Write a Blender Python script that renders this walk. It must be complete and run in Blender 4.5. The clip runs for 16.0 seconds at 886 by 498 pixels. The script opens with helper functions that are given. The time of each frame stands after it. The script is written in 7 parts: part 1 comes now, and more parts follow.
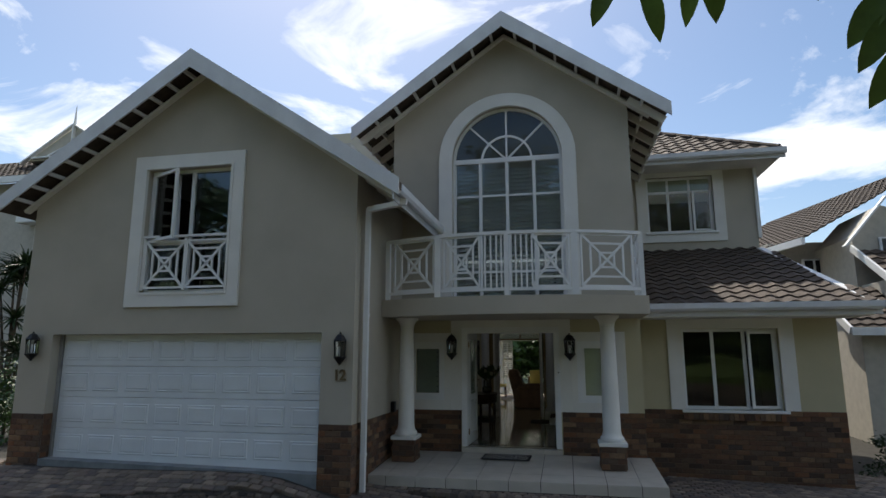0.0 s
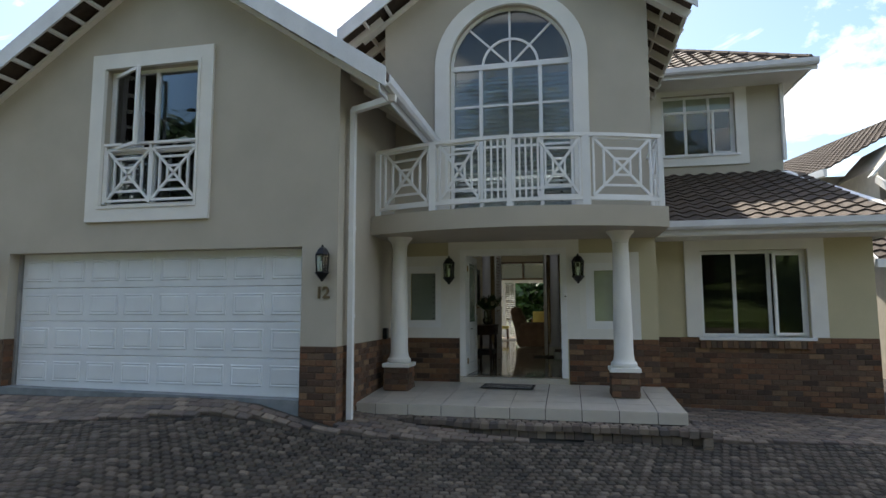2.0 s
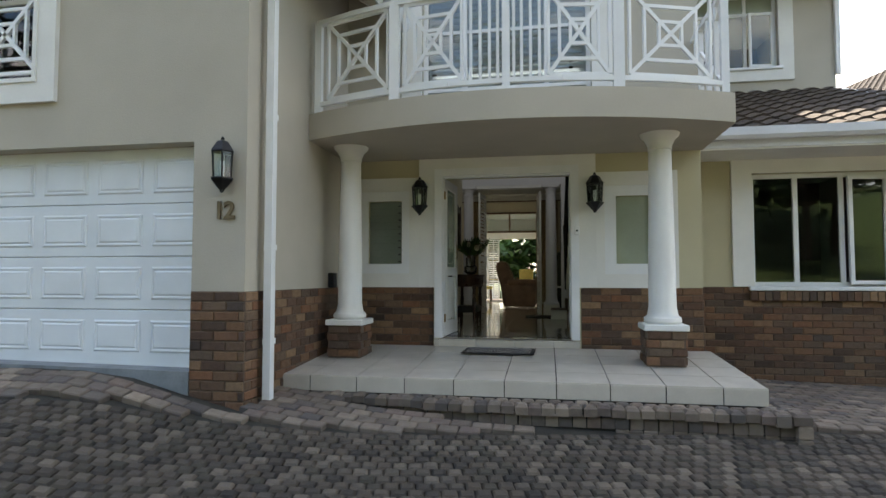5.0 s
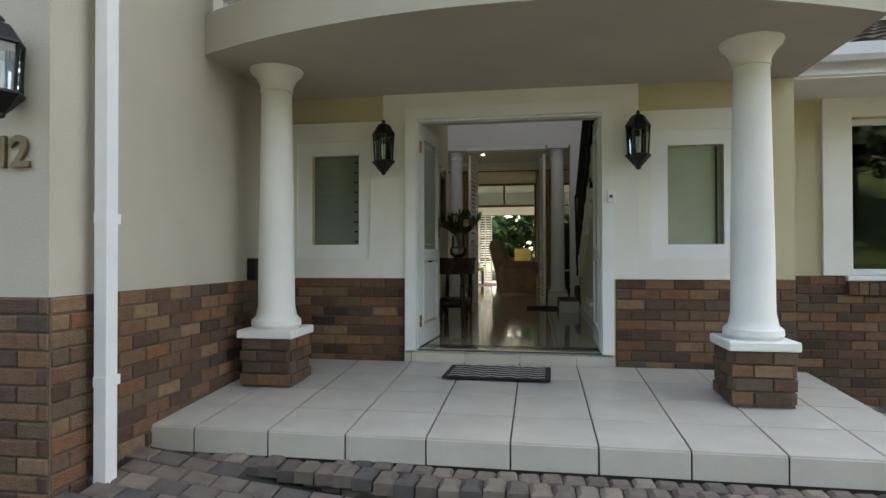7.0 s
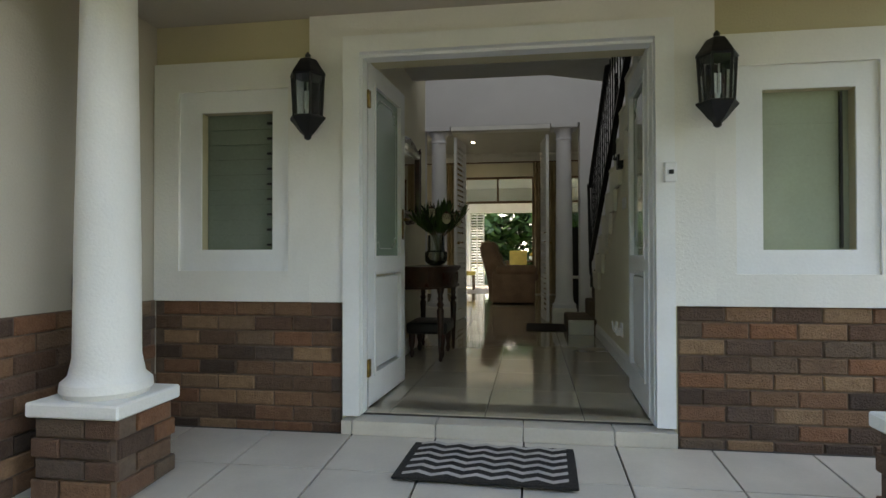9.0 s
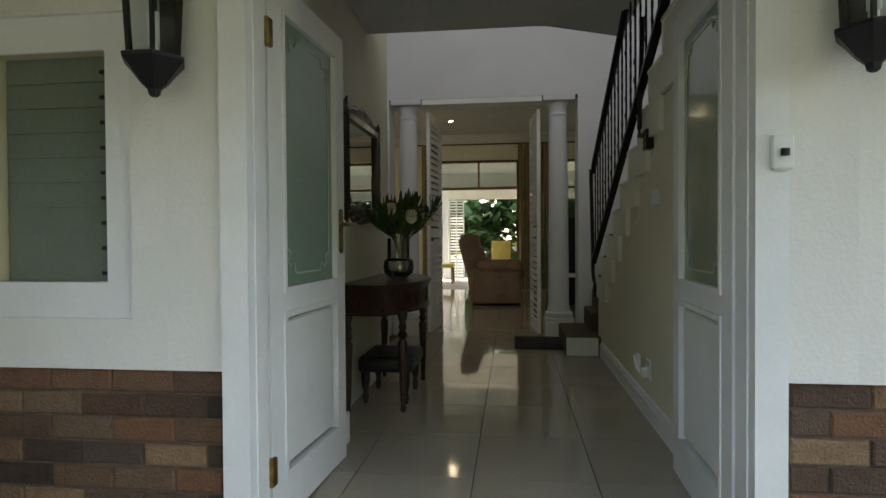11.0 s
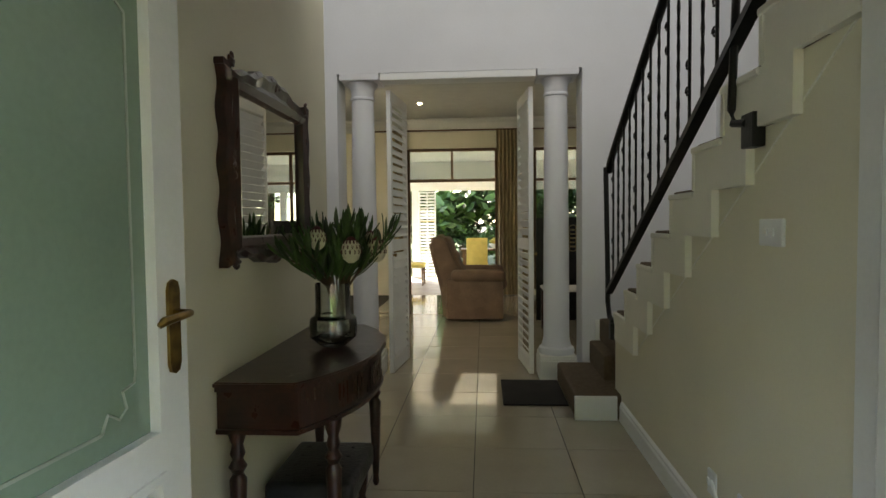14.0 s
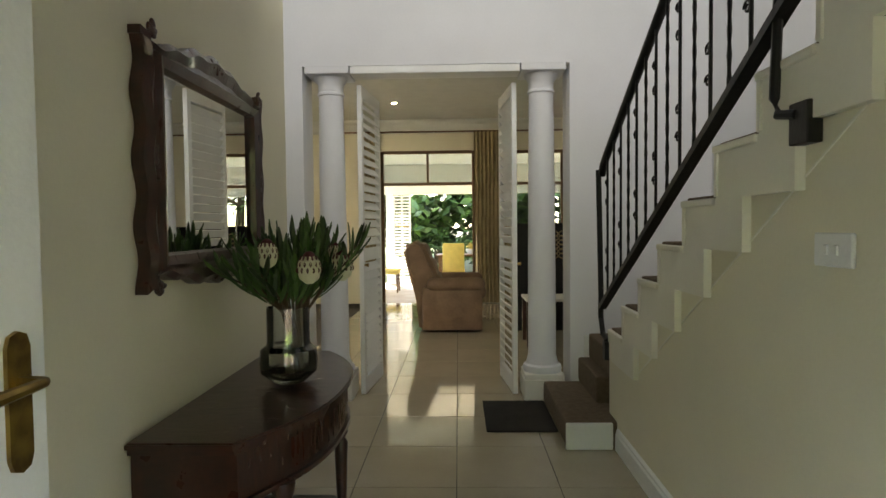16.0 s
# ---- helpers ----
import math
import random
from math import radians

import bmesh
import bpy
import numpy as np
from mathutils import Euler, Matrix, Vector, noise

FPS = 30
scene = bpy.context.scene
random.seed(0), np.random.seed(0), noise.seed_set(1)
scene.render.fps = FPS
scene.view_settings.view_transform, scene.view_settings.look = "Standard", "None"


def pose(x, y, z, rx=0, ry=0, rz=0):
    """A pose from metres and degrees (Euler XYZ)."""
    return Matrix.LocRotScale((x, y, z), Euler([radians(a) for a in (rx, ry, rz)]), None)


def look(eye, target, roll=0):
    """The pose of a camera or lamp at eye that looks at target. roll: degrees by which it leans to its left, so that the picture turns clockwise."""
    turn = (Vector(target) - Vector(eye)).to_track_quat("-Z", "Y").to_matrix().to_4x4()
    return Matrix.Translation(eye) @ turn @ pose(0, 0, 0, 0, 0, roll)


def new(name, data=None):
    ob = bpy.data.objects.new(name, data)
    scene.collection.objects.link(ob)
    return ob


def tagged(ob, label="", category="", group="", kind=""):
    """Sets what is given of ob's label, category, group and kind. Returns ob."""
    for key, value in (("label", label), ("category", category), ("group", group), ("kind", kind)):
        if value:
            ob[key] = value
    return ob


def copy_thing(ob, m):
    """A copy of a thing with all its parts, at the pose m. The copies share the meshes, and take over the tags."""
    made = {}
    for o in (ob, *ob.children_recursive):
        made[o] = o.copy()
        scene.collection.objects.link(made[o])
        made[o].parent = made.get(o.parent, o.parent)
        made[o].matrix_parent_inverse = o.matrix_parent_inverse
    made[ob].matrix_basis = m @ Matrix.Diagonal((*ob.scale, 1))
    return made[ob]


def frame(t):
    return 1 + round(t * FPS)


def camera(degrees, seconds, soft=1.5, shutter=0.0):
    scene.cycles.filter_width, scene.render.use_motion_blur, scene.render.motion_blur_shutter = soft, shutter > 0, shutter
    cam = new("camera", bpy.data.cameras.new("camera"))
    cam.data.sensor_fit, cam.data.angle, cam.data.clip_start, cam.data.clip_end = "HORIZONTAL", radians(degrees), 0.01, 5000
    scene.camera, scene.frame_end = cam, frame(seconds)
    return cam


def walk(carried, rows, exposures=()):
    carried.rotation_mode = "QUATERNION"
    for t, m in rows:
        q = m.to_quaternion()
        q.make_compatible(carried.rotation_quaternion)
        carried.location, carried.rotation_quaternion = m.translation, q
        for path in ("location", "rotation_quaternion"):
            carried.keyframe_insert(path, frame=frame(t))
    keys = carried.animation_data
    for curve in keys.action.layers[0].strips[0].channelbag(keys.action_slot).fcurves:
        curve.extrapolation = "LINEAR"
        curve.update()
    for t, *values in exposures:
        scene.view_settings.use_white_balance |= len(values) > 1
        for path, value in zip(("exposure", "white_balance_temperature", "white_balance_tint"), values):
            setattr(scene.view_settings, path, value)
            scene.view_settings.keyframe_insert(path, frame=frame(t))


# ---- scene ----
cam = camera(74.1, 16.0)
PATH = [
    (0, (0.998, 0.394, 1.751), (0.596, 2.321, 2.101), -0.0),
    (0.5, (0.995, 0.583, 1.639), (0.587, 2.512, 1.976), -0.0),
    (1, (0.943, 0.804, 1.494), (0.531, 2.737, 1.797), -0.0),
    (1.5, (0.917, 1.083, 1.365), (0.503, 3.022, 1.625), -0.1),
    (2, (0.898, 1.421, 1.236), (0.481, 3.366, 1.439), -0.1),
    (2.5, (0.852, 1.765, 1.154), (0.436, 3.714, 1.319), -0.1),
    (3, (0.804, 2.12, 1.063), (0.392, 4.071, 1.219), -0.1),
    (3.5, (0.739, 2.47, 0.96), (0.332, 4.422, 1.114), -0.1),
    (4, (0.67, 2.895, 0.862), (0.28, 4.851, 1.005), -0.1),
    (6.5, (0.284, 5.568, 0.938), (-0.033, 7.542, 0.968), 0.1),
    (7, (0.258, 6.061, 0.955), (-0.062, 8.035, 0.977), -0.1),
    (7.5, (0.237, 6.531, 0.971), (-0.081, 8.506, 0.988), -0.1),
    (8, (0.207, 7.003, 0.99), (-0.104, 8.979, 1.009), -0.1),
    (8.5, (0.169, 7.47, 0.996), (-0.141, 9.445, 1.015), -0.1),
    (9, (0.151, 7.882, 1.014), (-0.147, 9.86, 1.037), -0.1),
    (11.5, (0.053, 9.398, 1.267), (-0.169, 11.384, 1.214), -0.6),
    (12, (0.038, 9.626, 1.348), (-0.173, 11.614, 1.278), -0.8),
    (12.5, (0.019, 9.891, 1.379), (-0.172, 11.881, 1.295), -0.7),
    (13, (0.012, 10.154, 1.414), (-0.165, 12.144, 1.323), -0.7),
    (13.5, (-0.025, 10.405, 1.438), (-0.185, 12.397, 1.351), -0.7),
    (14, (-0.042, 10.578, 1.445), (-0.18, 12.572, 1.359), -0.6),
    (14.5, (-0.053, 10.728, 1.453), (-0.16, 12.723, 1.372), -0.6),
    (15, (-0.054, 10.873, 1.465), (-0.143, 12.87, 1.387), -0.6),
    (15.5, (-0.064, 10.947, 1.471), (-0.137, 12.944, 1.395), -0.7),
    (16, (-0.081, 10.983, 1.474), (-0.133, 12.981, 1.399), -0.6),
]
walk(
    cam,
    [(t, look(eye, target, roll)) for t, eye, target, roll in PATH],
    [(0.0, 0.3, 6800, 10), (1.5, 0.9, 7000, 10), (4.0, 1.75, 7400, 10), (7.0, 2.3, 7700, 10), (9.0, 2.5, 7600, 10), (12.5, 3.1, 7500, 10), (14.0, 3.7, 7750, 10), (16.0, 4.1, 7950, 10)],
)

# ---- world, sun and large lights ----
SUN_EL, SUN_AZ = 57.0, -22.0   # the sun stands behind the house; azimuth from +y towards +x
world = bpy.data.worlds.new("world")
scene.world = world
world.use_nodes = True
wn = world.node_tree.nodes
wl = world.node_tree.links
bgn = wn["Background"]
sky = wn.new("ShaderNodeTexSky")
sky.sky_type, sky.sun_disc = "NISHITA", False
sky.sun_elevation, sky.sun_rotation = radians(SUN_EL), radians(SUN_AZ)
tc = wn.new("ShaderNodeTexCoord")
mp = wn.new("ShaderNodeMapping")
mp.inputs["Scale"].default_value = (1.0, 1.6, 3.2)
mp.inputs["Rotation"].default_value = (0.0, 0.5, 0.35)
cn = wn.new("ShaderNodeTexNoise")
cn.inputs["Scale"].default_value, cn.inputs["Detail"].default_value = 2.2, 9.0
cn.inputs["Distortion"].default_value, cn.inputs["Roughness"].default_value = 0.9, 0.58
cr = wn.new("ShaderNodeValToRGB")
cr.color_ramp.elements[0].position, cr.color_ramp.elements[1].position = 0.50, 0.66
cmix = wn.new("ShaderNodeMixRGB")
cmix.inputs["Color2"].default_value = (9.5, 9.7, 10.0, 1)
wl.new(tc.outputs["Generated"], mp.inputs["Vector"])
wl.new(mp.outputs["Vector"], cn.inputs["Vector"])
wl.new(cn.outputs["Fac"], cr.inputs["Fac"])
wl.new(cr.outputs["Color"], cmix.inputs["Fac"])
hs = wn.new("ShaderNodeHueSaturation")
hs.inputs["Saturation"].default_value = 1.15
wl.new(sky.outputs["Color"], hs.inputs["Color"])
wl.new(hs.outputs["Color"], cmix.inputs["Color1"])
wl.new(cmix.outputs["Color"], bgn.inputs["Color"])
bgn.inputs["Strength"].default_value = 0.12

sun = new("sun", bpy.data.lights.new("sun", "SUN"))
sun.data.energy, sun.data.angle, sun.data.color = 4.0, radians(0.53), (1.0, 0.95, 0.88)
_e, _a = radians(SUN_EL), radians(SUN_AZ)
_d = Vector((math.sin(_a) * math.cos(_e), math.cos(_a) * math.cos(_e), math.sin(_e)))
sun.matrix_world = look(_d * 60, (0, 0, 0))


def area_lamp(name, loc, target, w, h, power, color=(0.9, 0.95, 1.0)):
    """An area lamp of w by h indoors that adds to the daylight."""
    la = new(name, bpy.data.lights.new(name, "AREA"))
    la.data.shape, la.data.size, la.data.size_y, la.data.energy, la.data.color = "RECTANGLE", w, h, power, color
    la.matrix_world = look(loc, target)


# stands just inside the arched window for the daylight through it
area_lamp("arched_window_daylight", (0, 11.7, 4.6), (0, 15.0, 3.2), 1.8, 2.6, 5.0)
# added fill lamps against the solid side walls, to brighten the living room
area_lamp("living_west_daylight", (-3.1, 18.3, 1.7), (0, 18.3, 1.2), 2.4, 1.8, 0.6)
area_lamp("living_east_daylight", (4.5, 18.3, 1.7), (0, 18.3, 1.2), 2.4, 1.8, 0.6)

# ---- materials ----
MATS = {}


def mat(name, color, rough=0.7, metal=0.0, vary=0.12, scale=6.0, bump=0.0, bscale=60.0, per=0.0, spec=0.5, color2=None, coat=0.0, stretch=(1, 1, 1), palette=None):
    """A surface with variation at two scales; per: how much single pieces differ."""
    if name in MATS:
        return MATS[name]
    m = bpy.data.materials.new(name)
    m.use_nodes = True
    n, l = m.node_tree.nodes, m.node_tree.links
    b = n["Principled BSDF"]
    b.inputs["Roughness"].default_value, b.inputs["Metallic"].default_value = rough, metal
    b.inputs["Specular IOR Level"].default_value = spec
    b.inputs["Coat Weight"].default_value = coat
    tcn = n.new("ShaderNodeTexCoord")
    mpn = n.new("ShaderNodeMapping")
    mpn.inputs["Scale"].default_value = stretch
    l.new(tcn.outputs["Object"], mpn.inputs["Vector"])
    n1, n2 = n.new("ShaderNodeTexNoise"), n.new("ShaderNodeTexNoise")
    n1.inputs["Scale"].default_value, n1.inputs["Detail"].default_value = scale, 5
    n2.inputs["Scale"].default_value, n2.inputs["Detail"].default_value = bscale, 4
    if per:
        oi = n.new("ShaderNodeObjectInfo")
        add = n.new("ShaderNodeVectorMath")
        mul = n.new("ShaderNodeMath")
        mul.operation, mul.inputs[1].default_value = "MULTIPLY", 37.0
        l.new(oi.outputs["Random"], mul.inputs[0])
        l.new(mpn.outputs["Vector"], add.inputs[0])
        l.new(mul.outputs[0], add.inputs[1])
        vec = add.outputs[0]
    else:
        vec = mpn.outputs["Vector"]
    l.new(vec, n1.inputs["Vector"])
    l.new(vec, n2.inputs["Vector"])
    c1 = (*color, 1)
    c2 = (*(color2 or tuple(c * (1 - vary * 2) for c in color)), 1)
    mx = n.new("ShaderNodeMixRGB")
    mx.inputs["Color1"].default_value, mx.inputs["Color2"].default_value = c1, c2
    rp = n.new("ShaderNodeMapRange")
    rp.inputs["From Min"].default_value, rp.inputs["From Max"].default_value = 0.35, 0.68
    l.new(n1.outputs["Fac"], rp.inputs["Value"])
    l.new(rp.outputs["Result"], mx.inputs["Fac"])
    out = mx.outputs["Color"]
    mx2 = n.new("ShaderNodeMixRGB")
    mx2.blend_type = "MULTIPLY"
    mx2.inputs["Fac"].default_value = min(1.0, vary * 2)
    l.new(out, mx2.inputs["Color1"])
    l.new(n2.outputs["Fac"], mx2.inputs["Color2"])
    hv = n.new("ShaderNodeHueSaturation")
    hv.inputs["Value"].default_value = 1.0 + vary
    l.new(mx2.outputs["Color"], hv.inputs["Color"])
    out = hv.outputs["Color"]
    if palette:
        oi2, geo2, ad2, fr2 = n.new("ShaderNodeObjectInfo"), n.new("ShaderNodeNewGeometry"), n.new("ShaderNodeMath"), n.new("ShaderNodeMath")
        l.new(oi2.outputs["Random"], ad2.inputs[0])
        l.new(geo2.outputs["Random Per Island"], ad2.inputs[1])
        fr2.operation = "FRACT"
        l.new(ad2.outputs[0], fr2.inputs[0])
        ra = n.new("ShaderNodeValToRGB")
        ra.color_ramp.elements[0].color = (*palette[0], 1)
        ra.color_ramp.elements[1].color = (*palette[-1], 1)
        for k, c in enumerate(palette[1:-1]):
            ra.color_ramp.elements.new((k + 1) / (len(palette) - 1)).color = (*c, 1)
        l.new(fr2.outputs[0], ra.inputs["Fac"])
        dk = n.new("ShaderNodeMixRGB")
        dk.blend_type, dk.inputs["Fac"].default_value = "MULTIPLY", 1.0
        sc = n.new("ShaderNodeMapRange")
        sc.inputs["To Min"].default_value, sc.inputs["To Max"].default_value = 0.5, 1.15
        l.new(n1.outputs["Fac"], sc.inputs["Value"])
        l.new(ra.outputs["Color"], dk.inputs["Color1"])
        l.new(sc.outputs["Result"], dk.inputs["Color2"])
        l.new(dk.outputs["Color"], mx.inputs["Color1"])
        d2 = n.new("ShaderNodeMixRGB")
        d2.blend_type, d2.inputs["Fac"].default_value, d2.inputs["Color2"].default_value = "MULTIPLY", 1.0, (0.62, 0.6, 0.6, 1)
        l.new(dk.outputs["Color"], d2.inputs["Color1"])
        l.new(d2.outputs["Color"], mx.inputs["Color2"])
    if per:
        geo = n.new("ShaderNodeNewGeometry")
        sm = n.new("ShaderNodeMath")
        sm.operation = "ADD"
        l.new(oi.outputs["Random"], sm.inputs[0])
        l.new(geo.outputs["Random Per Island"], sm.inputs[1])
        fr = n.new("ShaderNodeMath")
        fr.operation = "FRACT"
        l.new(sm.outputs[0], fr.inputs[0])
        mr = n.new("ShaderNodeMapRange")
        mr.inputs["To Min"].default_value, mr.inputs["To Max"].default_value = 1 - per, 1 + per
        l.new(fr.outputs[0], mr.inputs["Value"])
        h2 = n.new("ShaderNodeHueSaturation")
        l.new(out, h2.inputs["Color"])
        l.new(mr.outputs["Result"], h2.inputs["Value"])
        out = h2.outputs["Color"]
    l.new(out, b.inputs["Base Color"])
    rr = n.new("ShaderNodeMapRange")
    rr.inputs["To Min"].default_value, rr.inputs["To Max"].default_value = max(0.02, rough - 0.08), min(1, rough + 0.08)
    l.new(n1.outputs["Fac"], rr.inputs["Value"])
    l.new(rr.outputs["Result"], b.inputs["Roughness"])
    if bump:
        bp = n.new("ShaderNodeBump")
        bp.inputs["Strength"].default_value, bp.inputs["Distance"].default_value = bump, 0.01
        l.new(n2.outputs["Fac"], bp.inputs["Height"])
        l.new(bp.outputs["Normal"], b.inputs["Normal"])
    MATS[name] = m
    return m


def glass(name, tint=(0.9, 0.95, 0.93), rough=0.0, mirror=0.12, clear=True):
    m = bpy.data.materials.new(name)
    m.use_nodes = True
    n, l = m.node_tree.nodes, m.node_tree.links
    n.remove(n["Principled BSDF"])
    g, t, mx = n.new("ShaderNodeBsdfGlossy"), n.new("ShaderNodeBsdfTransparent"), n.new("ShaderNodeMixShader")
    g.inputs["Roughness"].default_value = rough
    t.inputs["Color"].default_value = (*tint, 1)
    fr = n.new("ShaderNodeFresnel")
    fr.inputs["IOR"].default_value = 1.45
    ad = n.new("ShaderNodeMath")
    ad.operation, ad.inputs[1].default_value = "ADD", mirror
    l.new(fr.outputs[0], ad.inputs[0])
    l.new(ad.outputs[0], mx.inputs[0])
    l.new(t.outputs[0], mx.inputs[1])
    l.new(g.outputs[0], mx.inputs[2])
    l.new(mx.outputs[0], n["Material Output"].inputs["Surface"])
    MATS[name] = m
    return m


PLASTER = mat("plaster", (0.47, 0.43, 0.35), 0.85, vary=0.05, scale=1.3, bump=0.25, bscale=90)
PLASTER_LOW = mat("plaster_porch", (0.52, 0.47, 0.31), 0.85, vary=0.05, scale=1.3, bump=0.2, bscale=90)
WHITE = mat("white_paint", (0.80, 0.81, 0.80), 0.5, vary=0.04, scale=3, bump=0.1, bscale=70)
WHITE_P = mat("white_plaster", (0.78, 0.77, 0.72), 0.8, vary=0.04, scale=2, bump=0.2, bscale=80)
DOORWHITE = mat("garage_white", (0.74, 0.78, 0.80), 0.45, vary=0.05, scale=2, bump=0.12, bscale=260)
FASCIA = mat("fascia_white", (0.72, 0.74, 0.76), 0.6, vary=0.07, scale=2.5, bump=0.1)
BRICK = mat("brick", (0.26, 0.12, 0.06), 0.9, vary=0.24, scale=22, bump=0.9, bscale=110, per=0.18, palette=((0.085, 0.058, 0.043), (0.20, 0.105, 0.062), (0.13, 0.083, 0.057), (0.31, 0.165, 0.085), (0.165, 0.115, 0.078), (0.30, 0.135, 0.065), (0.11, 0.078, 0.06), (0.34, 0.21, 0.115), (0.22, 0.11, 0.06)))
MORTAR = mat("mortar", (0.15, 0.105, 0.075), 0.95, vary=0.15, scale=20, bump=0.5)
TILE = mat("porch_tile", (0.54, 0.50, 0.43), 0.32, vary=0.06, scale=4, per=0.03, bump=0.05)
GROUT = mat("grout", (0.05, 0.042, 0.035), 0.9)
PAVER = mat("paver", (0.19, 0.165, 0.15), 0.85, vary=0.14, scale=12, bump=0.6, bscale=120, per=0.15, palette=((0.125, 0.112, 0.105), (0.27, 0.215, 0.165), (0.17, 0.135, 0.11), (0.36, 0.29, 0.22), (0.12, 0.105, 0.095), (0.23, 0.17, 0.135)))
COBBLE = mat("cobble", (0.115, 0.10, 0.085), 0.85, vary=0.2, scale=9, bump=0.7, bscale=120, per=0.15, palette=((0.035, 0.03, 0.024), (0.12, 0.095, 0.07), (0.06, 0.052, 0.036), (0.20, 0.165, 0.125), (0.045, 0.038, 0.03), (0.095, 0.074, 0.054)))
SAND = mat("joint_sand", (0.035, 0.032, 0.024), 0.95, vary=0.2, bump=0.4)
ROOF = mat("roof_tile", (0.07, 0.05, 0.036), 0.8, vary=0.2, scale=7, bump=0.4, bscale=90, per=0.3)
FLOOR = mat("floor_tile", (0.42, 0.37, 0.28), 0.07, vary=0.05, scale=3, per=0.03, coat=0.3)
INWALL = mat("hall_wall", (0.76, 0.72, 0.57), 0.8, vary=0.03, scale=2, bump=0.08, bscale=80)
INWHITE = mat("hall_white", (0.72, 0.73, 0.76), 0.8, vary=0.03, scale=2, bump=0.08)
CEIL = mat("ceiling_paint", (0.66, 0.66, 0.62), 0.85, vary=0.03)
TIMBER = mat("dark_wood", (0.055, 0.016, 0.009), 0.3, vary=0.3, scale=14, bump=0.08, bscale=60, stretch=(1, 6, 1), coat=0.3)
IRON = mat("black_iron", (0.012, 0.012, 0.013), 0.45, metal=0.3, vary=0.2, bump=0.15)
BRASS = mat("brass", (0.42, 0.29, 0.09), 0.35, metal=1.0, vary=0.25, scale=30, color2=(0.16, 0.10, 0.04))
CARPET = mat("carpet", (0.16, 0.115, 0.075), 0.98, vary=0.15, scale=30, bump=0.6, bscale=400)
LEATHER = mat("recliner_hide", (0.20, 0.125, 0.08), 0.65, vary=0.15, scale=6, bump=0.3, bscale=40)
DARKMAT = mat("doormat_dark", (0.02, 0.017, 0.015), 0.95, vary=0.2, bump=0.7, bscale=300)
CURTAIN = mat("curtain", (0.42, 0.34, 0.20), 0.9, vary=0.12, scale=4, bump=0.2)
CREAM = mat("cream_cloth", (0.70, 0.55, 0.16), 0.85, vary=0.1)
LEAF = mat("leaf", (0.055, 0.12, 0.025), 0.5, vary=0.25, scale=2, per=0.55)
LEAF_B = mat("leaf_bright", (0.12, 0.22, 0.035), 0.45, vary=0.2, scale=3, per=0.3)
LEAF_D = mat("leaf_dark", (0.03, 0.07, 0.02), 0.45, vary=0.25, scale=2, per=0.4)
BARK = mat("bark", (0.12, 0.09, 0.06), 0.9, vary=0.25, scale=10, bump=0.6)
GRASS = mat("lawn", (0.085, 0.13, 0.035), 0.9, vary=0.2, scale=3, bump=0.6, bscale=90)
BLACK = mat("black_gloss", (0.01, 0.01, 0.012), 0.2, vary=0.1)
BROWN = mat("brown_wood", (0.16, 0.08, 0.035), 0.5, vary=0.2, scale=10, stretch=(1, 1, 5))
SOFFIT = mat("soffit_timber", (0.20, 0.14, 0.085), 0.8, vary=0.15, scale=6)
BLIND = mat("blind_white", (0.72, 0.74, 0.76), 0.5, vary=0.04)
GLASS = glass("window_glass", (0.6, 0.64, 0.64), mirror=0.015)
FROST = mat("frosted_glass", (0.22, 0.31, 0.24), 0.12, vary=0.08, scale=2, coat=0.5)
FROST_D = mat("dark_louvre_glass", (0.17, 0.21, 0.17), 0.12, vary=0.1, scale=2, coat=0.4)
FROST_L = mat("louvre_glass", (0.33, 0.37, 0.28), 0.1, vary=0.08, scale=2, coat=0.5)
CLEAR = glass("clear_window_glass", (0.84, 0.88, 0.88), mirror=0.03)
VASEGLASS = glass("vase_glass", (0.93, 0.95, 0.94), mirror=0.06)

# ---- mesh helpers ----


def box(bm, x0, x1, y0, y1, z0, z1):
    v = [bm.verts.new(p) for p in ((x0, y0, z0), (x1, y0, z0), (x1, y1, z0), (x0, y1, z0), (x0, y0, z1), (x1, y0, z1), (x1, y1, z1), (x0, y1, z1))]
    for f in ((0, 3, 2, 1), (4, 5, 6, 7), (0, 1, 5, 4), (1, 2, 6, 5), (2, 3, 7, 6), (3, 0, 4, 7)):
        bm.faces.new([v[i] for i in f])
    return v


def soft_box(bm, x0, x1, y0, y1, z0, z1, r=0.01, seg=1):
    v = box(bm, x0, x1, y0, y1, z0, z1)
    e = {ed for vv in v for ed in vv.link_edges}
    bmesh.ops.bevel(bm, geom=list(e), offset=r, segments=seg, affect="EDGES", profile=0.6)


def beam(bm, p, q, w, h, up=(0, 0, 1)):
    """A bar of w by h from p to q."""
    p, q = Vector(p), Vector(q)
    d = (q - p).normalized()
    s = d.cross(Vector(up))
    s = s.normalized() if s.length > 1e-5 else Vector((1, 0, 0))
    u = s.cross(d).normalized()
    vs = []
    for c in (p, q):
        for a, b in ((-1, -1), (1, -1), (1, 1), (-1, 1)):
            vs.append(bm.verts.new(c + s * a * w / 2 + u * b * h / 2))
    for f in ((0, 3, 2, 1), (4, 5, 6, 7), (0, 1, 5, 4), (1, 2, 6, 5), (2, 3, 7, 6), (3, 0, 4, 7)):
        bm.faces.new([vs[i] for i in f])


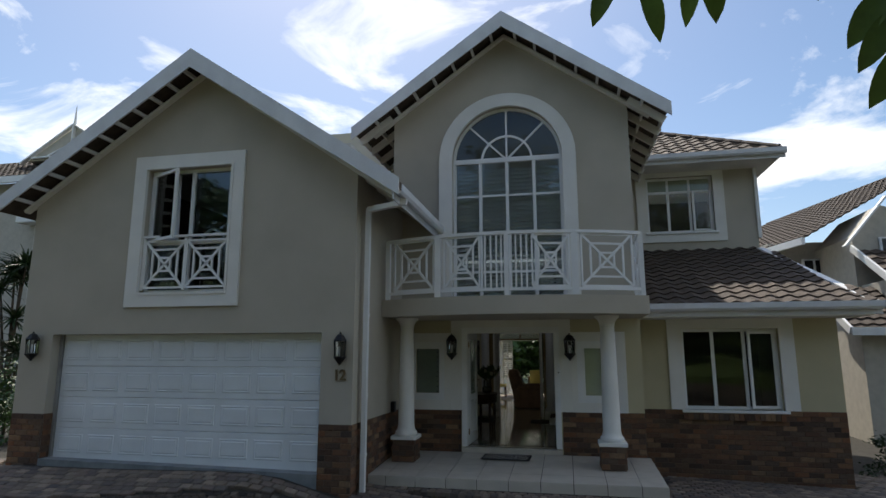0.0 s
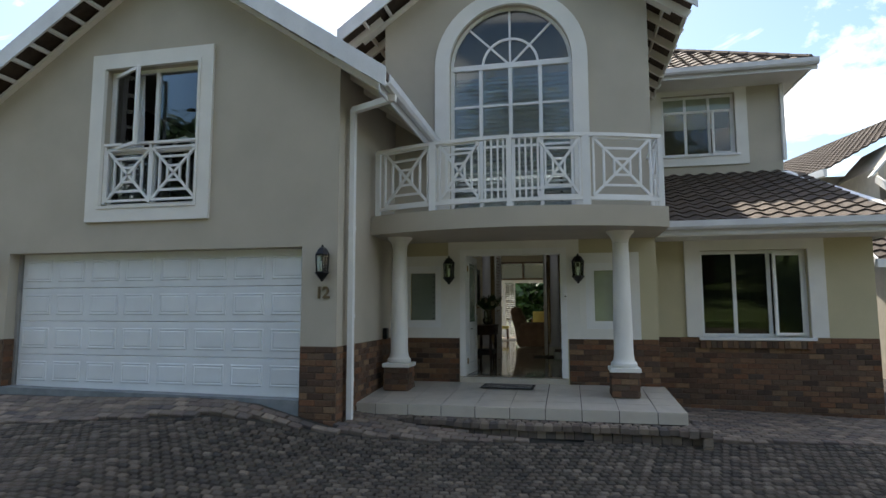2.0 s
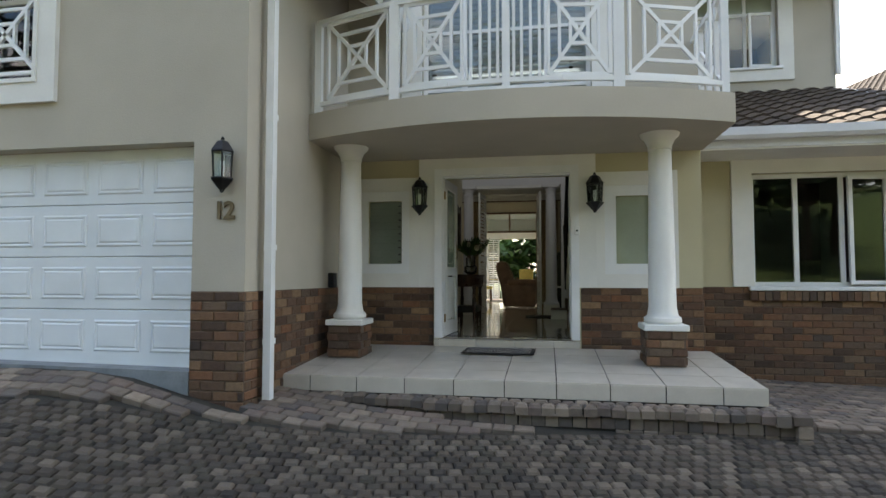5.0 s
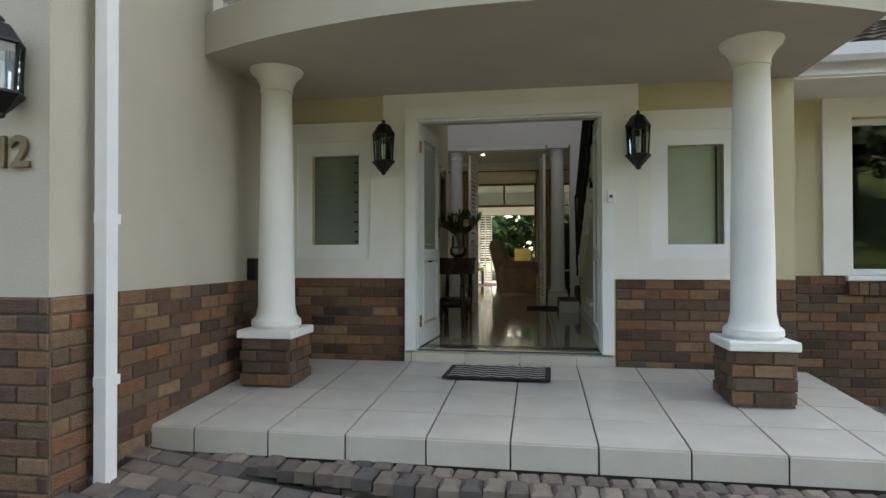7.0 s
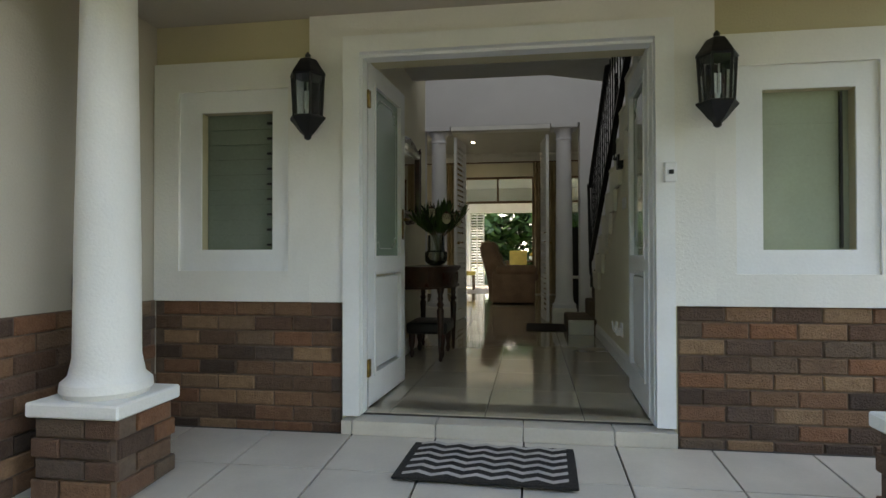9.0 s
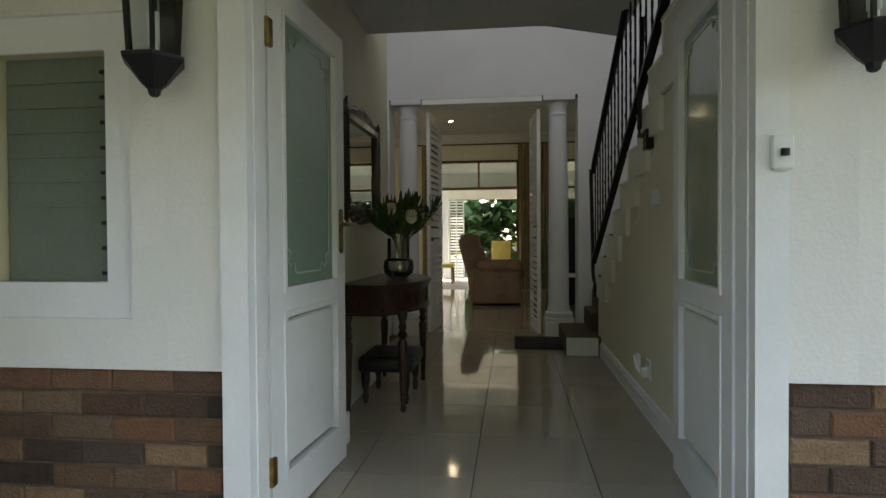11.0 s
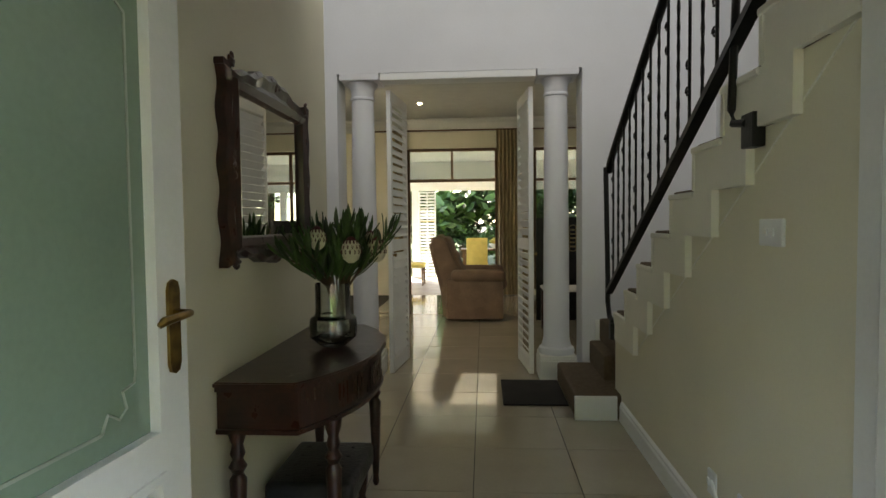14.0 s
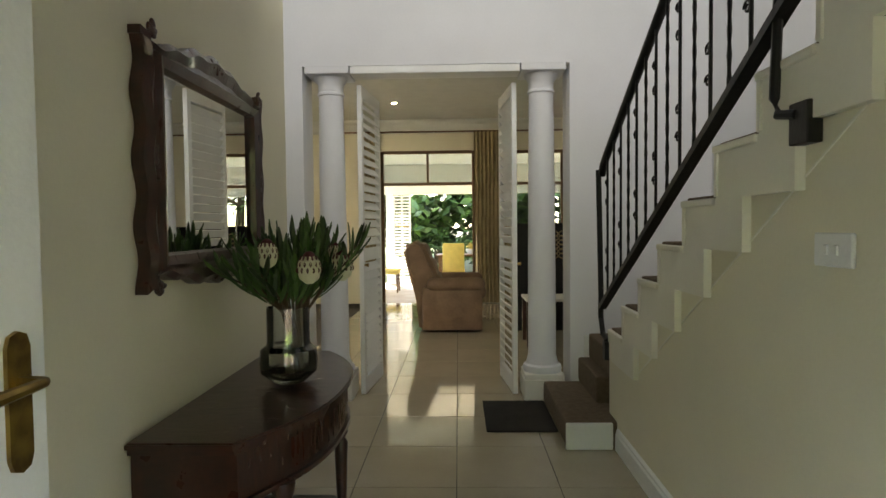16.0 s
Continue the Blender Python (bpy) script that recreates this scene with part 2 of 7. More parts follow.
def prism(bm, pts, axis, a, b):
    """Extrudes a flat outline along x, y or z from a to b. Outline points are the two other coordinates in order."""
    def at(p, d):
        return {"x": (d, p[0], p[1]), "y": (p[0], d, p[1]), "z": (p[0], p[1], d)}[axis]
    v0 = [bm.verts.new(at(p, a)) for p in pts]
    v1 = [bm.verts.new(at(p, b)) for p in pts]
    bm.faces.new(v0)
    bm.faces.new(list(reversed(v1)))
    for i in range(len(pts)):
        j = (i + 1) % len(pts)
        bm.faces.new((v0[j], v0[i], v1[i], v1[j]))
    bmesh.ops.recalc_face_normals(bm, faces=bm.faces[:])


def lathe(bm, prof, c=(0, 0, 0), seg=24, axis="z"):
    """Turns a profile of (radius, height) about an upright axis at c."""
    rings = []
    for r, z in prof:
        ring = []
        for i in range(seg):
            a = 2 * math.pi * i / seg
            ring.append(bm.verts.new((c[0] + r * math.cos(a), c[1] + r * math.sin(a), c[2] + z)))
        rings.append(ring)
    for a, b in zip(rings, rings[1:]):
        for i in range(seg):
            j = (i + 1) % seg
            bm.faces.new((a[i], a[j], b[j], b[i]))
    bm.faces.new(list(reversed(rings[0])))
    bm.faces.new(rings[-1])


def tube(bm, pts, r, seg=8):
    pts = [Vector(p) for p in pts]
    rs = r if isinstance(r, (list, tuple)) else [r] * len(pts)
    rings = []
    for i, p in enumerate(pts):
        d = (pts[min(i + 1, len(pts) - 1)] - pts[max(i - 1, 0)]).normalized()
        s = d.cross(Vector((0.13, 0.2, 1)))
        s.normalize()
        u = s.cross(d)
        rings.append([bm.verts.new(p + (s * math.cos(2 * math.pi * k / seg) + u * math.sin(2 * math.pi * k / seg)) * rs[i]) for k in range(seg)])
    for a, b in zip(rings, rings[1:]):
        for k in range(seg):
            j = (k + 1) % seg
            bm.faces.new((a[k], a[j], b[j], b[k]))
    bm.faces.new(list(reversed(rings[0])))
    bm.faces.new(rings[-1])


def finish(name, bm, material, smooth=False):
    me = bpy.data.meshes.new(name)
    bm.to_mesh(me)
    bm.free()
    me.materials.append(material)
    if smooth:
        me.polygons.foreach_set("use_smooth", [True] * len(me.polygons))
        me.set_sharp_from_angle(angle=radians(38))
    return me


def part(name, bm, material, parent=None, label="", kind="", smooth=False):
    ob = new(name, finish(name, bm, material, smooth))
    ob.parent = parent
    return tagged(ob, label=label, kind=kind)


def thing(name, loc, label, category, group="", rz=0.0):
    ob = new(name)
    ob.empty_display_size = 0.1
    ob.matrix_basis = pose(*loc, 0, 0, rz)
    return tagged(ob, label, category, group)


def structure(name, bm, material, label="", smooth=False):
    return part(name, bm, material, None, label, "structure", smooth)


def piece_box(name, w, d, h, material, r=0.006):
    """A shared mesh for pieces: a block with its edges taken off on top."""
    bm = bmesh.new()
    x, y = w / 2, d / 2
    low = [bm.verts.new(p) for p in ((-x, -y, 0), (x, -y, 0), (x, y, 0), (-x, y, 0))]
    mid = [bm.verts.new(p) for p in ((-x, -y, h - r), (x, -y, h - r), (x, y, h - r), (-x, y, h - r))]
    top = [bm.verts.new(p) for p in ((-x + r, -y + r, h), (x - r, -y + r, h), (x - r, y - r, h), (-x + r, y - r, h))]
    for a, b in ((low, mid), (mid, top)):
        for i in range(4):
            j = (i + 1) % 4
            bm.faces.new((a[i], a[j], b[j], b[i]))
    bm.faces.new(top)
    return finish(name, bm, material)


# ---- ground ----
YG, YD, YR, YU = 8.475, 11.0, 11.85, 15.0   # wall planes: garage, front door, low wing, upper wing
XGL, XGR, XML, XMR, XRR = -7.72, -2.0, -2.2, 2.23, 5.6
FZ = 0.15                                 # hall floor


def gz(x, y):
    """Height of the paving."""
    z = -0.345 - 0.034 * x + 0.09 * max(-1.0, min(1.0, y - 8.5))
    z += 0.12 * max(0.0, min(1.2, -x - 2.1))
    if -2.3 >= x >= -7.8:
        z += max(0.0, min(1.0, (y - 7.7) / 0.75)) * 0.07 * max(0.0, min(1.0, (-2.3 - x) / 0.8))
    if x < -4:
        z += 0.034 * (x + 4)
    if y < 5.5:
        z += (5.5 - y) * 0.085
    u, v = max(0.0, min(1.0, (-x - 0.5) / 2.4)), max(0.0, min(1.0, (y - 5.8) / 2.5))
    rise = u * u * (3 - 2 * u) * v * v * (3 - 2 * v)
    return z + rise * (0.15 - 0.06 * max(0.0, min(1.0, (-x - 3.0) / 3.0)))


def grid_sheet(name, xs, ys, zf, material):
    bm = bmesh.new()
    vs = [[bm.verts.new((x, y, zf(x, y))) for x in xs] for y in ys]
    for j in range(len(ys) - 1):
        for i in range(len(xs) - 1):
            bm.faces.new((vs[j][i], vs[j][i + 1], vs[j + 1][i + 1], vs[j + 1][i]))
    return structure(name, bm, material)


def base_z(x, y):
    if y > 15.6 or abs(x) > 14 or y < -6:
        return -0.45 if y < 21 else -0.3
    return gz(x, y) - 0.05


grid_sheet("ground", [-400, -60, -14, *np.arange(-10, 10.1, 0.5), 14, 60, 400], [-300, -40, -8, *np.arange(-6, 16, 0.5), 20, 60, 400], base_z, SAND)

# ---- house walls ----
bm = bmesh.new()
GA, GS = 6.36, 0.677         # ridge height of the garage wall and its slope
GX = -4.69
gl = GA - GS * (GX - XGL)
gr = GA - GS * (XGR - GX)
D0, D1, DH = -7.12, -2.49, 2.05
W0, W1, WZ0, WZ1 = -5.605, -4.09, 2.69, 4.70
prism(bm, [(GX, GA), (XGL, gl), (XGL, -0.4), (D0, -0.4), (D0, DH), (GX, DH), (GX, WZ0), (W0, WZ0), (W0, WZ1), (GX, WZ1)], "y", YG, YG + 0.25)
prism(bm, [(GX, GA), (GX, WZ1), (W1, WZ1), (W1, WZ0), (GX, WZ0), (GX, DH), (D1, DH), (D1, -0.4), (XGR, -0.4), (XGR, gr)], "y", YG, YG + 0.25)
structure("wall_garage_front", bm, PLASTER, "grey-beige plastered gable wall over the garage door")
bm = bmesh.new()
box(bm, XGR - 0.22, XGR, YG + 0.25, 15.0, -0.4, gr)
structure("wall_garage_side", bm, PLASTER, "grey-beige plastered side wall beside the porch")
bm = bmesh.new()
box(bm, XGL, XGL + 0.22, YG + 0.25, 15.0, -0.4, gl)
structure("wall_garage_west", bm, PLASTER)

bm = bmesh.new()
AR, AS, AB = 1.03, 5.37, 2.58   # arch radius, spring and foot
MA, MS = 7.92, 0.715
mw = 2.2
me_ = MA - MS * mw
arc = [(AR * math.sin(a), AS + AR * math.cos(a)) for a in np.linspace(0, math.pi / 2, 14)]
right = [(0, MA), *arc, (AR, AB + 0.1), (0, AB + 0.1), (0, 2.45), (XMR, 2.45), (XMR, me_)]
left = [(-x if abs(x - XMR) > 1e-6 else -mw, z) for x, z in right]
prism(bm, right, "y", YD, YD + 0.25)
prism(bm, left, "y", YD, YD + 0.25)
structure("wall_gable", bm, PLASTER, "grey-beige plastered gable wall round the arched window")
bm = bmesh.new()
box(bm, XMR - 0.22, XMR, YD + 0.25, YU, -0.5, me_)
structure("wall_gable_side", bm, PLASTER)
bm = bmesh.new()
box(bm, XML, XML + 0.22, YD + 0.25, YU, 3.4, me_)
structure("wall_gable_west", bm, PLASTER)

bm = bmesh.new()
holes = [(-0.80, 0.80, 0.0, 2.12), (-1.713, -1.283, 1.05, 1.83), (1.286, 1.711, 1.04, 1.835)]


def wall_cells(bm, x0, x1, z0, z1, y0, y1, holes, axis="y"):
    xs = sorted({x0, x1, *[h[0] for h in holes], *[h[1] for h in holes]})
    zs = sorted({z0, z1, *[h[2] for h in holes], *[h[3] for h in holes]})
    for a, b in zip(xs, xs[1:]):
        run = None
        for c, d in zip(zs, zs[1:]):
            solid = not any(h[0] <= (a + b) / 2 <= h[1] and h[2] <= (c + d) / 2 <= h[3] for h in holes)
            if solid:
                run = (run[0], d) if run else (c, d)
            if not solid or d == zs[-1]:
                if run:
                    if axis == "y":
                        box(bm, a, b, y0, y1, *run)
                    else:
                        box(bm, y0, y1, a, b, *run)
                run = None


wall_cells(bm, -2.05, XMR, -0.3, 2.45, YD, YD + 0.25, holes)
structure("wall_entrance", bm, PLASTER_LOW, "ochre-beige plastered wall round the open double front door")
bm = bmesh.new()
wall_cells(bm, XMR, XRR, -0.9, 2.6, YR, YR + 0.25, [(3.03, 4.65, 0.77, 2.19)])
structure("wall_low_wing", bm, PLASTER_LOW, "ochre-beige plastered ground-floor wall round the triple window")
bm = bmesh.new()
box(bm, XRR - 0.22, XRR, YR + 0.25, 20, -0.9, 2.6)
structure("wall_low_wing_side", bm, PLASTER)
bm = bmesh.new()
wall_cells(bm, 2.0, 5.45, 2.9, 6.4, YU, YU + 0.25, [(3.02, 4.54, 4.6, 5.97)])
structure("wall_upper_wing", bm, PLASTER, "grey-beige plastered upper wall round a triple window")
bm = bmesh.new()
box(bm, 5.23, 5.45, YU + 0.25, 20, 4.0, 6.4)
structure("wall_upper_wing_side", bm, PLASTER)

# ---- porch ----
PX0, PX1, PF = -1.995, 2.28, 9.20


def porch_z(y):
    return 0.055 * (y - 9.20) - 0.037


bm = bmesh.new()
prism(bm, [(PF + 0.012, -0.5), (YD + 0.1, -0.5), (YD + 0.1, porch_z(YD + 0.1) - 0.012), (PF + 0.012, -0.049)], "x", PX0, PX1 - 0.012)
structure("porch_floor", bm, GROUT, "raised porch slab between the garage wall and the low wing")
SLAB_B, SLAB_T = 2.34, 2.62
bm = bmesh.new()
arcp = []
for i in range(25):
    u = i / 24
    x = -2.0 + u * 4.25
    y = 9.77 - 0.50 * (1 - (2 * u - 1) ** 2)
    arcp.append((x, y))
prism(bm, [*arcp, (2.25, YD + 0.001), (-2.0, YD + 0.001)], "z", SLAB_B, SLAB_T)
structure("balcony_slab", bm, PLASTER, "grey-beige plastered balcony slab with a bowed front")

# ---- hall ----
bm = bmesh.new()
box(bm, -2.0, 2.0, YD + 0.05, 15.6, -0.2, FZ - 0.006)
box(bm, -3.2, 4.6, 15.6, 21.2, -0.2, FZ - 0.006)
structure("floor", bm, GROUT, "grout bed of the hall and living room floor")
bm = bmesh.new()
box(bm, -1.2, -0.95, YD + 0.25, 13.95, FZ - 0.1, 2.9)
structure("wall_hall_west", bm, INWALL, "cream painted hall wall behind the console table")
bm = bmesh.new()
box(bm, -1.9, -1.2, 13.75, 13.95, FZ - 0.1, 2.9)
box(bm, -2.0, -1.9, YD + 0.26, 15.4, FZ - 0.1, 6.6)
structure("wall_hall_alcove", bm, INWHITE)
bm = bmesh.new()
wall_cells(bm, -2.0, 2.0, FZ - 0.1, 6.6, 15.4, 15.7, [(-1.24, 0.757, 0.0, 2.685)])
structure("wall_hall_end", bm, INWHITE, "white wall over the opening with two columns")
bm = bmesh.new()
box(bm, 1.8, 2.0, YD + 0.25, 15.4, FZ - 0.1, 6.6)
structure("wall_stair", bm, INWHITE, "white wall beside the staircase")
bm = bmesh.new()
box(bm, -2.0, 2.0, YD + 0.26, 15.7, 6.6, 6.7)
structure("ceiling_void", bm, CEIL)
bm = bmesh.new()
prism(bm, [(-1.2, YD + 0.25), (0.87, YD + 0.25), (0.87, 13.6), (0.3, 13.3), (-1.2, 13.3)], "z", 2.66, 2.9)
structure("ceiling_hall", bm, CEIL)
bm = bmesh.new()
box(bm, -3.2, 4.6, 15.7, 21.2, 3.3, 3.4)
structure("ceiling_living_room", bm, CEIL)
bm = bmesh.new()
box(bm, -3.3, -3.2, 15.7, 21.2, 0, 3.4)
structure("wall_living_west", bm, INWALL)
bm = bmesh.new()
box(bm, 4.6, 4.7, 15.7, 21.2, 0, 3.4)
structure("wall_living_east", bm, INWALL)
bm = bmesh.new()
wall_cells(bm, -3.2, 4.6, 0, 3.3, 21.2, 21.4, [(-1.42, 0.22, 0, 2.80), (0.86, 2.6, FZ + 0.1, 2.80)])
structure("wall_living_end", bm, INWALL)

# roofs
bm = bmesh.new()
for s in (-1, 1):
    hw = 3.44
    prism(bm, [(GX, GA + 0.03), (GX + s * hw, GA + 0.03 - GS * hw), (GX + s * hw, GA + 0.13 - GS * hw), (GX, GA + 0.13)], "y", YG - 0.425, 15.2)
structure("roof_garage", bm, ROOF)
bm = bmesh.new()
for s in (-1, 1):
    hw = 2.86
    prism(bm, [(0, MA + 0.03), (s * hw, MA + 0.03 - MS * hw), (s * hw, MA + 0.13 - MS * hw), (0, MA + 0.13)], "y", YD - 0.5, 19)
structure("roof_gable", bm, ROOF)


# ---- facade: boards, gutters and roofs ----
def bargeboards(name, cx, top, slope, hw, y, drop=0.25):
    """White boards along the two slopes of a gable."""
    ob = thing(name, (cx, y, top), "white painted bargeboards under a steep tiled gable roof", "bargeboard")
    for s_ in (-1, 1):
        bm = bmesh.new()
        prism(bm, [(0, 0.17), (s_ * hw, 0.17 - slope * hw), (s_ * hw, 0.17 - slope * hw - drop), (0, 0.17 - drop * 1.25)], "y", -0.028, 0)
        part("board", bm, FASCIA, ob)
    return ob


bargeboards("bargeboards", GX, GA, GS, 3.46, YG - 0.427)
bargeboards("bargeboards", 0, MA, MS, 2.90, YD - 0.502)


def soffit_battens(cx, top, slope, hw, y0, y1, n):
    ob = thing("roof_battens", (cx, y0, top), "pale painted timber battens under the overhang of a gable roof", "roof batten")
    for s_ in (-1, 1):
        for i in range(n):
            u = (i + 0.6) / n * hw
            bm = bmesh.new()
            beam(bm, (s_ * u, 0, -slope * u - 0.02), (s_ * u, y1 - y0, -slope * u - 0.02), 0.045, 0.055)
            part("batten", bm, WHITE, ob)
        bm = bmesh.new()
        beam(bm, (0, y1 - y0 - 0.03, -0.09), (s_ * hw, y1 - y0 - 0.03, -0.09 - slope * hw), 0.05, 0.11, (0, 1, 0))
        part("rafter", bm, WHITE_P, ob)
    return ob


soffit_battens(GX, GA, GS, 3.2, YG - 0.425, YG, 11)
soffit_battens(0, MA, MS, 2.6, YD - 0.5, YD, 7)


def rafter_feet(x_wall, x_eave, z_wall, z_eave, ys, name="rafter_feet"):
    ob = thing(name, (x_wall, ys[0], z_wall), "row of pale painted rafter feet under the eaves", "rafter")
    for y in ys:
        bm = bmesh.new()
        beam(bm, (0, y - ys[0], -0.06), (x_eave - x_wall, y - ys[0], z_eave - z_wall - 0.06), 0.06, 0.13)
        part("rafter_foot", bm, WHITE_P, ob)
    for f in (0.45, 0.97):
        bm = bmesh.new()
        xx, zz = (x_eave - x_wall) * f, (z_eave - z_wall) * f
        beam(bm, (xx, 0, zz - 0.01), (xx, ys[-1] - ys[0], zz - 0.01), 0.03, 0.10)
        part("purlin", bm, WHITE_P, ob)


rafter_feet(XMR, 2.84, MA - MS * XMR, MA - MS * 2.84, list(np.arange(10.85, 14.6, 0.62)))
rafter_feet(-2.2, -2.84, MA - MS * 2.2, MA - MS * 2.84, list(np.arange(10.85, 14.6, 0.62)))
rafter_feet(XGR, -1.3, GA - GS * (XGR - GX), GA - GS * (-1.3 - GX), list(np.arange(8.3, 10.9, 0.55)))


def gutter(p, q, label, name="gutter", out=(1, 0)):
    """A square-lipped gutter between two points along an eave."""
    ob = thing(name, p, label, "gutter")
    p, q = Vector(p), Vector(q)
    d = q - p
    o = Vector((out[0], out[1], 0))
    bm = bmesh.new()
    prof = [(0, 0), (0, -0.10), (0.035, -0.13), (0.09, -0.13), (0.12, -0.09), (0.125, 0), (0.115, 0), (0.11, -0.085), (0.085, -0.12), (0.04, -0.12), (0.01, -0.095), (0.01, 0)]
    a = [bm.verts.new(o * u + Vector((0, 0, w))) for u, w in prof]
    b = [bm.verts.new(d + o * u + Vector((0, 0, w))) for u, w in prof]
    for i in range(len(prof)):
        j = (i + 1) % len(prof)
        bm.faces.new((a[i], a[j], b[j], b[i]))
    bm.faces.new(a)
    bm.faces.new(list(reversed(b)))
    bmesh.ops.recalc_face_normals(bm, faces=bm.faces[:])
    part("trough", bm, FASCIA, ob)
    bm = bmesh.new()
    beam(bm, -o * 0.012 + Vector((0, 0, -0.1)), d - o * 0.012 + Vector((0, 0, -0.1)), 0.022, 0.22)
    part("fascia_board", bm, FASCIA, ob)
    return ob


EZ = GA - GS * (-1.3 - GX)
gutter((-1.3, YG - 0.44, EZ + 0.02), (-1.3, 11.0, EZ + 0.02), "white gutter along the eaves beside the gable")
pipe = thing("downpipe", (-1.90, 8.72, -0.20), "white square downpipe with an elbow at the garage corner", "downpipe")
bm = bmesh.new()
box(bm, -0.034, 0.034, -0.04, 0.04, 0, EZ + 0.06)
part("pipe", bm, WHITE, pipe)
bm = bmesh.new()
beam(bm, (0.0, 0, EZ + 0.05), (0.60, -0.30, EZ + 0.05), 0.08, 0.08)
part("elbow", bm, WHITE, pipe)
bm = bmesh.new()
beam(bm, (0.64, -0.32, EZ + 0.01), (0.65, -0.32, EZ + 0.13), 0.09, 0.08, (0, 1, 0))
part("outlet", bm, WHITE, pipe)
for zz in (1.32, 2.48, 0.5):
    bm = bmesh.new()
    box(bm, -0.036, 0.036, -0.044, 0.06, zz, zz + 0.05)
    part("clip", bm, WHITE, pipe)

# tiled roofs
tile_me = None


def tile_mesh(w=0.30, l=0.36):
    """One rolled concrete tile, lying in x (across) and y (up the slope)."""
    bm = bmesh.new()
    n = 6
    rows = []
    for y, z in ((0, 0.030), (l, 0.0)):
        rows.append([bm.verts.new((w * i / n - w / 2, y, z + 0.022 * math.cos(2 * math.pi * i / n))) for i in range(n + 1)])
    lip = [bm.verts.new((v.co.x, 0, v.co.z - 0.028)) for v in rows[0]]
    for i in range(n):
        bm.faces.new((rows[0][i], rows[0][i + 1], rows[1][i + 1], rows[1][i]))
        bm.faces.new((lip[i], lip[i + 1], rows[0][i + 1], rows[0][i]))
    return finish("roof_tile_piece", bm, ROOF, True)


TILE_ME = tile_mesh()


def tiled_slope(parent, p, across, up, width, length, inside=lambda u, v: True, pw=0.30, pl=0.31, limit=300):
    """Lays tiles over a slope that starts at p; across and up are unit vectors."""
    p, a, u = Vector(p), Vector(across).normalized(), Vector(up).normalized()
    nrm = a.cross(u)
    m = Matrix((a, u, nrm)).transposed().to_4x4()
    k = 0
    for r in range(int(length / pl) + 1):
        for c in range(int(width / pw) + 1):
            x, y = (c + 0.5) * pw, r * pl
            if x > width or not inside(x, y):
                continue
            ob = new("roof_tile", TILE_ME)
            ob.parent = parent
            j = noise.noise(Vector((c * 3.1, r * 2.3, width))) * 0.004
            ob.matrix_basis = Matrix.Translation(p + a * x + u * y + nrm * (0.02 + j)) @ m
            k += 1


def roof_sheet(name, pts, material, thick=0.06):
    bm = bmesh.new()
    v = [bm.verts.new(p) for p in pts]
    f = bm.faces.new(v)
    w = [bm.verts.new(Vector(p) - Vector((0, 0, thick))) for p in pts]
    bm.faces.new(list(reversed(w)))
    for i in range(len(pts)):
        j = (i + 1) % len(pts)
        bm.faces.new((v[j], v[i], w[i], w[j]))
    bmesh.ops.recalc_face_normals(bm, faces=bm.faces[:])
    return structure(name, bm, material)


LE_Y, LE_Z, LS = 11.12, 2.56, 0.405   # low roof: eave and slope
low_roof = roof_sheet("roof_low", [(2.32, LE_Y, LE_Z), (5.9, LE_Y, LE_Z), (5.45, YU, LE_Z + LS * (YU - LE_Y)), (2.32, YU, LE_Z + LS * (YU - LE_Y))], ROOF)
roof_sheet("roof_low_side", [(5.9, LE_Y, LE_Z), (5.9, 20, LE_Z), (5.45, 20, LE_Z + LS * (YU - LE_Y)), (5.45, YU, LE_Z + LS * (YU - LE_Y))], ROOF)
UE_Y, UE_Z, US = 14.2, 6.24, 0.60
upper_roof = roof_sheet("roof_upper", [(1.9, UE_Y, UE_Z), (5.8, UE_Y, UE_Z), (3.4, UE_Y + 2.4, UE_Z + US * 2.4), (1.9, UE_Y + 2.4, UE_Z + US * 2.4)], ROOF)
roof_sheet("roof_upper_side", [(5.8, UE_Y, UE_Z), (5.8, 20, UE_Z), (3.4, 20, UE_Z + US * 2.4), (3.4, UE_Y + 2.4, UE_Z + US * 2.4)], ROOF)
bm = bmesh.new()
box(bm, 2.24, 5.88, LE_Y + 0.02, YR - 0.002, 2.36, 2.42)
structure("soffit_low", bm, WHITE_P)
bm = bmesh.new()
box(bm, 1.98, 5.78, UE_Y + 0.02, YU - 0.002, 6.08, 6.12)
structure("soffit_upper", bm, WHITE_P)
bm = bmesh.new()
box(bm, 5.46, 5.78, YU, 20, 6.08, 6.12)
structure("soffit_upper_side", bm, WHITE_P)
gutter((2.28, LE_Y, LE_Z + 0.03), (6.0, LE_Y, LE_Z + 0.03), "white gutter along the low tiled roof", out=(0, -1))
gutter((5.92, LE_Y, LE_Z + 0.03), (5.92, 20, LE_Z + 0.03), "white gutter round the side of the low roof", out=(1, 0))
gutter((2.2, UE_Y, UE_Z + 0.03), (5.92, UE_Y, UE_Z + 0.03), "white gutter along the upper tiled roof", out=(0, -1))
gutter((5.8, UE_Y, UE_Z + 0.03), (5.8, 20, UE_Z + 0.03), "white gutter round the side of the upper roof", out=(1, 0))
hip = thing("roof_flashing", (5.45, YU, 4.4), "white painted flashing along a hip of the low roof", "roof flashing")
bm = bmesh.new()
beam(bm, (0.02, 0, -0.26), (0.46, LE_Y - YU, -1.83), 0.14, 0.05)
part("hip_strip", bm, WHITE, hip)
bm = bmesh.new()
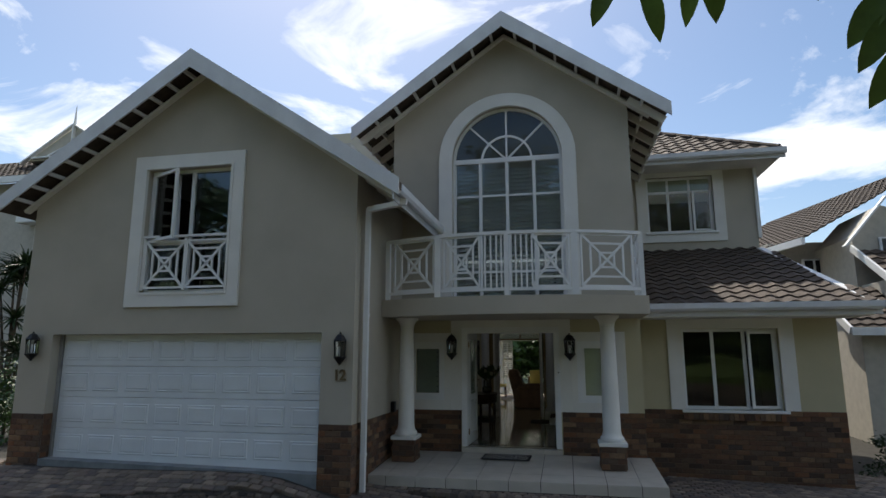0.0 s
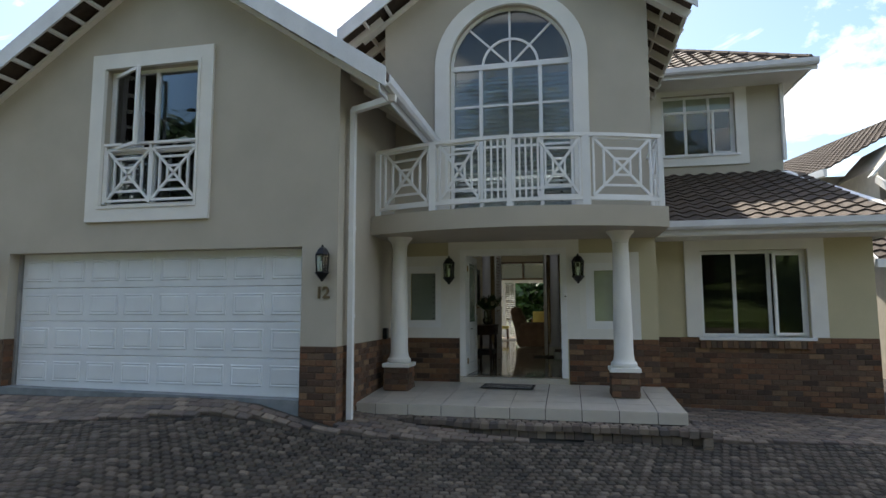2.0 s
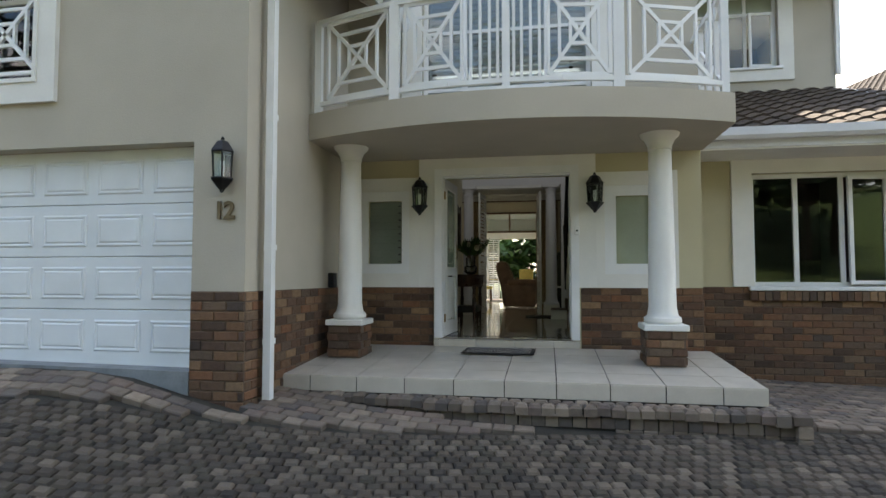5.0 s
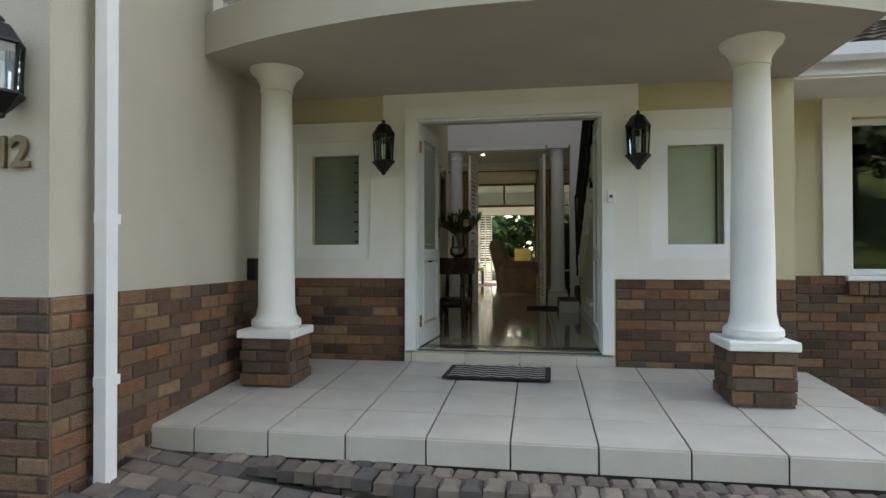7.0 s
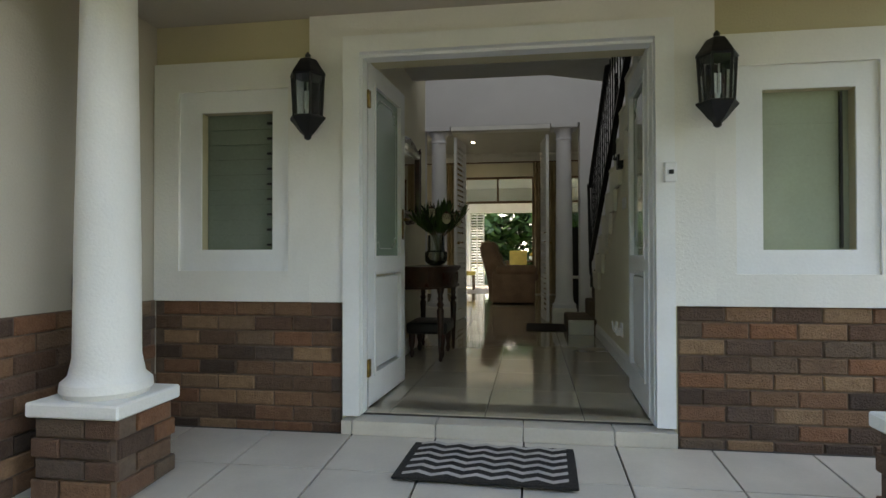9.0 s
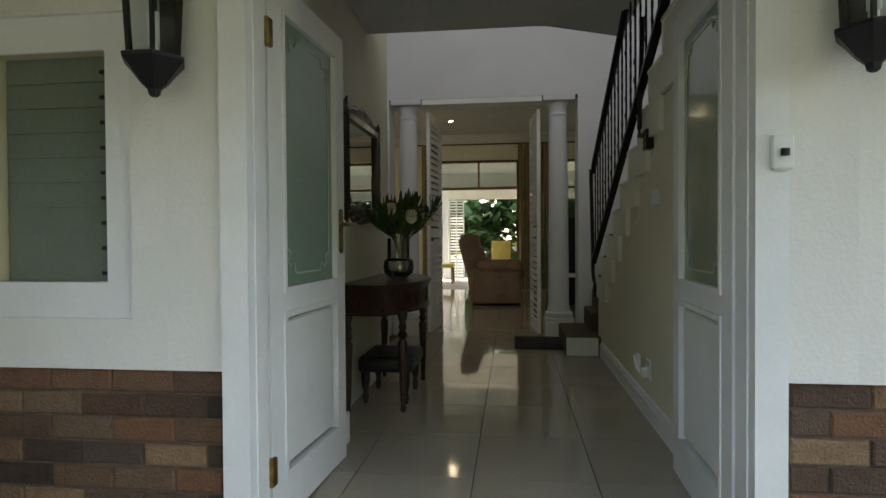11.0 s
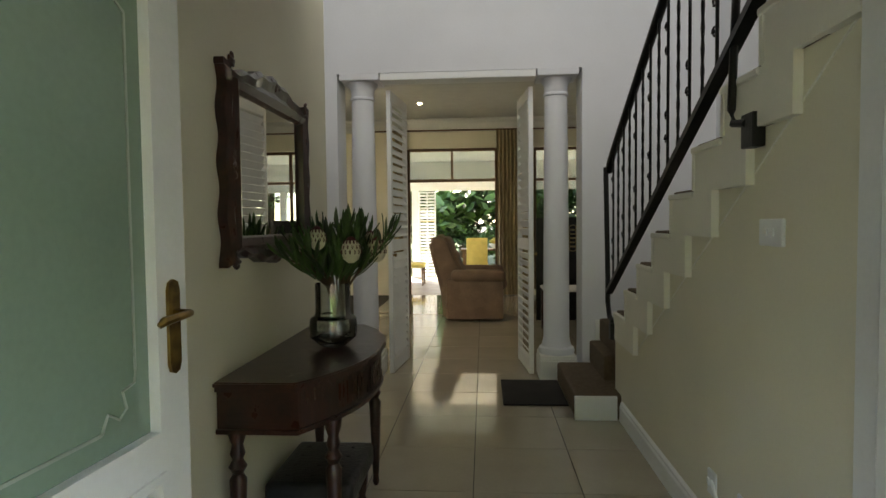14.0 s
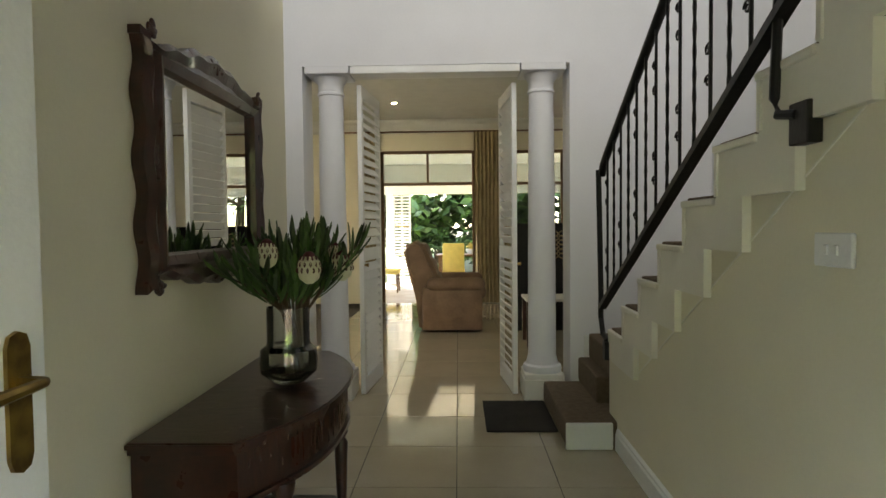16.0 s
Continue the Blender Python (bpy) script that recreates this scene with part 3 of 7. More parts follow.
beam(bm, (0.03, -0.02, 0), (0.03, -0.02, 1.8), 0.07, 0.07, (0, 1, 0))
part("corner_pipe", bm, WHITE, hip)
ridge = thing("ridge_capping", (5.8, UE_Y, UE_Z + 0.05), "brown ridge tiles along the hip of the upper roof", "ridge tile")
for i in range(8):
    f0, f1 = i / 8, (i + 1.08) / 8
    bm = bmesh.new()
    tube(bm, [(-2.4 * f0, 2.4 * f0, US * 2.4 * f0), (-2.4 * f1, 2.4 * f1, US * 2.4 * f1)], [0.085, 0.075], 8)
    part("ridge_tile", bm, ROOF, ridge)

# ---- facade: windows ----


def frame_bars(parent, w, h, xs, zs, t=0.05, d=0.06, name="frame", material=None, y=0.0):
    """Frame round w by h with upright bars at xs and cross bars at zs, from the lower left corner."""
    bm = bmesh.new()
    for a, b in ((0, t), (w - t, w)):
        box(bm, a, b, y, y + d, 0, h)
    for a, b in ((0, t), (h - t, h)):
        box(bm, t, w - t, y, y + d, a, b)
    part(name, bm, material or WHITE, parent)
    for x in xs:
        bm = bmesh.new()
        box(bm, x - t / 2, x + t / 2, y + 0.002, y + d - 0.002, t, h - t)
        part("mullion", bm, material or WHITE, parent)
    for z, a, b in zs:
        bm = bmesh.new()
        box(bm, a, b, y + 0.004, y + d - 0.004, z - t / 2, z + t / 2)
        part("crossbar", bm, material or WHITE, parent)


def pane(parent, x0, x1, z0, z1, y, material, name="pane"):
    bm = bmesh.new()
    box(bm, x0, x1, y, y + 0.005, z0, z1)
    ob = part(name, bm, material, parent)
    if material in (GLASS, CLEAR):
        ob.visible_shadow = False
    return ob


def surround(parent, x0, x1, z0, z1, w, y0, y1, material=None, name="surround"):
    """Plaster band of width w round an opening."""
    bm = bmesh.new()
    box(bm, x0 - w, x0, y0, y1, z0 - w, z1 + w)
    box(bm, x1, x1 + w, y0, y1, z0 - w, z1 + w)
    box(bm, x0, x1, y0, y1, z1, z1 + w)
    box(bm, x0, x1, y0, y1, z0 - w, z0)
    return part(name, bm, material or WHITE_P, parent)


def fret_panel(parent, o, ux, w, h, t=0.035, uprights=()):
    """A rail panel with a cross and squares within squares; o is its lower left corner, ux its direction."""
    o, ux = Vector(o), Vector(ux).normalized()

    def P(a, b):
        return o + ux * a + Vector((0, 0, b))
    up = ux.cross(Vector((0, 0, 1)))
    bm = bmesh.new()
    for a, b in (((0, 0), (w, h)), ((0, h), (w, 0))):
        beam(bm, P(*a), P(*b), 0.03, t, up=(0, 0, 1))
    part("cross", bm, WHITE, parent)
    for k in (0.0, 0.26, 0.5):
        a, b = w / 2 * k, h / 2 * k
        if k == 0.5:
            a, b = w * 0.36, h * 0.36
        elif k == 0.26:
            a, b = w * 0.18, h * 0.18
        bm = bmesh.new()
        for p, q in (((a, b), (w - a, b)), ((w - a, b), (w - a, h - b)), ((w - a, h - b), (a, h - b)), ((a, h - b), (a, b))):
            beam(bm, P(*p), P(*q), 0.026, t * 0.9, up=(0, 0, 1) if p[1] == q[1] else tuple(up))
        part("square", bm, WHITE, parent)
    for u in uprights:
        bm = bmesh.new()
        beam(bm, P(u, 0), P(u, h), 0.024, 0.024, up=tuple(up))
        part("baluster", bm, WHITE, parent)


# garage upper window
gw = thing("window", (W0, YG, WZ0), "white upstairs window with one casement ajar in a surround", "window")
surround(gw, 0, W1 - W0, 0, WZ1 - WZ0, 0.225, -0.045, 0.0)
surround(gw, 0.0, W1 - W0, 0, WZ1 - WZ0, 0.04, -0.06, -0.045, WHITE_P, "inner_bead")
gww, gwh = W1 - W0, WZ1 - WZ0
frame_bars(gw, gww, gwh, [gww / 2], [(0.80, 0.05, gww - 0.05)], y=0.1)
pane(gw, gww / 2 + 0.03, gww - 0.05, 0.83, gwh - 0.05, 0.13, CLEAR)
pane(gw, 0.05, gww - 0.05, 0.05, 0.78, 0.13, GLASS)
cas = new("casement")
cas.parent = gw
cas.matrix_basis = pose(0.05, 0.08, 0.83, 0, 0, -24)
frame_bars(cas, 0.66, gwh - 0.88, [], [], t=0.045, d=0.04, name="casement_frame")
pane(cas, 0.045, 0.615, 0.045, gwh - 0.925, 0.018, CLEAR)
rail = thing("window_rail", (W0 + 0.02, YG + 0.03, WZ0 + 0.04), "white timber rail with two crossed panels across the window", "railing")
for k in range(2):
    o = 0.03 + k * (gww - 0.04) / 2
    fret_panel(rail, (o, 0, 0.04), (1, 0, 0), (gww - 0.12) / 2, 0.74)
for x in (0.0, (gww - 0.04) / 2, gww - 0.04):
    bm = bmesh.new()
    box(bm, x - 0.02, x + 0.02, -0.02, 0.02, 0, 0.84)
    part("post", bm, WHITE, rail)
bm = bmesh.new()
box(bm, -0.03, gww - 0.01, -0.035, 0.03, 0.84, 0.875)
part("top_rail", bm, WHITE, rail)


def drape(name, x0, x1, y, z0, z1, label, material=None, folds=9, depth=0.04):
    ob = thing(name, ((x0 + x1) / 2, y, z0), label, "curtain")
    bm = bmesh.new()
    n = folds * 6
    w = x1 - x0
    rows = []
    for z in np.linspace(0, z1 - z0, 7):
        rows.append([bm.verts.new((-w / 2 + w * i / n, depth * math.sin(i / n * folds * 2 * math.pi + 0.4 * math.sin(z * 1.7)) + 0.01 * math.sin(z * 3 + i), z)) for i in range(n + 1)])
    for a, b in zip(rows, rows[1:]):
        for i in range(n):
            bm.faces.new((a[i], a[i + 1], b[i + 1], b[i]))
    part("cloth", bm, material or CURTAIN, ob, smooth=True)
    return ob


SHEER = mat("sheer_cloth", (0.80, 0.82, 0.85), 0.9, vary=0.04)
drape("curtain", W0 + 0.02, W0 + 0.42, YG + 0.27, WZ0 - 0.1, WZ1 + 0.1, "white sheer curtain gathered at the side of the upstairs window", SHEER, 4)
drape("curtain", W1 - 0.22, W1 + 0.02, YG + 0.27, WZ0 - 0.1, WZ1 + 0.1, "white sheer curtain hanging straight beside the upstairs window", SHEER, 3)
ch = thing("chair", (-4.75, YG + 0.6, 2.6), "white hoop-backed chair standing inside the upstairs window", "chair")
bm = bmesh.new()
tube(bm, [(0.22 * math.cos(a), 0, 0.95 + 0.26 * math.sin(a)) for a in np.linspace(0, math.pi, 12)], 0.025)
tube(bm, [(-0.22, 0, 0.45), (-0.22, 0, 0.95)], 0.025)
tube(bm, [(0.22, 0, 0.45), (0.22, 0, 0.95)], 0.025)
part("hoop_back", bm, WHITE, ch, smooth=True)
bm = bmesh.new()
soft_box(bm, -0.24, 0.24, 0.0, 0.45, 0.42, 0.48)
part("seat", bm, WHITE, ch)
for sx in (-0.21, 0.21):
    for sy in (0.03, 0.42):
        bm = bmesh.new()
        tube(bm, [(sx, sy, 0), (sx, sy, 0.42)], 0.018)
        part("leg", bm, WHITE, ch)
bm = bmesh.new()
box(bm, XGL + 0.23, XGR - 0.23, YG + 0.26, 12.9, 2.5, 2.6)
structure("floor_upstairs", bm, CEIL)
bm = bmesh.new()
box(bm, XGL + 0.23, XGR - 0.23, 12.9, 13.0, -0.4, 6.9)
structure("wall_garage_back", bm, INWALL)
bm = bmesh.new()
box(bm, XGL + 0.23, XGR - 0.23, YG + 0.26, 12.9, 4.95, 5.02)
structure("ceiling_upstairs", bm, CEIL)

# arched window
aw = thing("arched_window", (0, YD, AB + 0.1), "tall white arched window with a fan light and louvred blinds", "window")
ob_h = AS - AB - 0.1
bm = bmesh.new()
ro, ri, n = 1.28, AR, 28
outer = [(ro, -0.1), *[(ro * math.cos(a), ob_h + ro * math.sin(a)) for a in np.linspace(0, math.pi, n)], (-ro, -0.1)]
inner = [(ri, -0.1), *[(ri * math.cos(a), ob_h + ri * math.sin(a)) for a in np.linspace(0, math.pi, n)], (-ri, -0.1)]
vo = [[bm.verts.new((x, y, z)) for x, z in outer] for y in (-0.06, 0)]
vi = [[bm.verts.new((x, y, z)) for x, z in inner] for y in (-0.06, 0)]
for i in range(len(outer) - 1):
    bm.faces.new((vo[0][i], vo[0][i + 1], vi[0][i + 1], vi[0][i]))
    bm.faces.new((vo[0][i + 1], vo[0][i], vo[1][i], vo[1][i + 1]))
    bm.faces.new((vi[0][i], vi[0][i + 1], vi[1][i + 1], vi[1][i]))
part("surround", bm, WHITE_P, aw)


def arch_bar(r, w, y0, y1, z, seg=24):
    bm = bmesh.new()
    pts = [(math.cos(a), math.sin(a)) for a in np.linspace(0, math.pi, seg)]
    q = [[bm.verts.new((rr * c, y, z + rr * s)) for c, s in pts] for rr, y in ((r - w, y0), (r, y0), (r, y1), (r - w, y1))]
    for k in range(4):
        for i in range(seg - 1):
            bm.faces.new((q[k][i], q[k][i + 1], q[(k + 1) % 4][i + 1], q[(k + 1) % 4][i]))
    bmesh.ops.recalc_face_normals(bm, faces=bm.faces[:])
    return bm


part("arch_frame", arch_bar(AR - 0.001, 0.05, 0.08, 0.15, ob_h), WHITE, aw)
part("fan_ring", arch_bar(0.49, 0.04, 0.085, 0.145, ob_h), WHITE, aw)
for a in (45, 90, 135):
    bm = bmesh.new()
    c, s_ = math.cos(radians(a)), math.sin(radians(a))
    beam(bm, (0.02 * c, 0.115, ob_h + 0.02), (1.0 * c, 0.115, ob_h + 1.0 * s_), 0.05, 0.035, up=(-s_, 0, c))
    part("fan_bar", bm, WHITE, aw)
for x in (-1.0, -0.505, 0, 0.505, 1.0):
    bm = bmesh.new()
    box(bm, x - 0.028, x + 0.028, 0.08, 0.15, 0, ob_h)
    part("mullion", bm, WHITE, aw)
for z in (0.03, 0.55, 1.28, 2.0, ob_h):
    bm = bmesh.new()
    box(bm, -1.0, 1.0, 0.09 - (0.02 if z == ob_h else 0), 0.14, z - (0.045 if z == ob_h else 0.02), z + (0.045 if z == ob_h else 0.02))
    part("crossbar", bm, WHITE, aw)
for i in range(4):
    for a, b in ((0.05, 0.53), (0.57, 1.26), (1.30, 1.98), (2.02, ob_h - 0.05)):
        x = -1.0 + i * 0.5
        pane(aw, x + 0.028, x + 0.475, a, b, 0.115, CLEAR)
bm = bmesh.new()
prism(bm, [(0.99 * math.cos(a), ob_h + 0.99 * math.sin(a)) for a in np.linspace(0.03, math.pi - 0.03, 24)], "y", 0.113, 0.118)
fan = part("fan_pane", bm, GLASS, aw)
fan.visible_shadow = False
blind = thing("louvred_blind", (0, YD + 0.24, AB + 0.12), "white louvred blinds with tilted slats behind the arched window", "blind")
for i in range(4):
    x = -1.0 + i * 0.5
    bm = bmesh.new()
    for a in (x + 0.02, x + 0.45):
        box(bm, a, a + 0.03, -0.02, 0.01, 0, ob_h)
    part("blind_frame", bm, BLIND, blind)
    for k in range(33):
        z = 0.05 + k * 0.077
        bm = bmesh.new()
        beam(bm, (x + 0.05, 0, z), (x + 0.45, 0, z), 0.010, 0.072, up=(0, 0.62, 0.78))
        part("slat", bm, BLIND, blind)
# balcony rail
bal = thing("balcony_railing", (0, 9.3, SLAB_T), "white timber balcony railing with crossed square panels on the slab", "railing")


def bow(x):
    u = (x + 2.0) / 4.25
    return 9.77 - 0.50 * (1 - (2 * u - 1) ** 2) + 0.07 - 9.3


PX = [-1.90, -0.98, 0.13, 1.16, 2.17]
for x in PX:
    bm = bmesh.new()
    w = 0.05 if x in (-0.98, 1.16) else 0.035
    box(bm, x - w, x + w, bow(x) - 0.035, bow(x) + 0.035, 0.0, 0.98)
    part("post", bm, WHITE, bal)
for zz, hh in ((0.10, 0.045), (0.98, 0.05)):
    for a, b in zip(PX, PX[1:]):
        for k in range(2):
            x0, x1 = a + (b - a) * k / 2, a + (b - a) * (k + 1) / 2
            bm = bmesh.new()
            beam(bm, (x0, bow(x0), zz), (x1, bow(x1), zz), 0.07 if zz > 0.5 else 0.045, hh)
            part("rail", bm, WHITE, bal)
for a, b, fa, fb, ups in ((PX[0], PX[1], 0.14, 0.92, ()), (PX[1], PX[2], 0.1, 0.62, ()), (PX[2], PX[3], 0.38, 0.92, ()), (PX[3], PX[4], 0.10, 0.86, ())):
    x0, x1 = a + (b - a) * fa, a + (b - a) * fb
    p, q = Vector((x0, bow(x0), 0.14)), Vector((x1, bow(x1), 0.14))
    fret_panel(bal, p, q - p, (q - p).length, 0.80)
for a, b, fs in ((PX[1], PX[2], (0.70, 0.78, 0.86, 0.93)), (PX[2], PX[3], (0.07, 0.14, 0.22, 0.30))):
    for f_ in fs:
        x = a + (b - a) * f_
        bm = bmesh.new()
        beam(bm, (x, bow(x), 0.1), (x, bow(x), 0.97), 0.026, 0.026, (0, 1, 0))
        part("baluster", bm, WHITE, bal)
for k in range(3):
    bm = bmesh.new()
    y = bow(2.17) + 0.25 + k * 0.3
    beam(bm, (2.17, y, 0), (2.17, y, 0.97), 0.05, 0.05, (0, 1, 0))
    part("side_post", bm, WHITE, bal)
bm = bmesh.new()
beam(bm, (2.17, bow(2.17), 0.98), (2.17, 1.68, 0.98), 0.06, 0.05)
part("side_rail", bm, WHITE, bal)
bm = bmesh.new()
beam(bm, (2.17, bow(2.17) + 0.1, 0.15), (2.17, 1.6, 0.92), 0.03, 0.03)
beam(bm, (2.17, bow(2.17) + 0.1, 0.92), (2.17, 1.6, 0.15), 0.03, 0.03)
part("side_cross", bm, WHITE, bal)

# low wing and upper wing windows


def triple_window(name, x, y, z, w, h, label, top=0.0, sw=0.24, open_last=7):
    ob = thing(name, (x, y, z), label, "window")
    if top:
        surround(ob, 0, w, 0, h, sw, -0.04, 0.0)
    else:
        bm = bmesh.new()
        box(bm, -sw, 0, -0.04, 0, 0.0, h + sw)
        box(bm, w, w + sw, -0.04, 0, 0.0, h + sw)
        box(bm, 0, w, -0.04, 0, h, h + sw)
        part("surround", bm, WHITE_P, ob)
    zs = [(h - top, 0.05, w - 0.05)] if top else []
    frame_bars(ob, w, h, [w * 0.335, w * 0.66], zs, t=0.055, y=0.09)
    hh = h - (top or 0.05)
    for a, b in ((0.05, w * 0.335 - 0.028), (w * 0.335 + 0.028, w * 0.66 - 0.028)):
        pane(ob, a, b, 0.055, hh, 0.12, GLASS)
        if top:
            pane(ob, a, b, hh + 0.03, h - 0.05, 0.12, FROST_L)
    if top:
        pane(ob, w * 0.66 + 0.03, w - 0.05, hh + 0.03, h - 0.05, 0.12, FROST_L)
    c = new("casement")
    c.parent = ob
    c.matrix_basis = pose(w - 0.05, 0.08, 0.03, 0, 0, open_last)
    cw = w * 0.34 - 0.09
    bm = bmesh.new()
    for a, b in ((-cw, -cw + 0.045), (-0.045, 0)):
        box(bm, a, b, -0.02, 0.02, 0, hh - 0.03)
    for a, b in ((0, 0.045), (hh - 0.075, hh - 0.03)):
        box(bm, -cw + 0.045, -0.045, -0.02, 0.02, a, b)
    part("casement_frame", bm, WHITE, c)
    pane(c, -cw + 0.045, -0.045, 0.045, hh - 0.075, 0, GLASS)
    bm = bmesh.new()
    soft_box(bm, -0.06, w + 0.06, -0.075, 0.09, -0.05, 0.0, 0.008)
    part("window_sill", bm, WHITE, ob)
    return ob


triple_window("window", 3.03, YR, 0.77, 1.62, 1.42, "white triple casement window above a brick dado, last casement ajar")
triple_window("window", 3.02, YU, 4.6, 1.52, 1.37, "white triple casement window on the upper floor with small top lights", top=0.36)
# unseen back wall, its dark colour stands in for the shade of the room
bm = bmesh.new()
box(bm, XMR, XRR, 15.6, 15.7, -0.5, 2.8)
structure("wall_wing_back", bm, mat("shaded_room_wall", (0.16, 0.14, 0.11), 0.9))
bm = bmesh.new()
box(bm, XMR, XRR - 0.2, YR + 0.25, 15.6, 2.6, 2.66)
structure("ceiling_wing", bm, CEIL)
# the upper room gets its shade from the same dark wall colour
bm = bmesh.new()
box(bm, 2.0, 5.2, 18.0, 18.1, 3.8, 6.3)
structure("wall_upper_back", bm, MATS["shaded_room_wall"])
bm = bmesh.new()
box(bm, 2.0, 5.2, YU + 0.3, 18.0, 6.05, 6.08)
structure("ceiling_upper", bm, CEIL)

# garage door
gd = thing("garage_door", (D0, YG + 0.19, 0.12), "white sectional garage door with four rows of raised panels, closed", "garage door")
dw, rows_z = D1 - D0, [(-0.02, 0.465), (0.47, 0.945), (0.95, 1.425), (1.43, 1.93)]
for z0, z1 in rows_z:
    sec = new("section")
    sec.parent = gd
    bm = bmesh.new()
    soft_box(bm, 0.06, dw - 0.0, 0.0, 0.04, z0 if z0 > 0 else -0.05, z1, 0.006)
    me_sec = finish("section_face", bm, DOORWHITE)
    fo = new("section_face", me_sec)
    fo.parent = sec
    for c in range(8):
        pw = (dw - 0.06) / 8
        a = 0.06 + c * pw + 0.05
        bm = bmesh.new()
        zz0, zz1 = max(z0, 0) + 0.09, z1 - 0.09
        v = []
        for (ins, yy) in ((0.0, 0.0), (0.012, -0.010), (0.022, -0.010), (0.034, -0.004), (0.05, -0.013)):
            v.append([bm.verts.new(p) for p in ((a + ins, yy, zz0 + ins), (a + pw - 0.1 - ins, yy, zz0 + ins), (a + pw - 0.1 - ins, yy, zz1 - ins), (a + ins, yy, zz1 - ins))])
        for p, q in zip(v, v[1:]):
            for i in range(4):
                j = (i + 1) % 4
                bm.faces.new((p[i], p[j], q[j], q[i]))
        bm.faces.new(v[-1])
        part("panel", bm, DOORWHITE, sec)
bm = bmesh.new()
box(bm, 0.0, 0.05, -0.03, 0.05, -0.1, 1.97)
part("track", bm, mat("steel_track", (0.45, 0.45, 0.44), 0.5, metal=0.5), gd)
bm = bmesh.new()
prism(bm, [(D0, 0.14), (D1, 0.085), (D1, -0.3), (D0, -0.3)], "y", YG - 0.02, YG + 0.4)
structure("garage_threshold", bm, mat("concrete", (0.24, 0.26, 0.27), 0.8, vary=0.12, bump=0.3))

# house number


def text_mesh(txt, size, depth, material):
    cu = bpy.data.curves.new("number", "FONT")
    cu.body, cu.size, cu.extrude, cu.bevel_depth = txt, size, depth, 0.002
    cu.offset = 0.004
    tmp = bpy.data.objects.new("tmp", cu)
    scene.collection.objects.link(tmp)
    me = bpy.data.meshes.new_from_object(tmp.evaluated_get(bpy.context.evaluated_depsgraph_get()))
    bpy.data.objects.remove(tmp)
    me.materials.clear()
    me.materials.append(material)
    return me


BRONZE = mat("aged_bronze", (0.20, 0.15, 0.09), 0.5, metal=0.7, vary=0.2)
for k, chx in enumerate("12"):
    nb = thing("house_number", (-2.29 + k * 0.095, YG - 0.012, 1.378), "bronze raised numeral on the plastered garage pier", "house number", "house number")
    d_ = new("digit", text_mesh(chx, 0.205, 0.008, BRONZE))
    d_.parent = nb
    d_.matrix_basis = pose(0, 0, 0, 90, 0, 0)

# wall lanterns


def lantern(x, y, z, label, k=1.0):
    ob = thing("wall_lantern", (x, y, z), label, "wall lantern", "lanterns on the front walls")
    prof_top = [(0.108, 0.345), (0.118, 0.352), (0.112, 0.365), (0.088, 0.395), (0.068, 0.425), (0.055, 0.44), (0.035, 0.447), (0.016, 0.455), (0.02, 0.468), (0.004, 0.485)]
    prof_bot = [(0.010, 0.0), (0.022, 0.008), (0.026, 0.024), (0.052, 0.045), (0.088, 0.085), (0.116, 0.112), (0.116, 0.122), (0.10, 0.128)]
    c = (0, -0.115, 0)
    bm = bmesh.new()
    lathe(bm, prof_top, c, 6)
    part("roof", bm, IRON, ob)
    bm = bmesh.new()
    lathe(bm, prof_bot, c, 6)
    part("base", bm, IRON, ob)
    for i in range(6):
        a = 2 * math.pi * i / 6
        bm = bmesh.new()
        beam(bm, (0.090 * math.cos(a), c[1] + 0.090 * math.sin(a), 0.125), (0.104 * math.cos(a), c[1] + 0.104 * math.sin(a), 0.35), 0.013, 0.013, (0, 1, 0))
        part("bar", bm, IRON, ob)
        a2 = a + 2 * math.pi / 6
        bm = bmesh.new()
        v = [bm.verts.new((r * math.cos(t_), c[1] + r * math.sin(t_), zz)) for t_, r, zz in ((a, 0.088, 0.128), (a2, 0.088, 0.128), (a2, 0.102, 0.345), (a, 0.102, 0.345))]
        bm.faces.new(v)
        g_ = part("pane", bm, CLEAR, ob)
        g_.visible_shadow = False
    bm = bmesh.new()
    tube(bm, [(0, c[1], 0.13), (0, c[1], 0.17)], 0.016)
    part("lamp_holder", bm, WHITE, ob)
    bm = bmesh.new()
    tube(bm, [(0.012, c[1], 0.17), (0.012, c[1], 0.27)], 0.010)
    tube(bm, [(-0.012, c[1], 0.17), (-0.012, c[1], 0.27)], 0.010)
    part("bulb", bm, WHITE, ob, smooth=True)
    bm = bmesh.new()
    box(bm, -0.03, 0.03, -0.03, 0, 0.1, 0.34)
    part("wall_plate", bm, IRON, ob)
    ob.scale = (0.86 * k, 0.86 * k, 0.97 * k)
    return ob


lan = lantern(-2.165, YG, 1.585, "black six-sided wall lantern on the garage pier above the number")
copy_thing(lan, pose(-7.39, YG, 1.63))["label"] = "black six-sided wall lantern with clear panes on the far garage pier"
copy_thing(lan, pose(-1.03, YD - 0.03, 1.635))["label"] = "black six-sided wall lantern with clear panes beside the narrower porch window"
copy_thing(lan, pose(1.04, YD - 0.03, 1.63))["label"] = "black six-sided wall lantern with clear panes above the doorbell button"

# ---- porch things ----


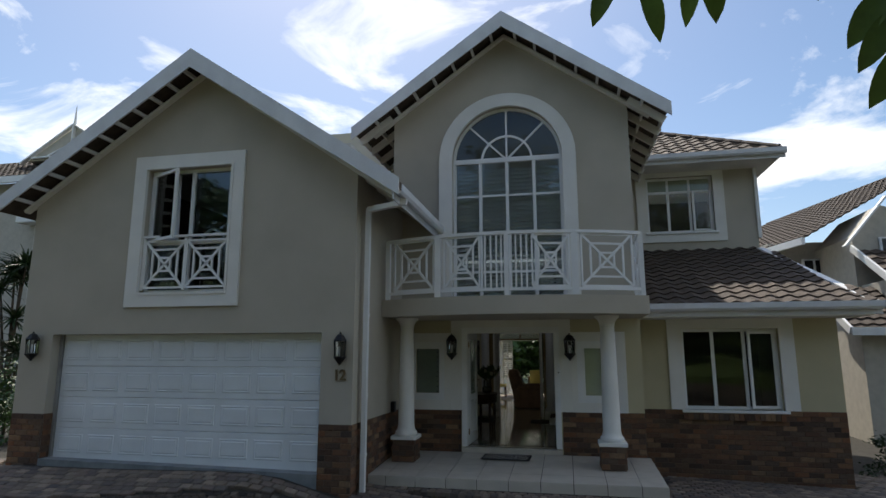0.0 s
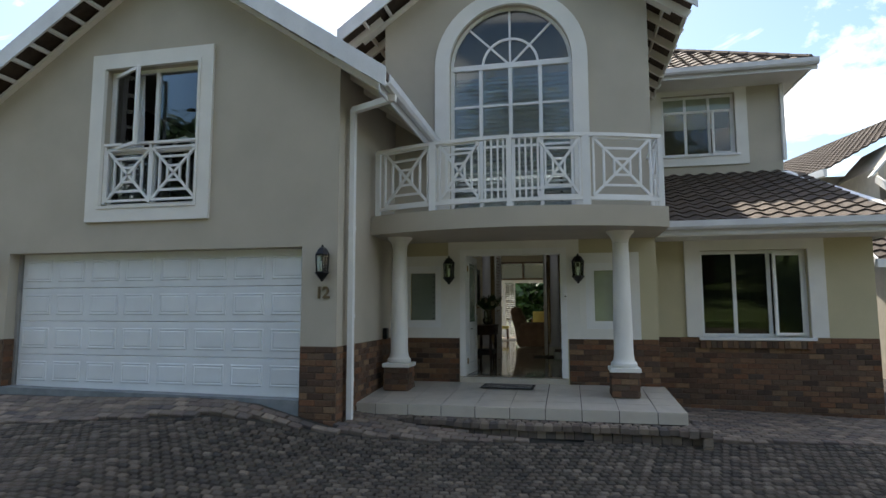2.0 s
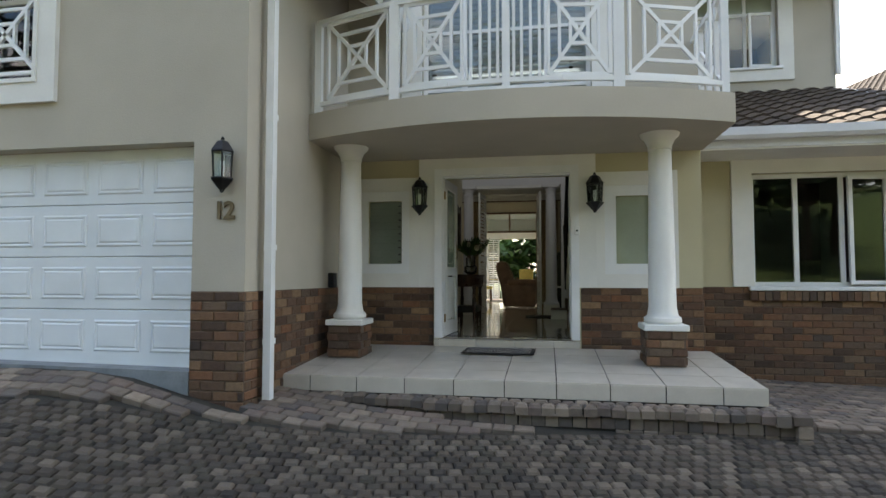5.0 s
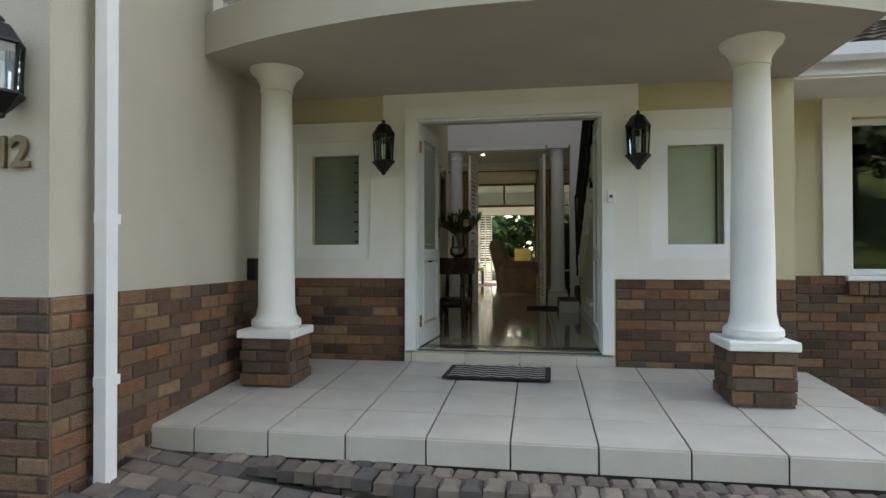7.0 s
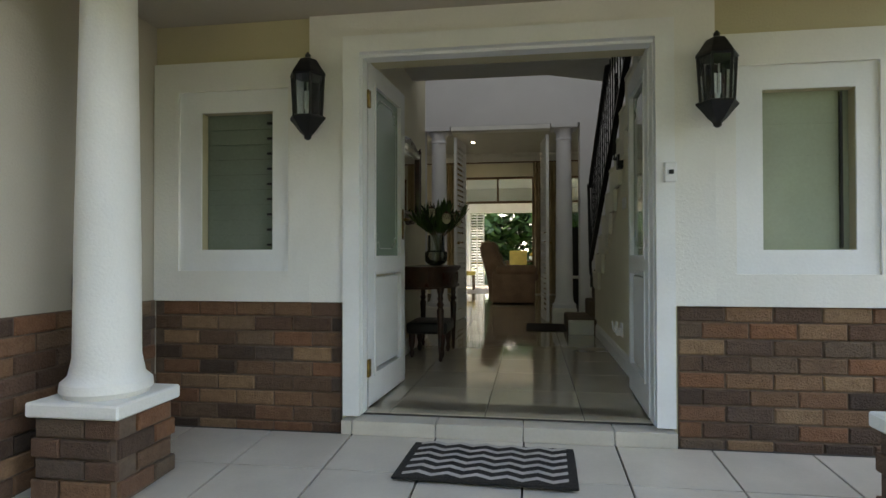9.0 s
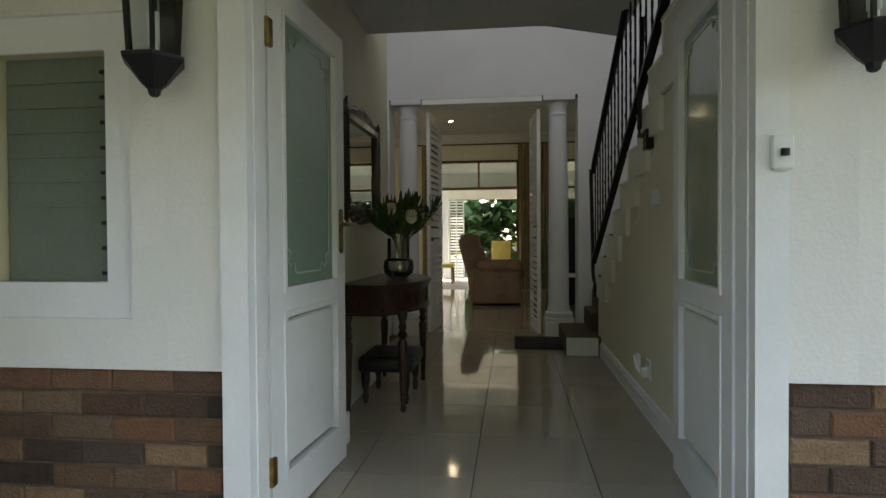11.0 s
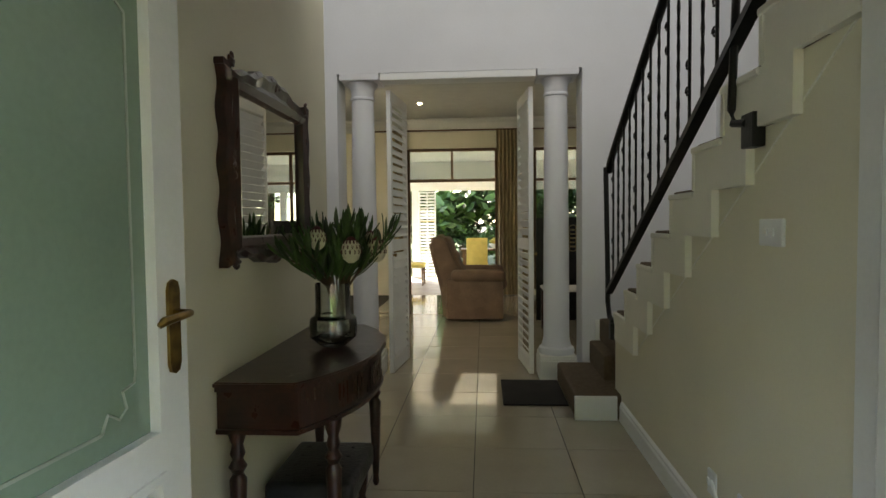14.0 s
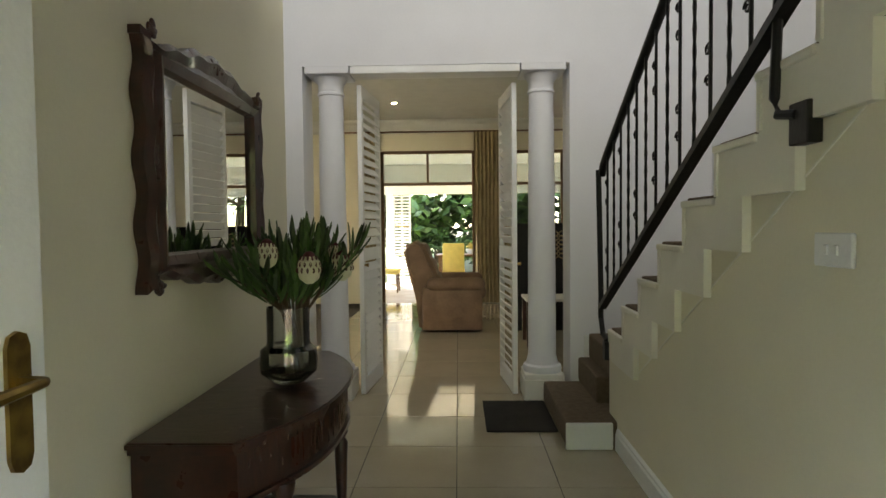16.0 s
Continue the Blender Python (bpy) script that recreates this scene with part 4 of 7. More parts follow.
def porch_column(x, y, label):
    ob = thing("porch_column", (x, y, porch_z(y)), label, "column", "porch columns")
    bm = bmesh.new()
    box(bm, -0.18, 0.18, -0.18, 0.18, 0, 0.345)
    part("plinth", bm, MORTAR, ob, "mortared brick plinth")
    bm = bmesh.new()
    soft_box(bm, -0.21, 0.21, -0.21, 0.21, 0.345, 0.405, 0.008)
    part("base_slab", bm, WHITE_P, ob)
    top = SLAB_B - porch_z(y)
    bm = bmesh.new()
    lathe(bm, [(0.165, 0.405), (0.182, 0.43), (0.178, 0.465), (0.15, 0.49), (0.142, 0.53), (0.134, 0.57), (0.130, 1.0), (0.110, top - 0.17)], (0, 0, 0), 32)
    part("shaft", bm, WHITE_P, ob, smooth=True)
    bm = bmesh.new()
    lathe(bm, [(0.110, top - 0.17), (0.120, top - 0.165), (0.115, top - 0.145), (0.120, top - 0.12), (0.150, top - 0.06), (0.185, top - 0.03), (0.195, top - 0.001)], (0, 0, 0), 32)
    part("capital", bm, WHITE_P, ob, smooth=True)
    return ob


COLS = [porch_column(-1.67, 10.19, "round white plastered column on a brick plinth next to the garage wall"), porch_column(1.63, 10.14, "round white plastered column on a brick plinth at the open side of the porch")]

# door surround and side windows
ds = thing("door_surround", (0, YD, 0.06), "white plastered surround of the double front door", "door surround")
bm = bmesh.new()
box(bm, -1.06, -0.862, -0.03, 0, 0.70, 2.279)
box(bm, 0.862, 1.06, -0.03, 0, 0.70, 2.279)
box(bm, -0.862, 0.862, -0.03, 0, 2.15, 2.279)
part("plaster_band", bm, WHITE_P, ds)
bm = bmesh.new()
box(bm, -0.862, -0.77, -0.05, 0, 0.09, 2.15)
box(bm, 0.77, 0.862, -0.05, 0, 0.09, 2.15)
box(bm, -0.77, 0.77, -0.05, 0, 2.06, 2.15)
part("moulding", bm, WHITE, ds)
bm = bmesh.new()
box(bm, -0.80, -0.765, 0.0, 0.09, 0.09, 2.06)
box(bm, 0.765, 0.80, 0.0, 0.09, 0.09, 2.06)
box(bm, -0.765, 0.765, 0.0, 0.09, 2.045, 2.06)
part("door_frame", bm, WHITE, ds)
for x0, x1, ox0, ox1, oz0, oz1, louvre in ((-1.995, -1.06, -1.713, -1.283, 1.05, 1.83, True), (1.06, 1.97, 1.286, 1.711, 1.04, 1.835, False)):
    sw_ = thing("side_window", ((ox0 + ox1) / 2, YD, oz0), "narrow porch window with greenish obscured glass and white surround", "window")
    cx, cz = (ox0 + ox1) / 2, oz0
    bm = bmesh.new()
    bx0, bx1 = ox0 - 0.12, ox1 + 0.06 if louvre else ox1 + 0.10
    wall_cells(bm, x0 - cx, x1 - cx, 0.76 - cz, 2.115 - cz, -0.03, 0, [(ox0 - 0.13 - cx, min(ox1 + 0.10, x1) - cx, -0.12, oz1 - cz + 0.12)])
    part("plaster_band", bm, WHITE_P, sw_)
    bm = bmesh.new()
    a0, a1 = ox0 - 0.13 - cx, ox1 + 0.10 - cx
    wall_cells(bm, a0, a1, -0.12, oz1 - cz + 0.12, -0.012, 0, [(ox0 - cx, ox1 - cx, 0, oz1 - cz)])
    part("reveal", bm, WHITE, sw_)
    bm = bmesh.new()
    box(bm, ox0 - cx, ox1 - cx, 0.06, 0.09, 0, oz1 - cz)
    pn = part("obscured_pane", bm, FROST_D if louvre else FROST_L, sw_)
    for k in range(5 if not louvre else 9):
        bm = bmesh.new()
        n_ = 5 if not louvre else 9
        hh = (oz1 - oz0) / n_
        beam(bm, (ox0 - cx + 0.01, 0.055, (k + 0.5) * hh), (ox1 - cx - 0.02, 0.055, (k + 0.5) * hh), 0.006, hh * 1.04, up=(0, 0.10 if louvre else 0.012, 1))
        part("louvre_blade", bm, FROST_D if louvre else FROST_L, sw_)
        if not louvre:
            continue
        bm = bmesh.new()
        box(bm, ox1 - cx - 0.055, ox1 - cx - 0.02, 0.035, 0.055, (k + 0.25) * hh, (k + 0.4) * hh)
        part("clip", bm, IRON, sw_)
    if not louvre:
        bm = bmesh.new()
        box(bm, ox1 - cx - 0.05, ox1 - cx - 0.04, 0.03, 0.05, 0.01, oz1 - cz - 0.01)
        part("louvre_channel", bm, IRON, sw_)
bell = thing("door_bell", (0.838, YD - 0.05, 1.43), "small white doorbell button on the door moulding", "doorbell")
bm = bmesh.new()
soft_box(bm, -0.03, 0.03, -0.02, 0, -0.05, 0.05, 0.005)
part("plate", bm, WHITE, bell)
bm = bmesh.new()
lathe(bm, [(0.012, 0), (0.012, 0.02)], (0, -0.03, -0.012), 12)
part("button", bm, IRON, bell)

mt = thing("doormat", (-0.05, 10.64, porch_z(10.64) + 0.002), "black and pale zigzag doormat on the porch tiles", "doormat", rz=-1.5)
bm = bmesh.new()
soft_box(bm, -0.40, 0.40, -0.27, 0.27, 0, 0.012, 0.004)
part("backing", bm, DARKMAT, mt)
STRIPE = mat("mat_stripe", (0.48, 0.45, 0.42), 0.95, vary=0.1, bump=0.5)
for r in range(6):
    bm = bmesh.new()
    n = 11
    y0 = -0.245 + r * 0.083
    lo = []
    for i in range(n + 1):
        x = -0.36 + 0.72 * i / n
        z_ = 0.036 if i % 2 else -0.0
        lo.append((x, y0 + z_))
    a = [bm.verts.new((x, y, 0.0145)) for x, y in lo]
    b = [bm.verts.new((x, y + 0.034, 0.0145)) for x, y in lo]
    for i in range(n):
        bm.faces.new((a[i], a[i + 1], b[i + 1], b[i]))
    part("stripe", bm, STRIPE, mt)
tap = thing("meter_box", (XGR, 10.42, 0.765), "small dark box fixed to the porch side wall above the bricks", "box")
bm = bmesh.new()
soft_box(bm, 0, 0.07, -0.06, 0.06, 0, 0.17, 0.008)
part("box_body", bm, IRON, tap)


# ---- hall: doors ----


def door_leaf(x, y, turn, mirror, label, handles=True):
    """A leaf that is hinged at x, y; it stands along +x before it turns."""
    ob = thing("front_door_leaf", (x, y, FZ + 0.01), label, "door", "front door leaves", rz=turn)
    w, h, t = 0.755, 1.965, 0.042
    y0, y1 = (-t, 0) if mirror else (0, t)
    bm = bmesh.new()
    wall_cells(bm, 0, w, 0, h, y0, y1, [(0.11, w - 0.10, 0.84, h - 0.10), (0.11, w - 0.10, 0.16, 0.76)])
    part("leaf", bm, WHITE, ob)
    bm = bmesh.new()
    wall_cells(bm, 0.105, w - 0.095, 0.835, h - 0.095, y0 - 0.006, y1 + 0.006, [(0.125, w - 0.115, 0.855, h - 0.115)])
    wall_cells(bm, 0.105, w - 0.095, 0.155, 0.765, y0 - 0.006, y1 + 0.006, [(0.125, w - 0.115, 0.175, 0.745)])
    part("bead", bm, WHITE, ob)
    bm = bmesh.new()
    box(bm, 0.12, w - 0.11, (y0 + y1) / 2 - 0.003, (y0 + y1) / 2 + 0.003, 0.85, h - 0.11)
    part("frosted_pane", bm, FROST, ob, "green frosted glass")
    for k in (-0.0045, 0.0045):
        bm = bmesh.new()
        a, b, c, d = 0.17, w - 0.16, 0.90, h - 0.16
        for p, q in (((a + 0.1, c), (b - 0.1, c)), ((a + 0.1, d), (b - 0.1, d)), ((a, c + 0.1), (a, d - 0.1)), ((b, c + 0.1), (b, d - 0.1))):
            beam(bm, (p[0], (y0 + y1) / 2 + k, p[1]), (q[0], (y0 + y1) / 2 + k, q[1]), 0.002, 0.007, up=(0, 0, 1) if p[1] == q[1] else (1, 0, 0))
        for cx, cz, a0 in ((a + 0.1, c + 0.1, 180), (b - 0.1, c + 0.1, 270), (a + 0.1, d - 0.1, 90), (b - 0.1, d - 0.1, 0)):
            tube(bm, [(cx + (0.1 - 0.03 * (i % 3 == 1)) * math.cos(radians(a0 + 15 * i)), (y0 + y1) / 2 + k, cz + (0.1 - 0.03 * (i % 3 == 1)) * math.sin(radians(a0 + 15 * i))) for i in range(7)], 0.0035, 4)
        part("etched_line", bm, mat("etching", (0.34, 0.40, 0.33), 0.5), ob)
    bm = bmesh.new()
    soft_box(bm, 0.14, w - 0.13, y0 + 0.01, y1 - 0.01, 0.19, 0.73, 0.008)
    part("lower_panel", bm, WHITE, ob)
    for zz in (0.22, h - 0.22):
        bm = bmesh.new()
        soft_box(bm, -0.02, 0.02, y0 - 0.012, y0 + 0.03, zz - 0.05, zz + 0.05, 0.004)
        part("hinge", bm, BRASS, ob)
    for side in (-1, 1) if handles else ():
        yy = y1 if side > 0 else y0
        zc = 1.068
        bm = bmesh.new()
        pts = [(-0.021, -0.08), (-0.015, -0.097), (0, -0.103), (0.015, -0.097), (0.021, -0.08), (0.021, 0.08), (0.015, 0.097), (0, 0.103), (-0.015, 0.097), (-0.021, 0.08)]
        prism(bm, [(w - 0.055 + a, zc + b) for a, b in pts], "y", yy, yy + side * 0.007)
        part("handle_plate", bm, BRASS, ob, "aged brass plate")
        bm = bmesh.new()
        tube(bm, [(w - 0.055, yy, zc + 0.03), (w - 0.055, yy + side * 0.045, zc + 0.03), (w - 0.075, yy + side * 0.055, zc + 0.033), (w - 0.16, yy + side * 0.05, zc + 0.028), (w - 0.17, yy + side * 0.045, zc + 0.02)], [0.009, 0.008, 0.008, 0.010, 0.006])
        part("handle", bm, BRASS, ob, "aged brass lever handle", smooth=True)
    return ob


door_leaf(-0.762, 11.105, 86.5, False, "white half-glazed front door leaf open beside the console table")
door_leaf(0.758, 11.095, 88.5, True, "white half-glazed front door leaf standing open against the stair wall", False)

# stair wall with its stepped edge
SX = 0.85
RISE, GO = 0.179, 0.289


def tread_z(k):
    return FZ - 0.02 + RISE * k


def nose_y(k):
    return 14.506 - (k - 4) * GO


bm = bmesh.new()
pts = [(YD + 0.25, FZ - 0.1), (14.62, FZ - 0.1), (14.62, tread_z(4) - 0.12)]
for k in range(4, 14):
    pts += [(nose_y(k), tread_z(k) - 0.02), (nose_y(k + 1), tread_z(k) - 0.02)]
pts += [(YD + 0.25, tread_z(13) - 0.02)]
prism(bm, pts, "x", SX, SX + 0.1)
structure("wall_stair_side", bm, INWALL, "cream painted wall under the staircase with a stepped top")
stairs = thing("staircase", (SX, 14.6, FZ), "carpeted staircase with white stepped skirting rising along the wall", "staircase")
for k in range(1, 15):
    bm = bmesh.new()
    z1 = tread_z(k) - FZ
    if k == 1:
        soft_box(bm, -0.30, 0.93, -0.16, 0.79, 0, z1, 0.025, 2)
    elif k == 2:
        soft_box(bm, -0.04, 0.93, 0.20, 0.79, z1 - RISE, z1, 0.02, 2)
    elif k == 3:
        soft_box(bm, 0.04, 0.93, 0.0, 0.79, z1 - RISE, z1, 0.02, 2)
    else:
        y1 = nose_y(k) - 14.6
        soft_box(bm, -0.018, 0.93, y1 - GO - 0.04, y1 + 0.004, z1 - RISE, z1 + 0.016, 0.01, 2)
    part("step", bm, CARPET, stairs, "brown carpeted step")
bm = bmesh.new()
soft_box(bm, -0.305, -0.03, -0.185, -0.163, 0, tread_z(1) - FZ, 0.004)
part("end_board", bm, WHITE, stairs)
STRINGER = mat("stair_trim_cream", (0.80, 0.78, 0.68), 0.55, vary=0.03, scale=3)
bm = bmesh.new()
beam(bm, (-0.001, nose_y(4) - 14.6 - 0.42, tread_z(4) - FZ - RISE), (-0.001, nose_y(13) - 14.6 - 0.42, tread_z(13) - FZ - RISE), 0.006, 0.006)
part("seam", bm, STRINGER, stairs)
for k in range(4, 14):
    z = tread_z(k) - FZ
    y1, y0 = nose_y(k) - 14.6, nose_y(k + 1) - 14.6
    bm = bmesh.new()
    box(bm, -0.030, -0.001, y0 - 0.19, y1, z - RISE, z)
    part("stepped_skirting", bm, STRINGER, stairs)
    bm = bmesh.new()
    soft_box(bm, -0.036, 0.10, y1 - 0.018, y1 + 0.008, z - RISE + 0.006, z - 0.02, 0.003)
    part("upright_trim", bm, STRINGER, stairs)
    bm = bmesh.new()
    soft_box(bm, -0.040, 0.10, y0 + 0.008, y1 + 0.014, z - 0.022, z + 0.004, 0.005)
    part("tread_nosing", bm, STRINGER, stairs)

bal2 = thing("stair_balustrade", (SX - 0.040, 14.62, tread_z(4)), "black wrought iron balustrade with twisted bars and scrolls along the stairs", "balustrade")
SL = 0.545
bm = bmesh.new()
beam(bm, (0, 0.02, 0.12), (0, -3.3, 0.12 + 3.3 * SL), 0.045, 0.028)
part("bottom_rail", bm, IRON, bal2)
bm = bmesh.new()
tube(bm, [(0, 0.03, 0.94), (0, -0.02, 1.0), (0, -0.10, 1.05), (0, -3.3, 1.05 + 3.2 * SL)], 0.024, 10)
part("handrail", bm, IRON, bal2, smooth=True)
bm = bmesh.new()
tube(bm, [(-0.02, 0.03, 0.97), (-0.005, 0.03, 0.2), (-0.005, 0.03, 0.05), (-0.004, -0.02, -0.04), (0.0, -0.10, -0.06), (0.01, -0.10, -0.13)], 0.017, 10)
part("newel", bm, IRON, bal2, smooth=True)
bm = bmesh.new()
soft_box(bm, -0.02, 0.010, -0.13, -0.07, -0.18, -0.07, 0.004)
part("bracket", bm, IRON, bal2)


def scroll(c, r, flip):
    pts = []
    for i in range(14):
        a = i / 13 * 2.6 * math.pi
        rr = r * (1 - 0.72 * i / 13)
        pts.append((c[0], c[1] + flip * rr * math.cos(a), c[2] + rr * math.sin(a)))
    return pts


for i in range(1, 23):
    y = 0.03 - i * 0.142
    zb = 0.13 + (0.02 - y) * SL
    zt = 1.03 + (-0.10 - y) * SL
    bm = bmesh.new()
    n = 10
    if i % 2 == 0:
        tube(bm, [(0, y, zb + (zt - zb) * k / 20) for k in range(21)], [0.0085 if k % 2 else 0.006 for k in range(21)], 6)
    else:
        tube(bm, [(0, y, zb), (0, y, zt)], 0.007, 6)
    bar = part("bar", bm, IRON, bal2)
    if i % 2 == 1:
        for zc, f in ((zb + 0.16, 1), (zb + 0.27, -1), (zt - 0.16, 1), (zt - 0.27, -1)):
            bm = bmesh.new()
            tube(bm, scroll((0, y + 0.024 * 1, zc), 0.024, f), 0.0045, 6)
            sc = part("scroll", bm, IRON, bar, smooth=True)
yb = -2.0
hang = thing("rail_bracket", (SX - 0.02, 12.56, 1.70), "black flat iron bracket bolted under the stair edge", "bracket")
bm = bmesh.new()
soft_box(bm, -0.024, 0.018, -0.055, 0.03, -0.02, 0.09, 0.003)
part("plate", bm, IRON, hang)
bm = bmesh.new()
tube(bm, [(-0.02, 0.0, 0.06), (-0.035, 0.06, 0.07), (-0.03, 0.09, 0.12), (-0.01, 0.09, 0.75)], 0.014, 8)
part("stay", bm, IRON, hang, smooth=True)


def skirting(name, p, q, out, h=0.13):
    bm = bmesh.new()
    p, q, o = Vector((*p, 0)), Vector((*q, 0)), Vector((*out, 0))
    prof = [(0, 0), (0.018, 0), (0.018, h * 0.72), (0.012, h * 0.80), (0.012, h * 0.9), (0, h)]
    a = [bm.verts.new(p + o * u + Vector((0, 0, FZ + v))) for u, v in prof]
    b = [bm.verts.new(q + o * u + Vector((0, 0, FZ + v))) for u, v in prof]
    for i in range(len(prof) - 1):
        bm.faces.new((a[i], a[i + 1], b[i + 1], b[i]))
    bm.faces.new(a)
    bm.faces.new(list(reversed(b)))
    bmesh.ops.recalc_face_normals(bm, faces=bm.faces[:])
    return structure(name, bm, WHITE)


skirting("baseboard", (SX, 12.02), (SX, 14.42), (-1, 0))
skirting("baseboard", (-0.95, 11.3), (-0.95, 13.95), (1, 0))
skirting("baseboard", (-0.95, 13.95), (-1.9, 13.95), (0, 1))
bm = bmesh.new()
box(bm, 0.86, 1.78, 15.375, 15.40, tread_z(2), tread_z(2) + 0.16)
structure("baseboard", bm, WHITE)
arch_ = thing("side_door", (SX, 11.92, FZ), "white painted side door with its architrave in the stair wall", "door")
for y0, y1 in ((0.0, 0.09), (-0.62, -0.55)):
    bm = bmesh.new()
    soft_box(bm, -0.025, 0.001, y0, y1, 0, 2.1, 0.006)
    part("architrave", bm, WHITE, arch_)
bm = bmesh.new()
soft_box(bm, -0.006, 0.002, -0.55, 0.0, 0.01, 2.05, 0.002)
part("door_panel", bm, WHITE, arch_)

for y, z, w, h, lab in ((12.45, 1.365, 0.15, 0.085, "white double light switch plate on the stair wall"), (12.90, 0.37, 0.075, 0.10, "white single socket plate low on the stair wall"), (12.62, 0.38, 0.09, 0.11, "white wall socket with a plug in it low on the wall")):
    sp = thing("switch_plate" if w > 0.1 else "wall_socket", (SX, y, z), lab, "light switch" if w > 0.1 else "socket")
    bm = bmesh.new()
    soft_box(bm, -0.012, 0, -w / 2, w / 2, 0, h, 0.004)
    part("plate", bm, WHITE, sp)
    for k in (-0.02, 0.02):
        bm = bmesh.new()
        soft_box(bm, -0.018, -0.012, k - 0.008, k + 0.008, h * 0.35, h * 0.65, 0.002)
        part("switch", bm, WHITE, sp)
    if "plug" in lab:
        bm = bmesh.new()
        soft_box(bm, -0.05, -0.012, -0.025, 0.025, 0.01, 0.06, 0.006)
        part("plug", bm, WHITE, sp)
        bm = bmesh.new()
        tube(bm, [(-0.05, 0.02, 0.03), (-0.06, 0.08, 0.05), (-0.055, 0.16, 0.10)], 0.006, 6)
        part("lead", bm, WHITE, sp)
ds2 = thing("door_stop", (-0.80, 12.05, FZ), "small white box on the floor behind the open door leaf", "door stop")
bm = bmesh.new()
soft_box(bm, -0.04, 0.04, -0.03, 0.03, 0, 0.16, 0.006)
part("box_body", bm, WHITE, ds2)

# ---- hall: console table, mirror, vase ----
TBX, TBY, TZ = -0.945, 13.02, 0.925
tb = thing("console_table", (TBX, TBY, FZ), "polished dark mahogany console table with turned legs by the wall", "console table")
hgt = TZ - FZ


def table_outline(depth, half, n=18, inset=0.0):
    """A bowed front with square breaks at both sides."""
    pts = [(0, -half + inset)]
    pts.append((depth * 0.60, -half + inset))
    for i in range(n + 1):
        u = -1 + 2 * i / n
        pts.append(((depth - inset) * (0.72 + 0.28 * (1 - abs(u) ** 2.4)), u * (half - inset) * 0.86))
    pts.append((depth * 0.60, half - inset))
    pts.append((0, half - inset))
    return pts


for nm, z0, z1, ins in (("tabletop", hgt - 0.022, hgt, 0.0), ("top_moulding", hgt - 0.036, hgt - 0.022, 0.012), ("apron", hgt - 0.165, hgt - 0.036, 0.028), ("apron_bead", hgt - 0.18, hgt - 0.165, 0.014)):
    bm = bmesh.new()
    prism(bm, table_outline(0.47, 0.57, inset=ins), "z", z0, z1)
    if nm == "tabletop":
        bmesh.ops.bevel(bm, geom=[e for e in bm.edges if abs(e.verts[0].co.z - e.verts[1].co.z) < 1e-6], offset=0.005, segments=2, affect="EDGES")
    part(nm, bm, TIMBER, tb)
for k, (u0, u1) in enumerate(((-0.80, -0.34), (-0.26, 0.26), (0.34, 0.80))):
    bm = bmesh.new()
    n = 10
    low, high = [], []
    for i in range(n + 1):
        u = u0 + (u1 - u0) * i / n
        x = (0.47 - 0.028) * (0.72 + 0.28 * (1 - abs(u) ** 2.4)) + 0.006
        y = u * 0.542 * 0.86
        low.append(bm.verts.new((x, y, hgt - 0.145)))
        high.append(bm.verts.new((x, y, hgt - 0.055)))
    for i in range(n):
        bm.faces.new((low[i], low[i + 1], high[i + 1], high[i]))
    bmesh.ops.solidify(bm, geom=bm.faces[:], thickness=0.008)
    part("drawer_front", bm, mat("mahogany_panel", (0.12, 0.032, 0.016), 0.28, vary=0.3, scale=10, coat=0.4, stretch=(1, 5, 1)), tb, "red-brown polished drawer front")
leg_prof = [(0.010, 0.0), (0.018, 0.02), (0.013, 0.05), (0.017, 0.07), (0.022, 0.20), (0.028, 0.38), (0.030, 0.42), (0.018, 0.44), (0.032, 0.465), (0.018, 0.49), (0.026, 0.51), (0.019, 0.54), (0.030, 0.575), (0.033, 0.60), (0.033, hgt - 0.17)]
for x, y in ((0.05, -0.50), (0.36, -0.40), (0.36, 0.40), (0.05, 0.50)):
    bm = bmesh.new()
    lathe(bm, leg_prof, (x, y, 0), 14)
    part("leg", bm, TIMBER, tb, smooth=True)

stool = thing("footstool", (-0.74, 12.98, FZ), "dark low footstool with a buttoned black seat under the console table", "footstool")
bm = bmesh.new()
soft_box(bm, -0.16, 0.19, -0.23, 0.23, 0.20, 0.30, 0.03, 3)
part("cushion", bm, mat("black_hide", (0.015, 0.015, 0.02), 0.4, vary=0.3, scale=10, bump=0.4), stool, smooth=True)
for x, y in ((-0.12, -0.18), (0.14, -0.18), (-0.12, 0.18), (0.14, 0.18)):
    bm = bmesh.new()
    lathe(bm, [(0.013, 0), (0.024, 0.04), (0.015, 0.07), (0.028, 0.13), (0.03, 0.20)], (x, y, 0), 12)
    part("leg", bm, TIMBER, stool, smooth=True)
for i in range(3):
    for j in range(4):
        bm = bmesh.new()
        lathe(bm, [(0.012, 0), (0.008, 0.006)], (-0.09 + i * 0.1, -0.15 + j * 0.1, 0.296), 8)
        part("button", bm, IRON, stool)

mir = thing("wall_mirror", (-0.948, 12.995, 1.665), "dark carved wooden wall mirror hung over the console table", "mirror")
MW, MH = 0.467, 0.365


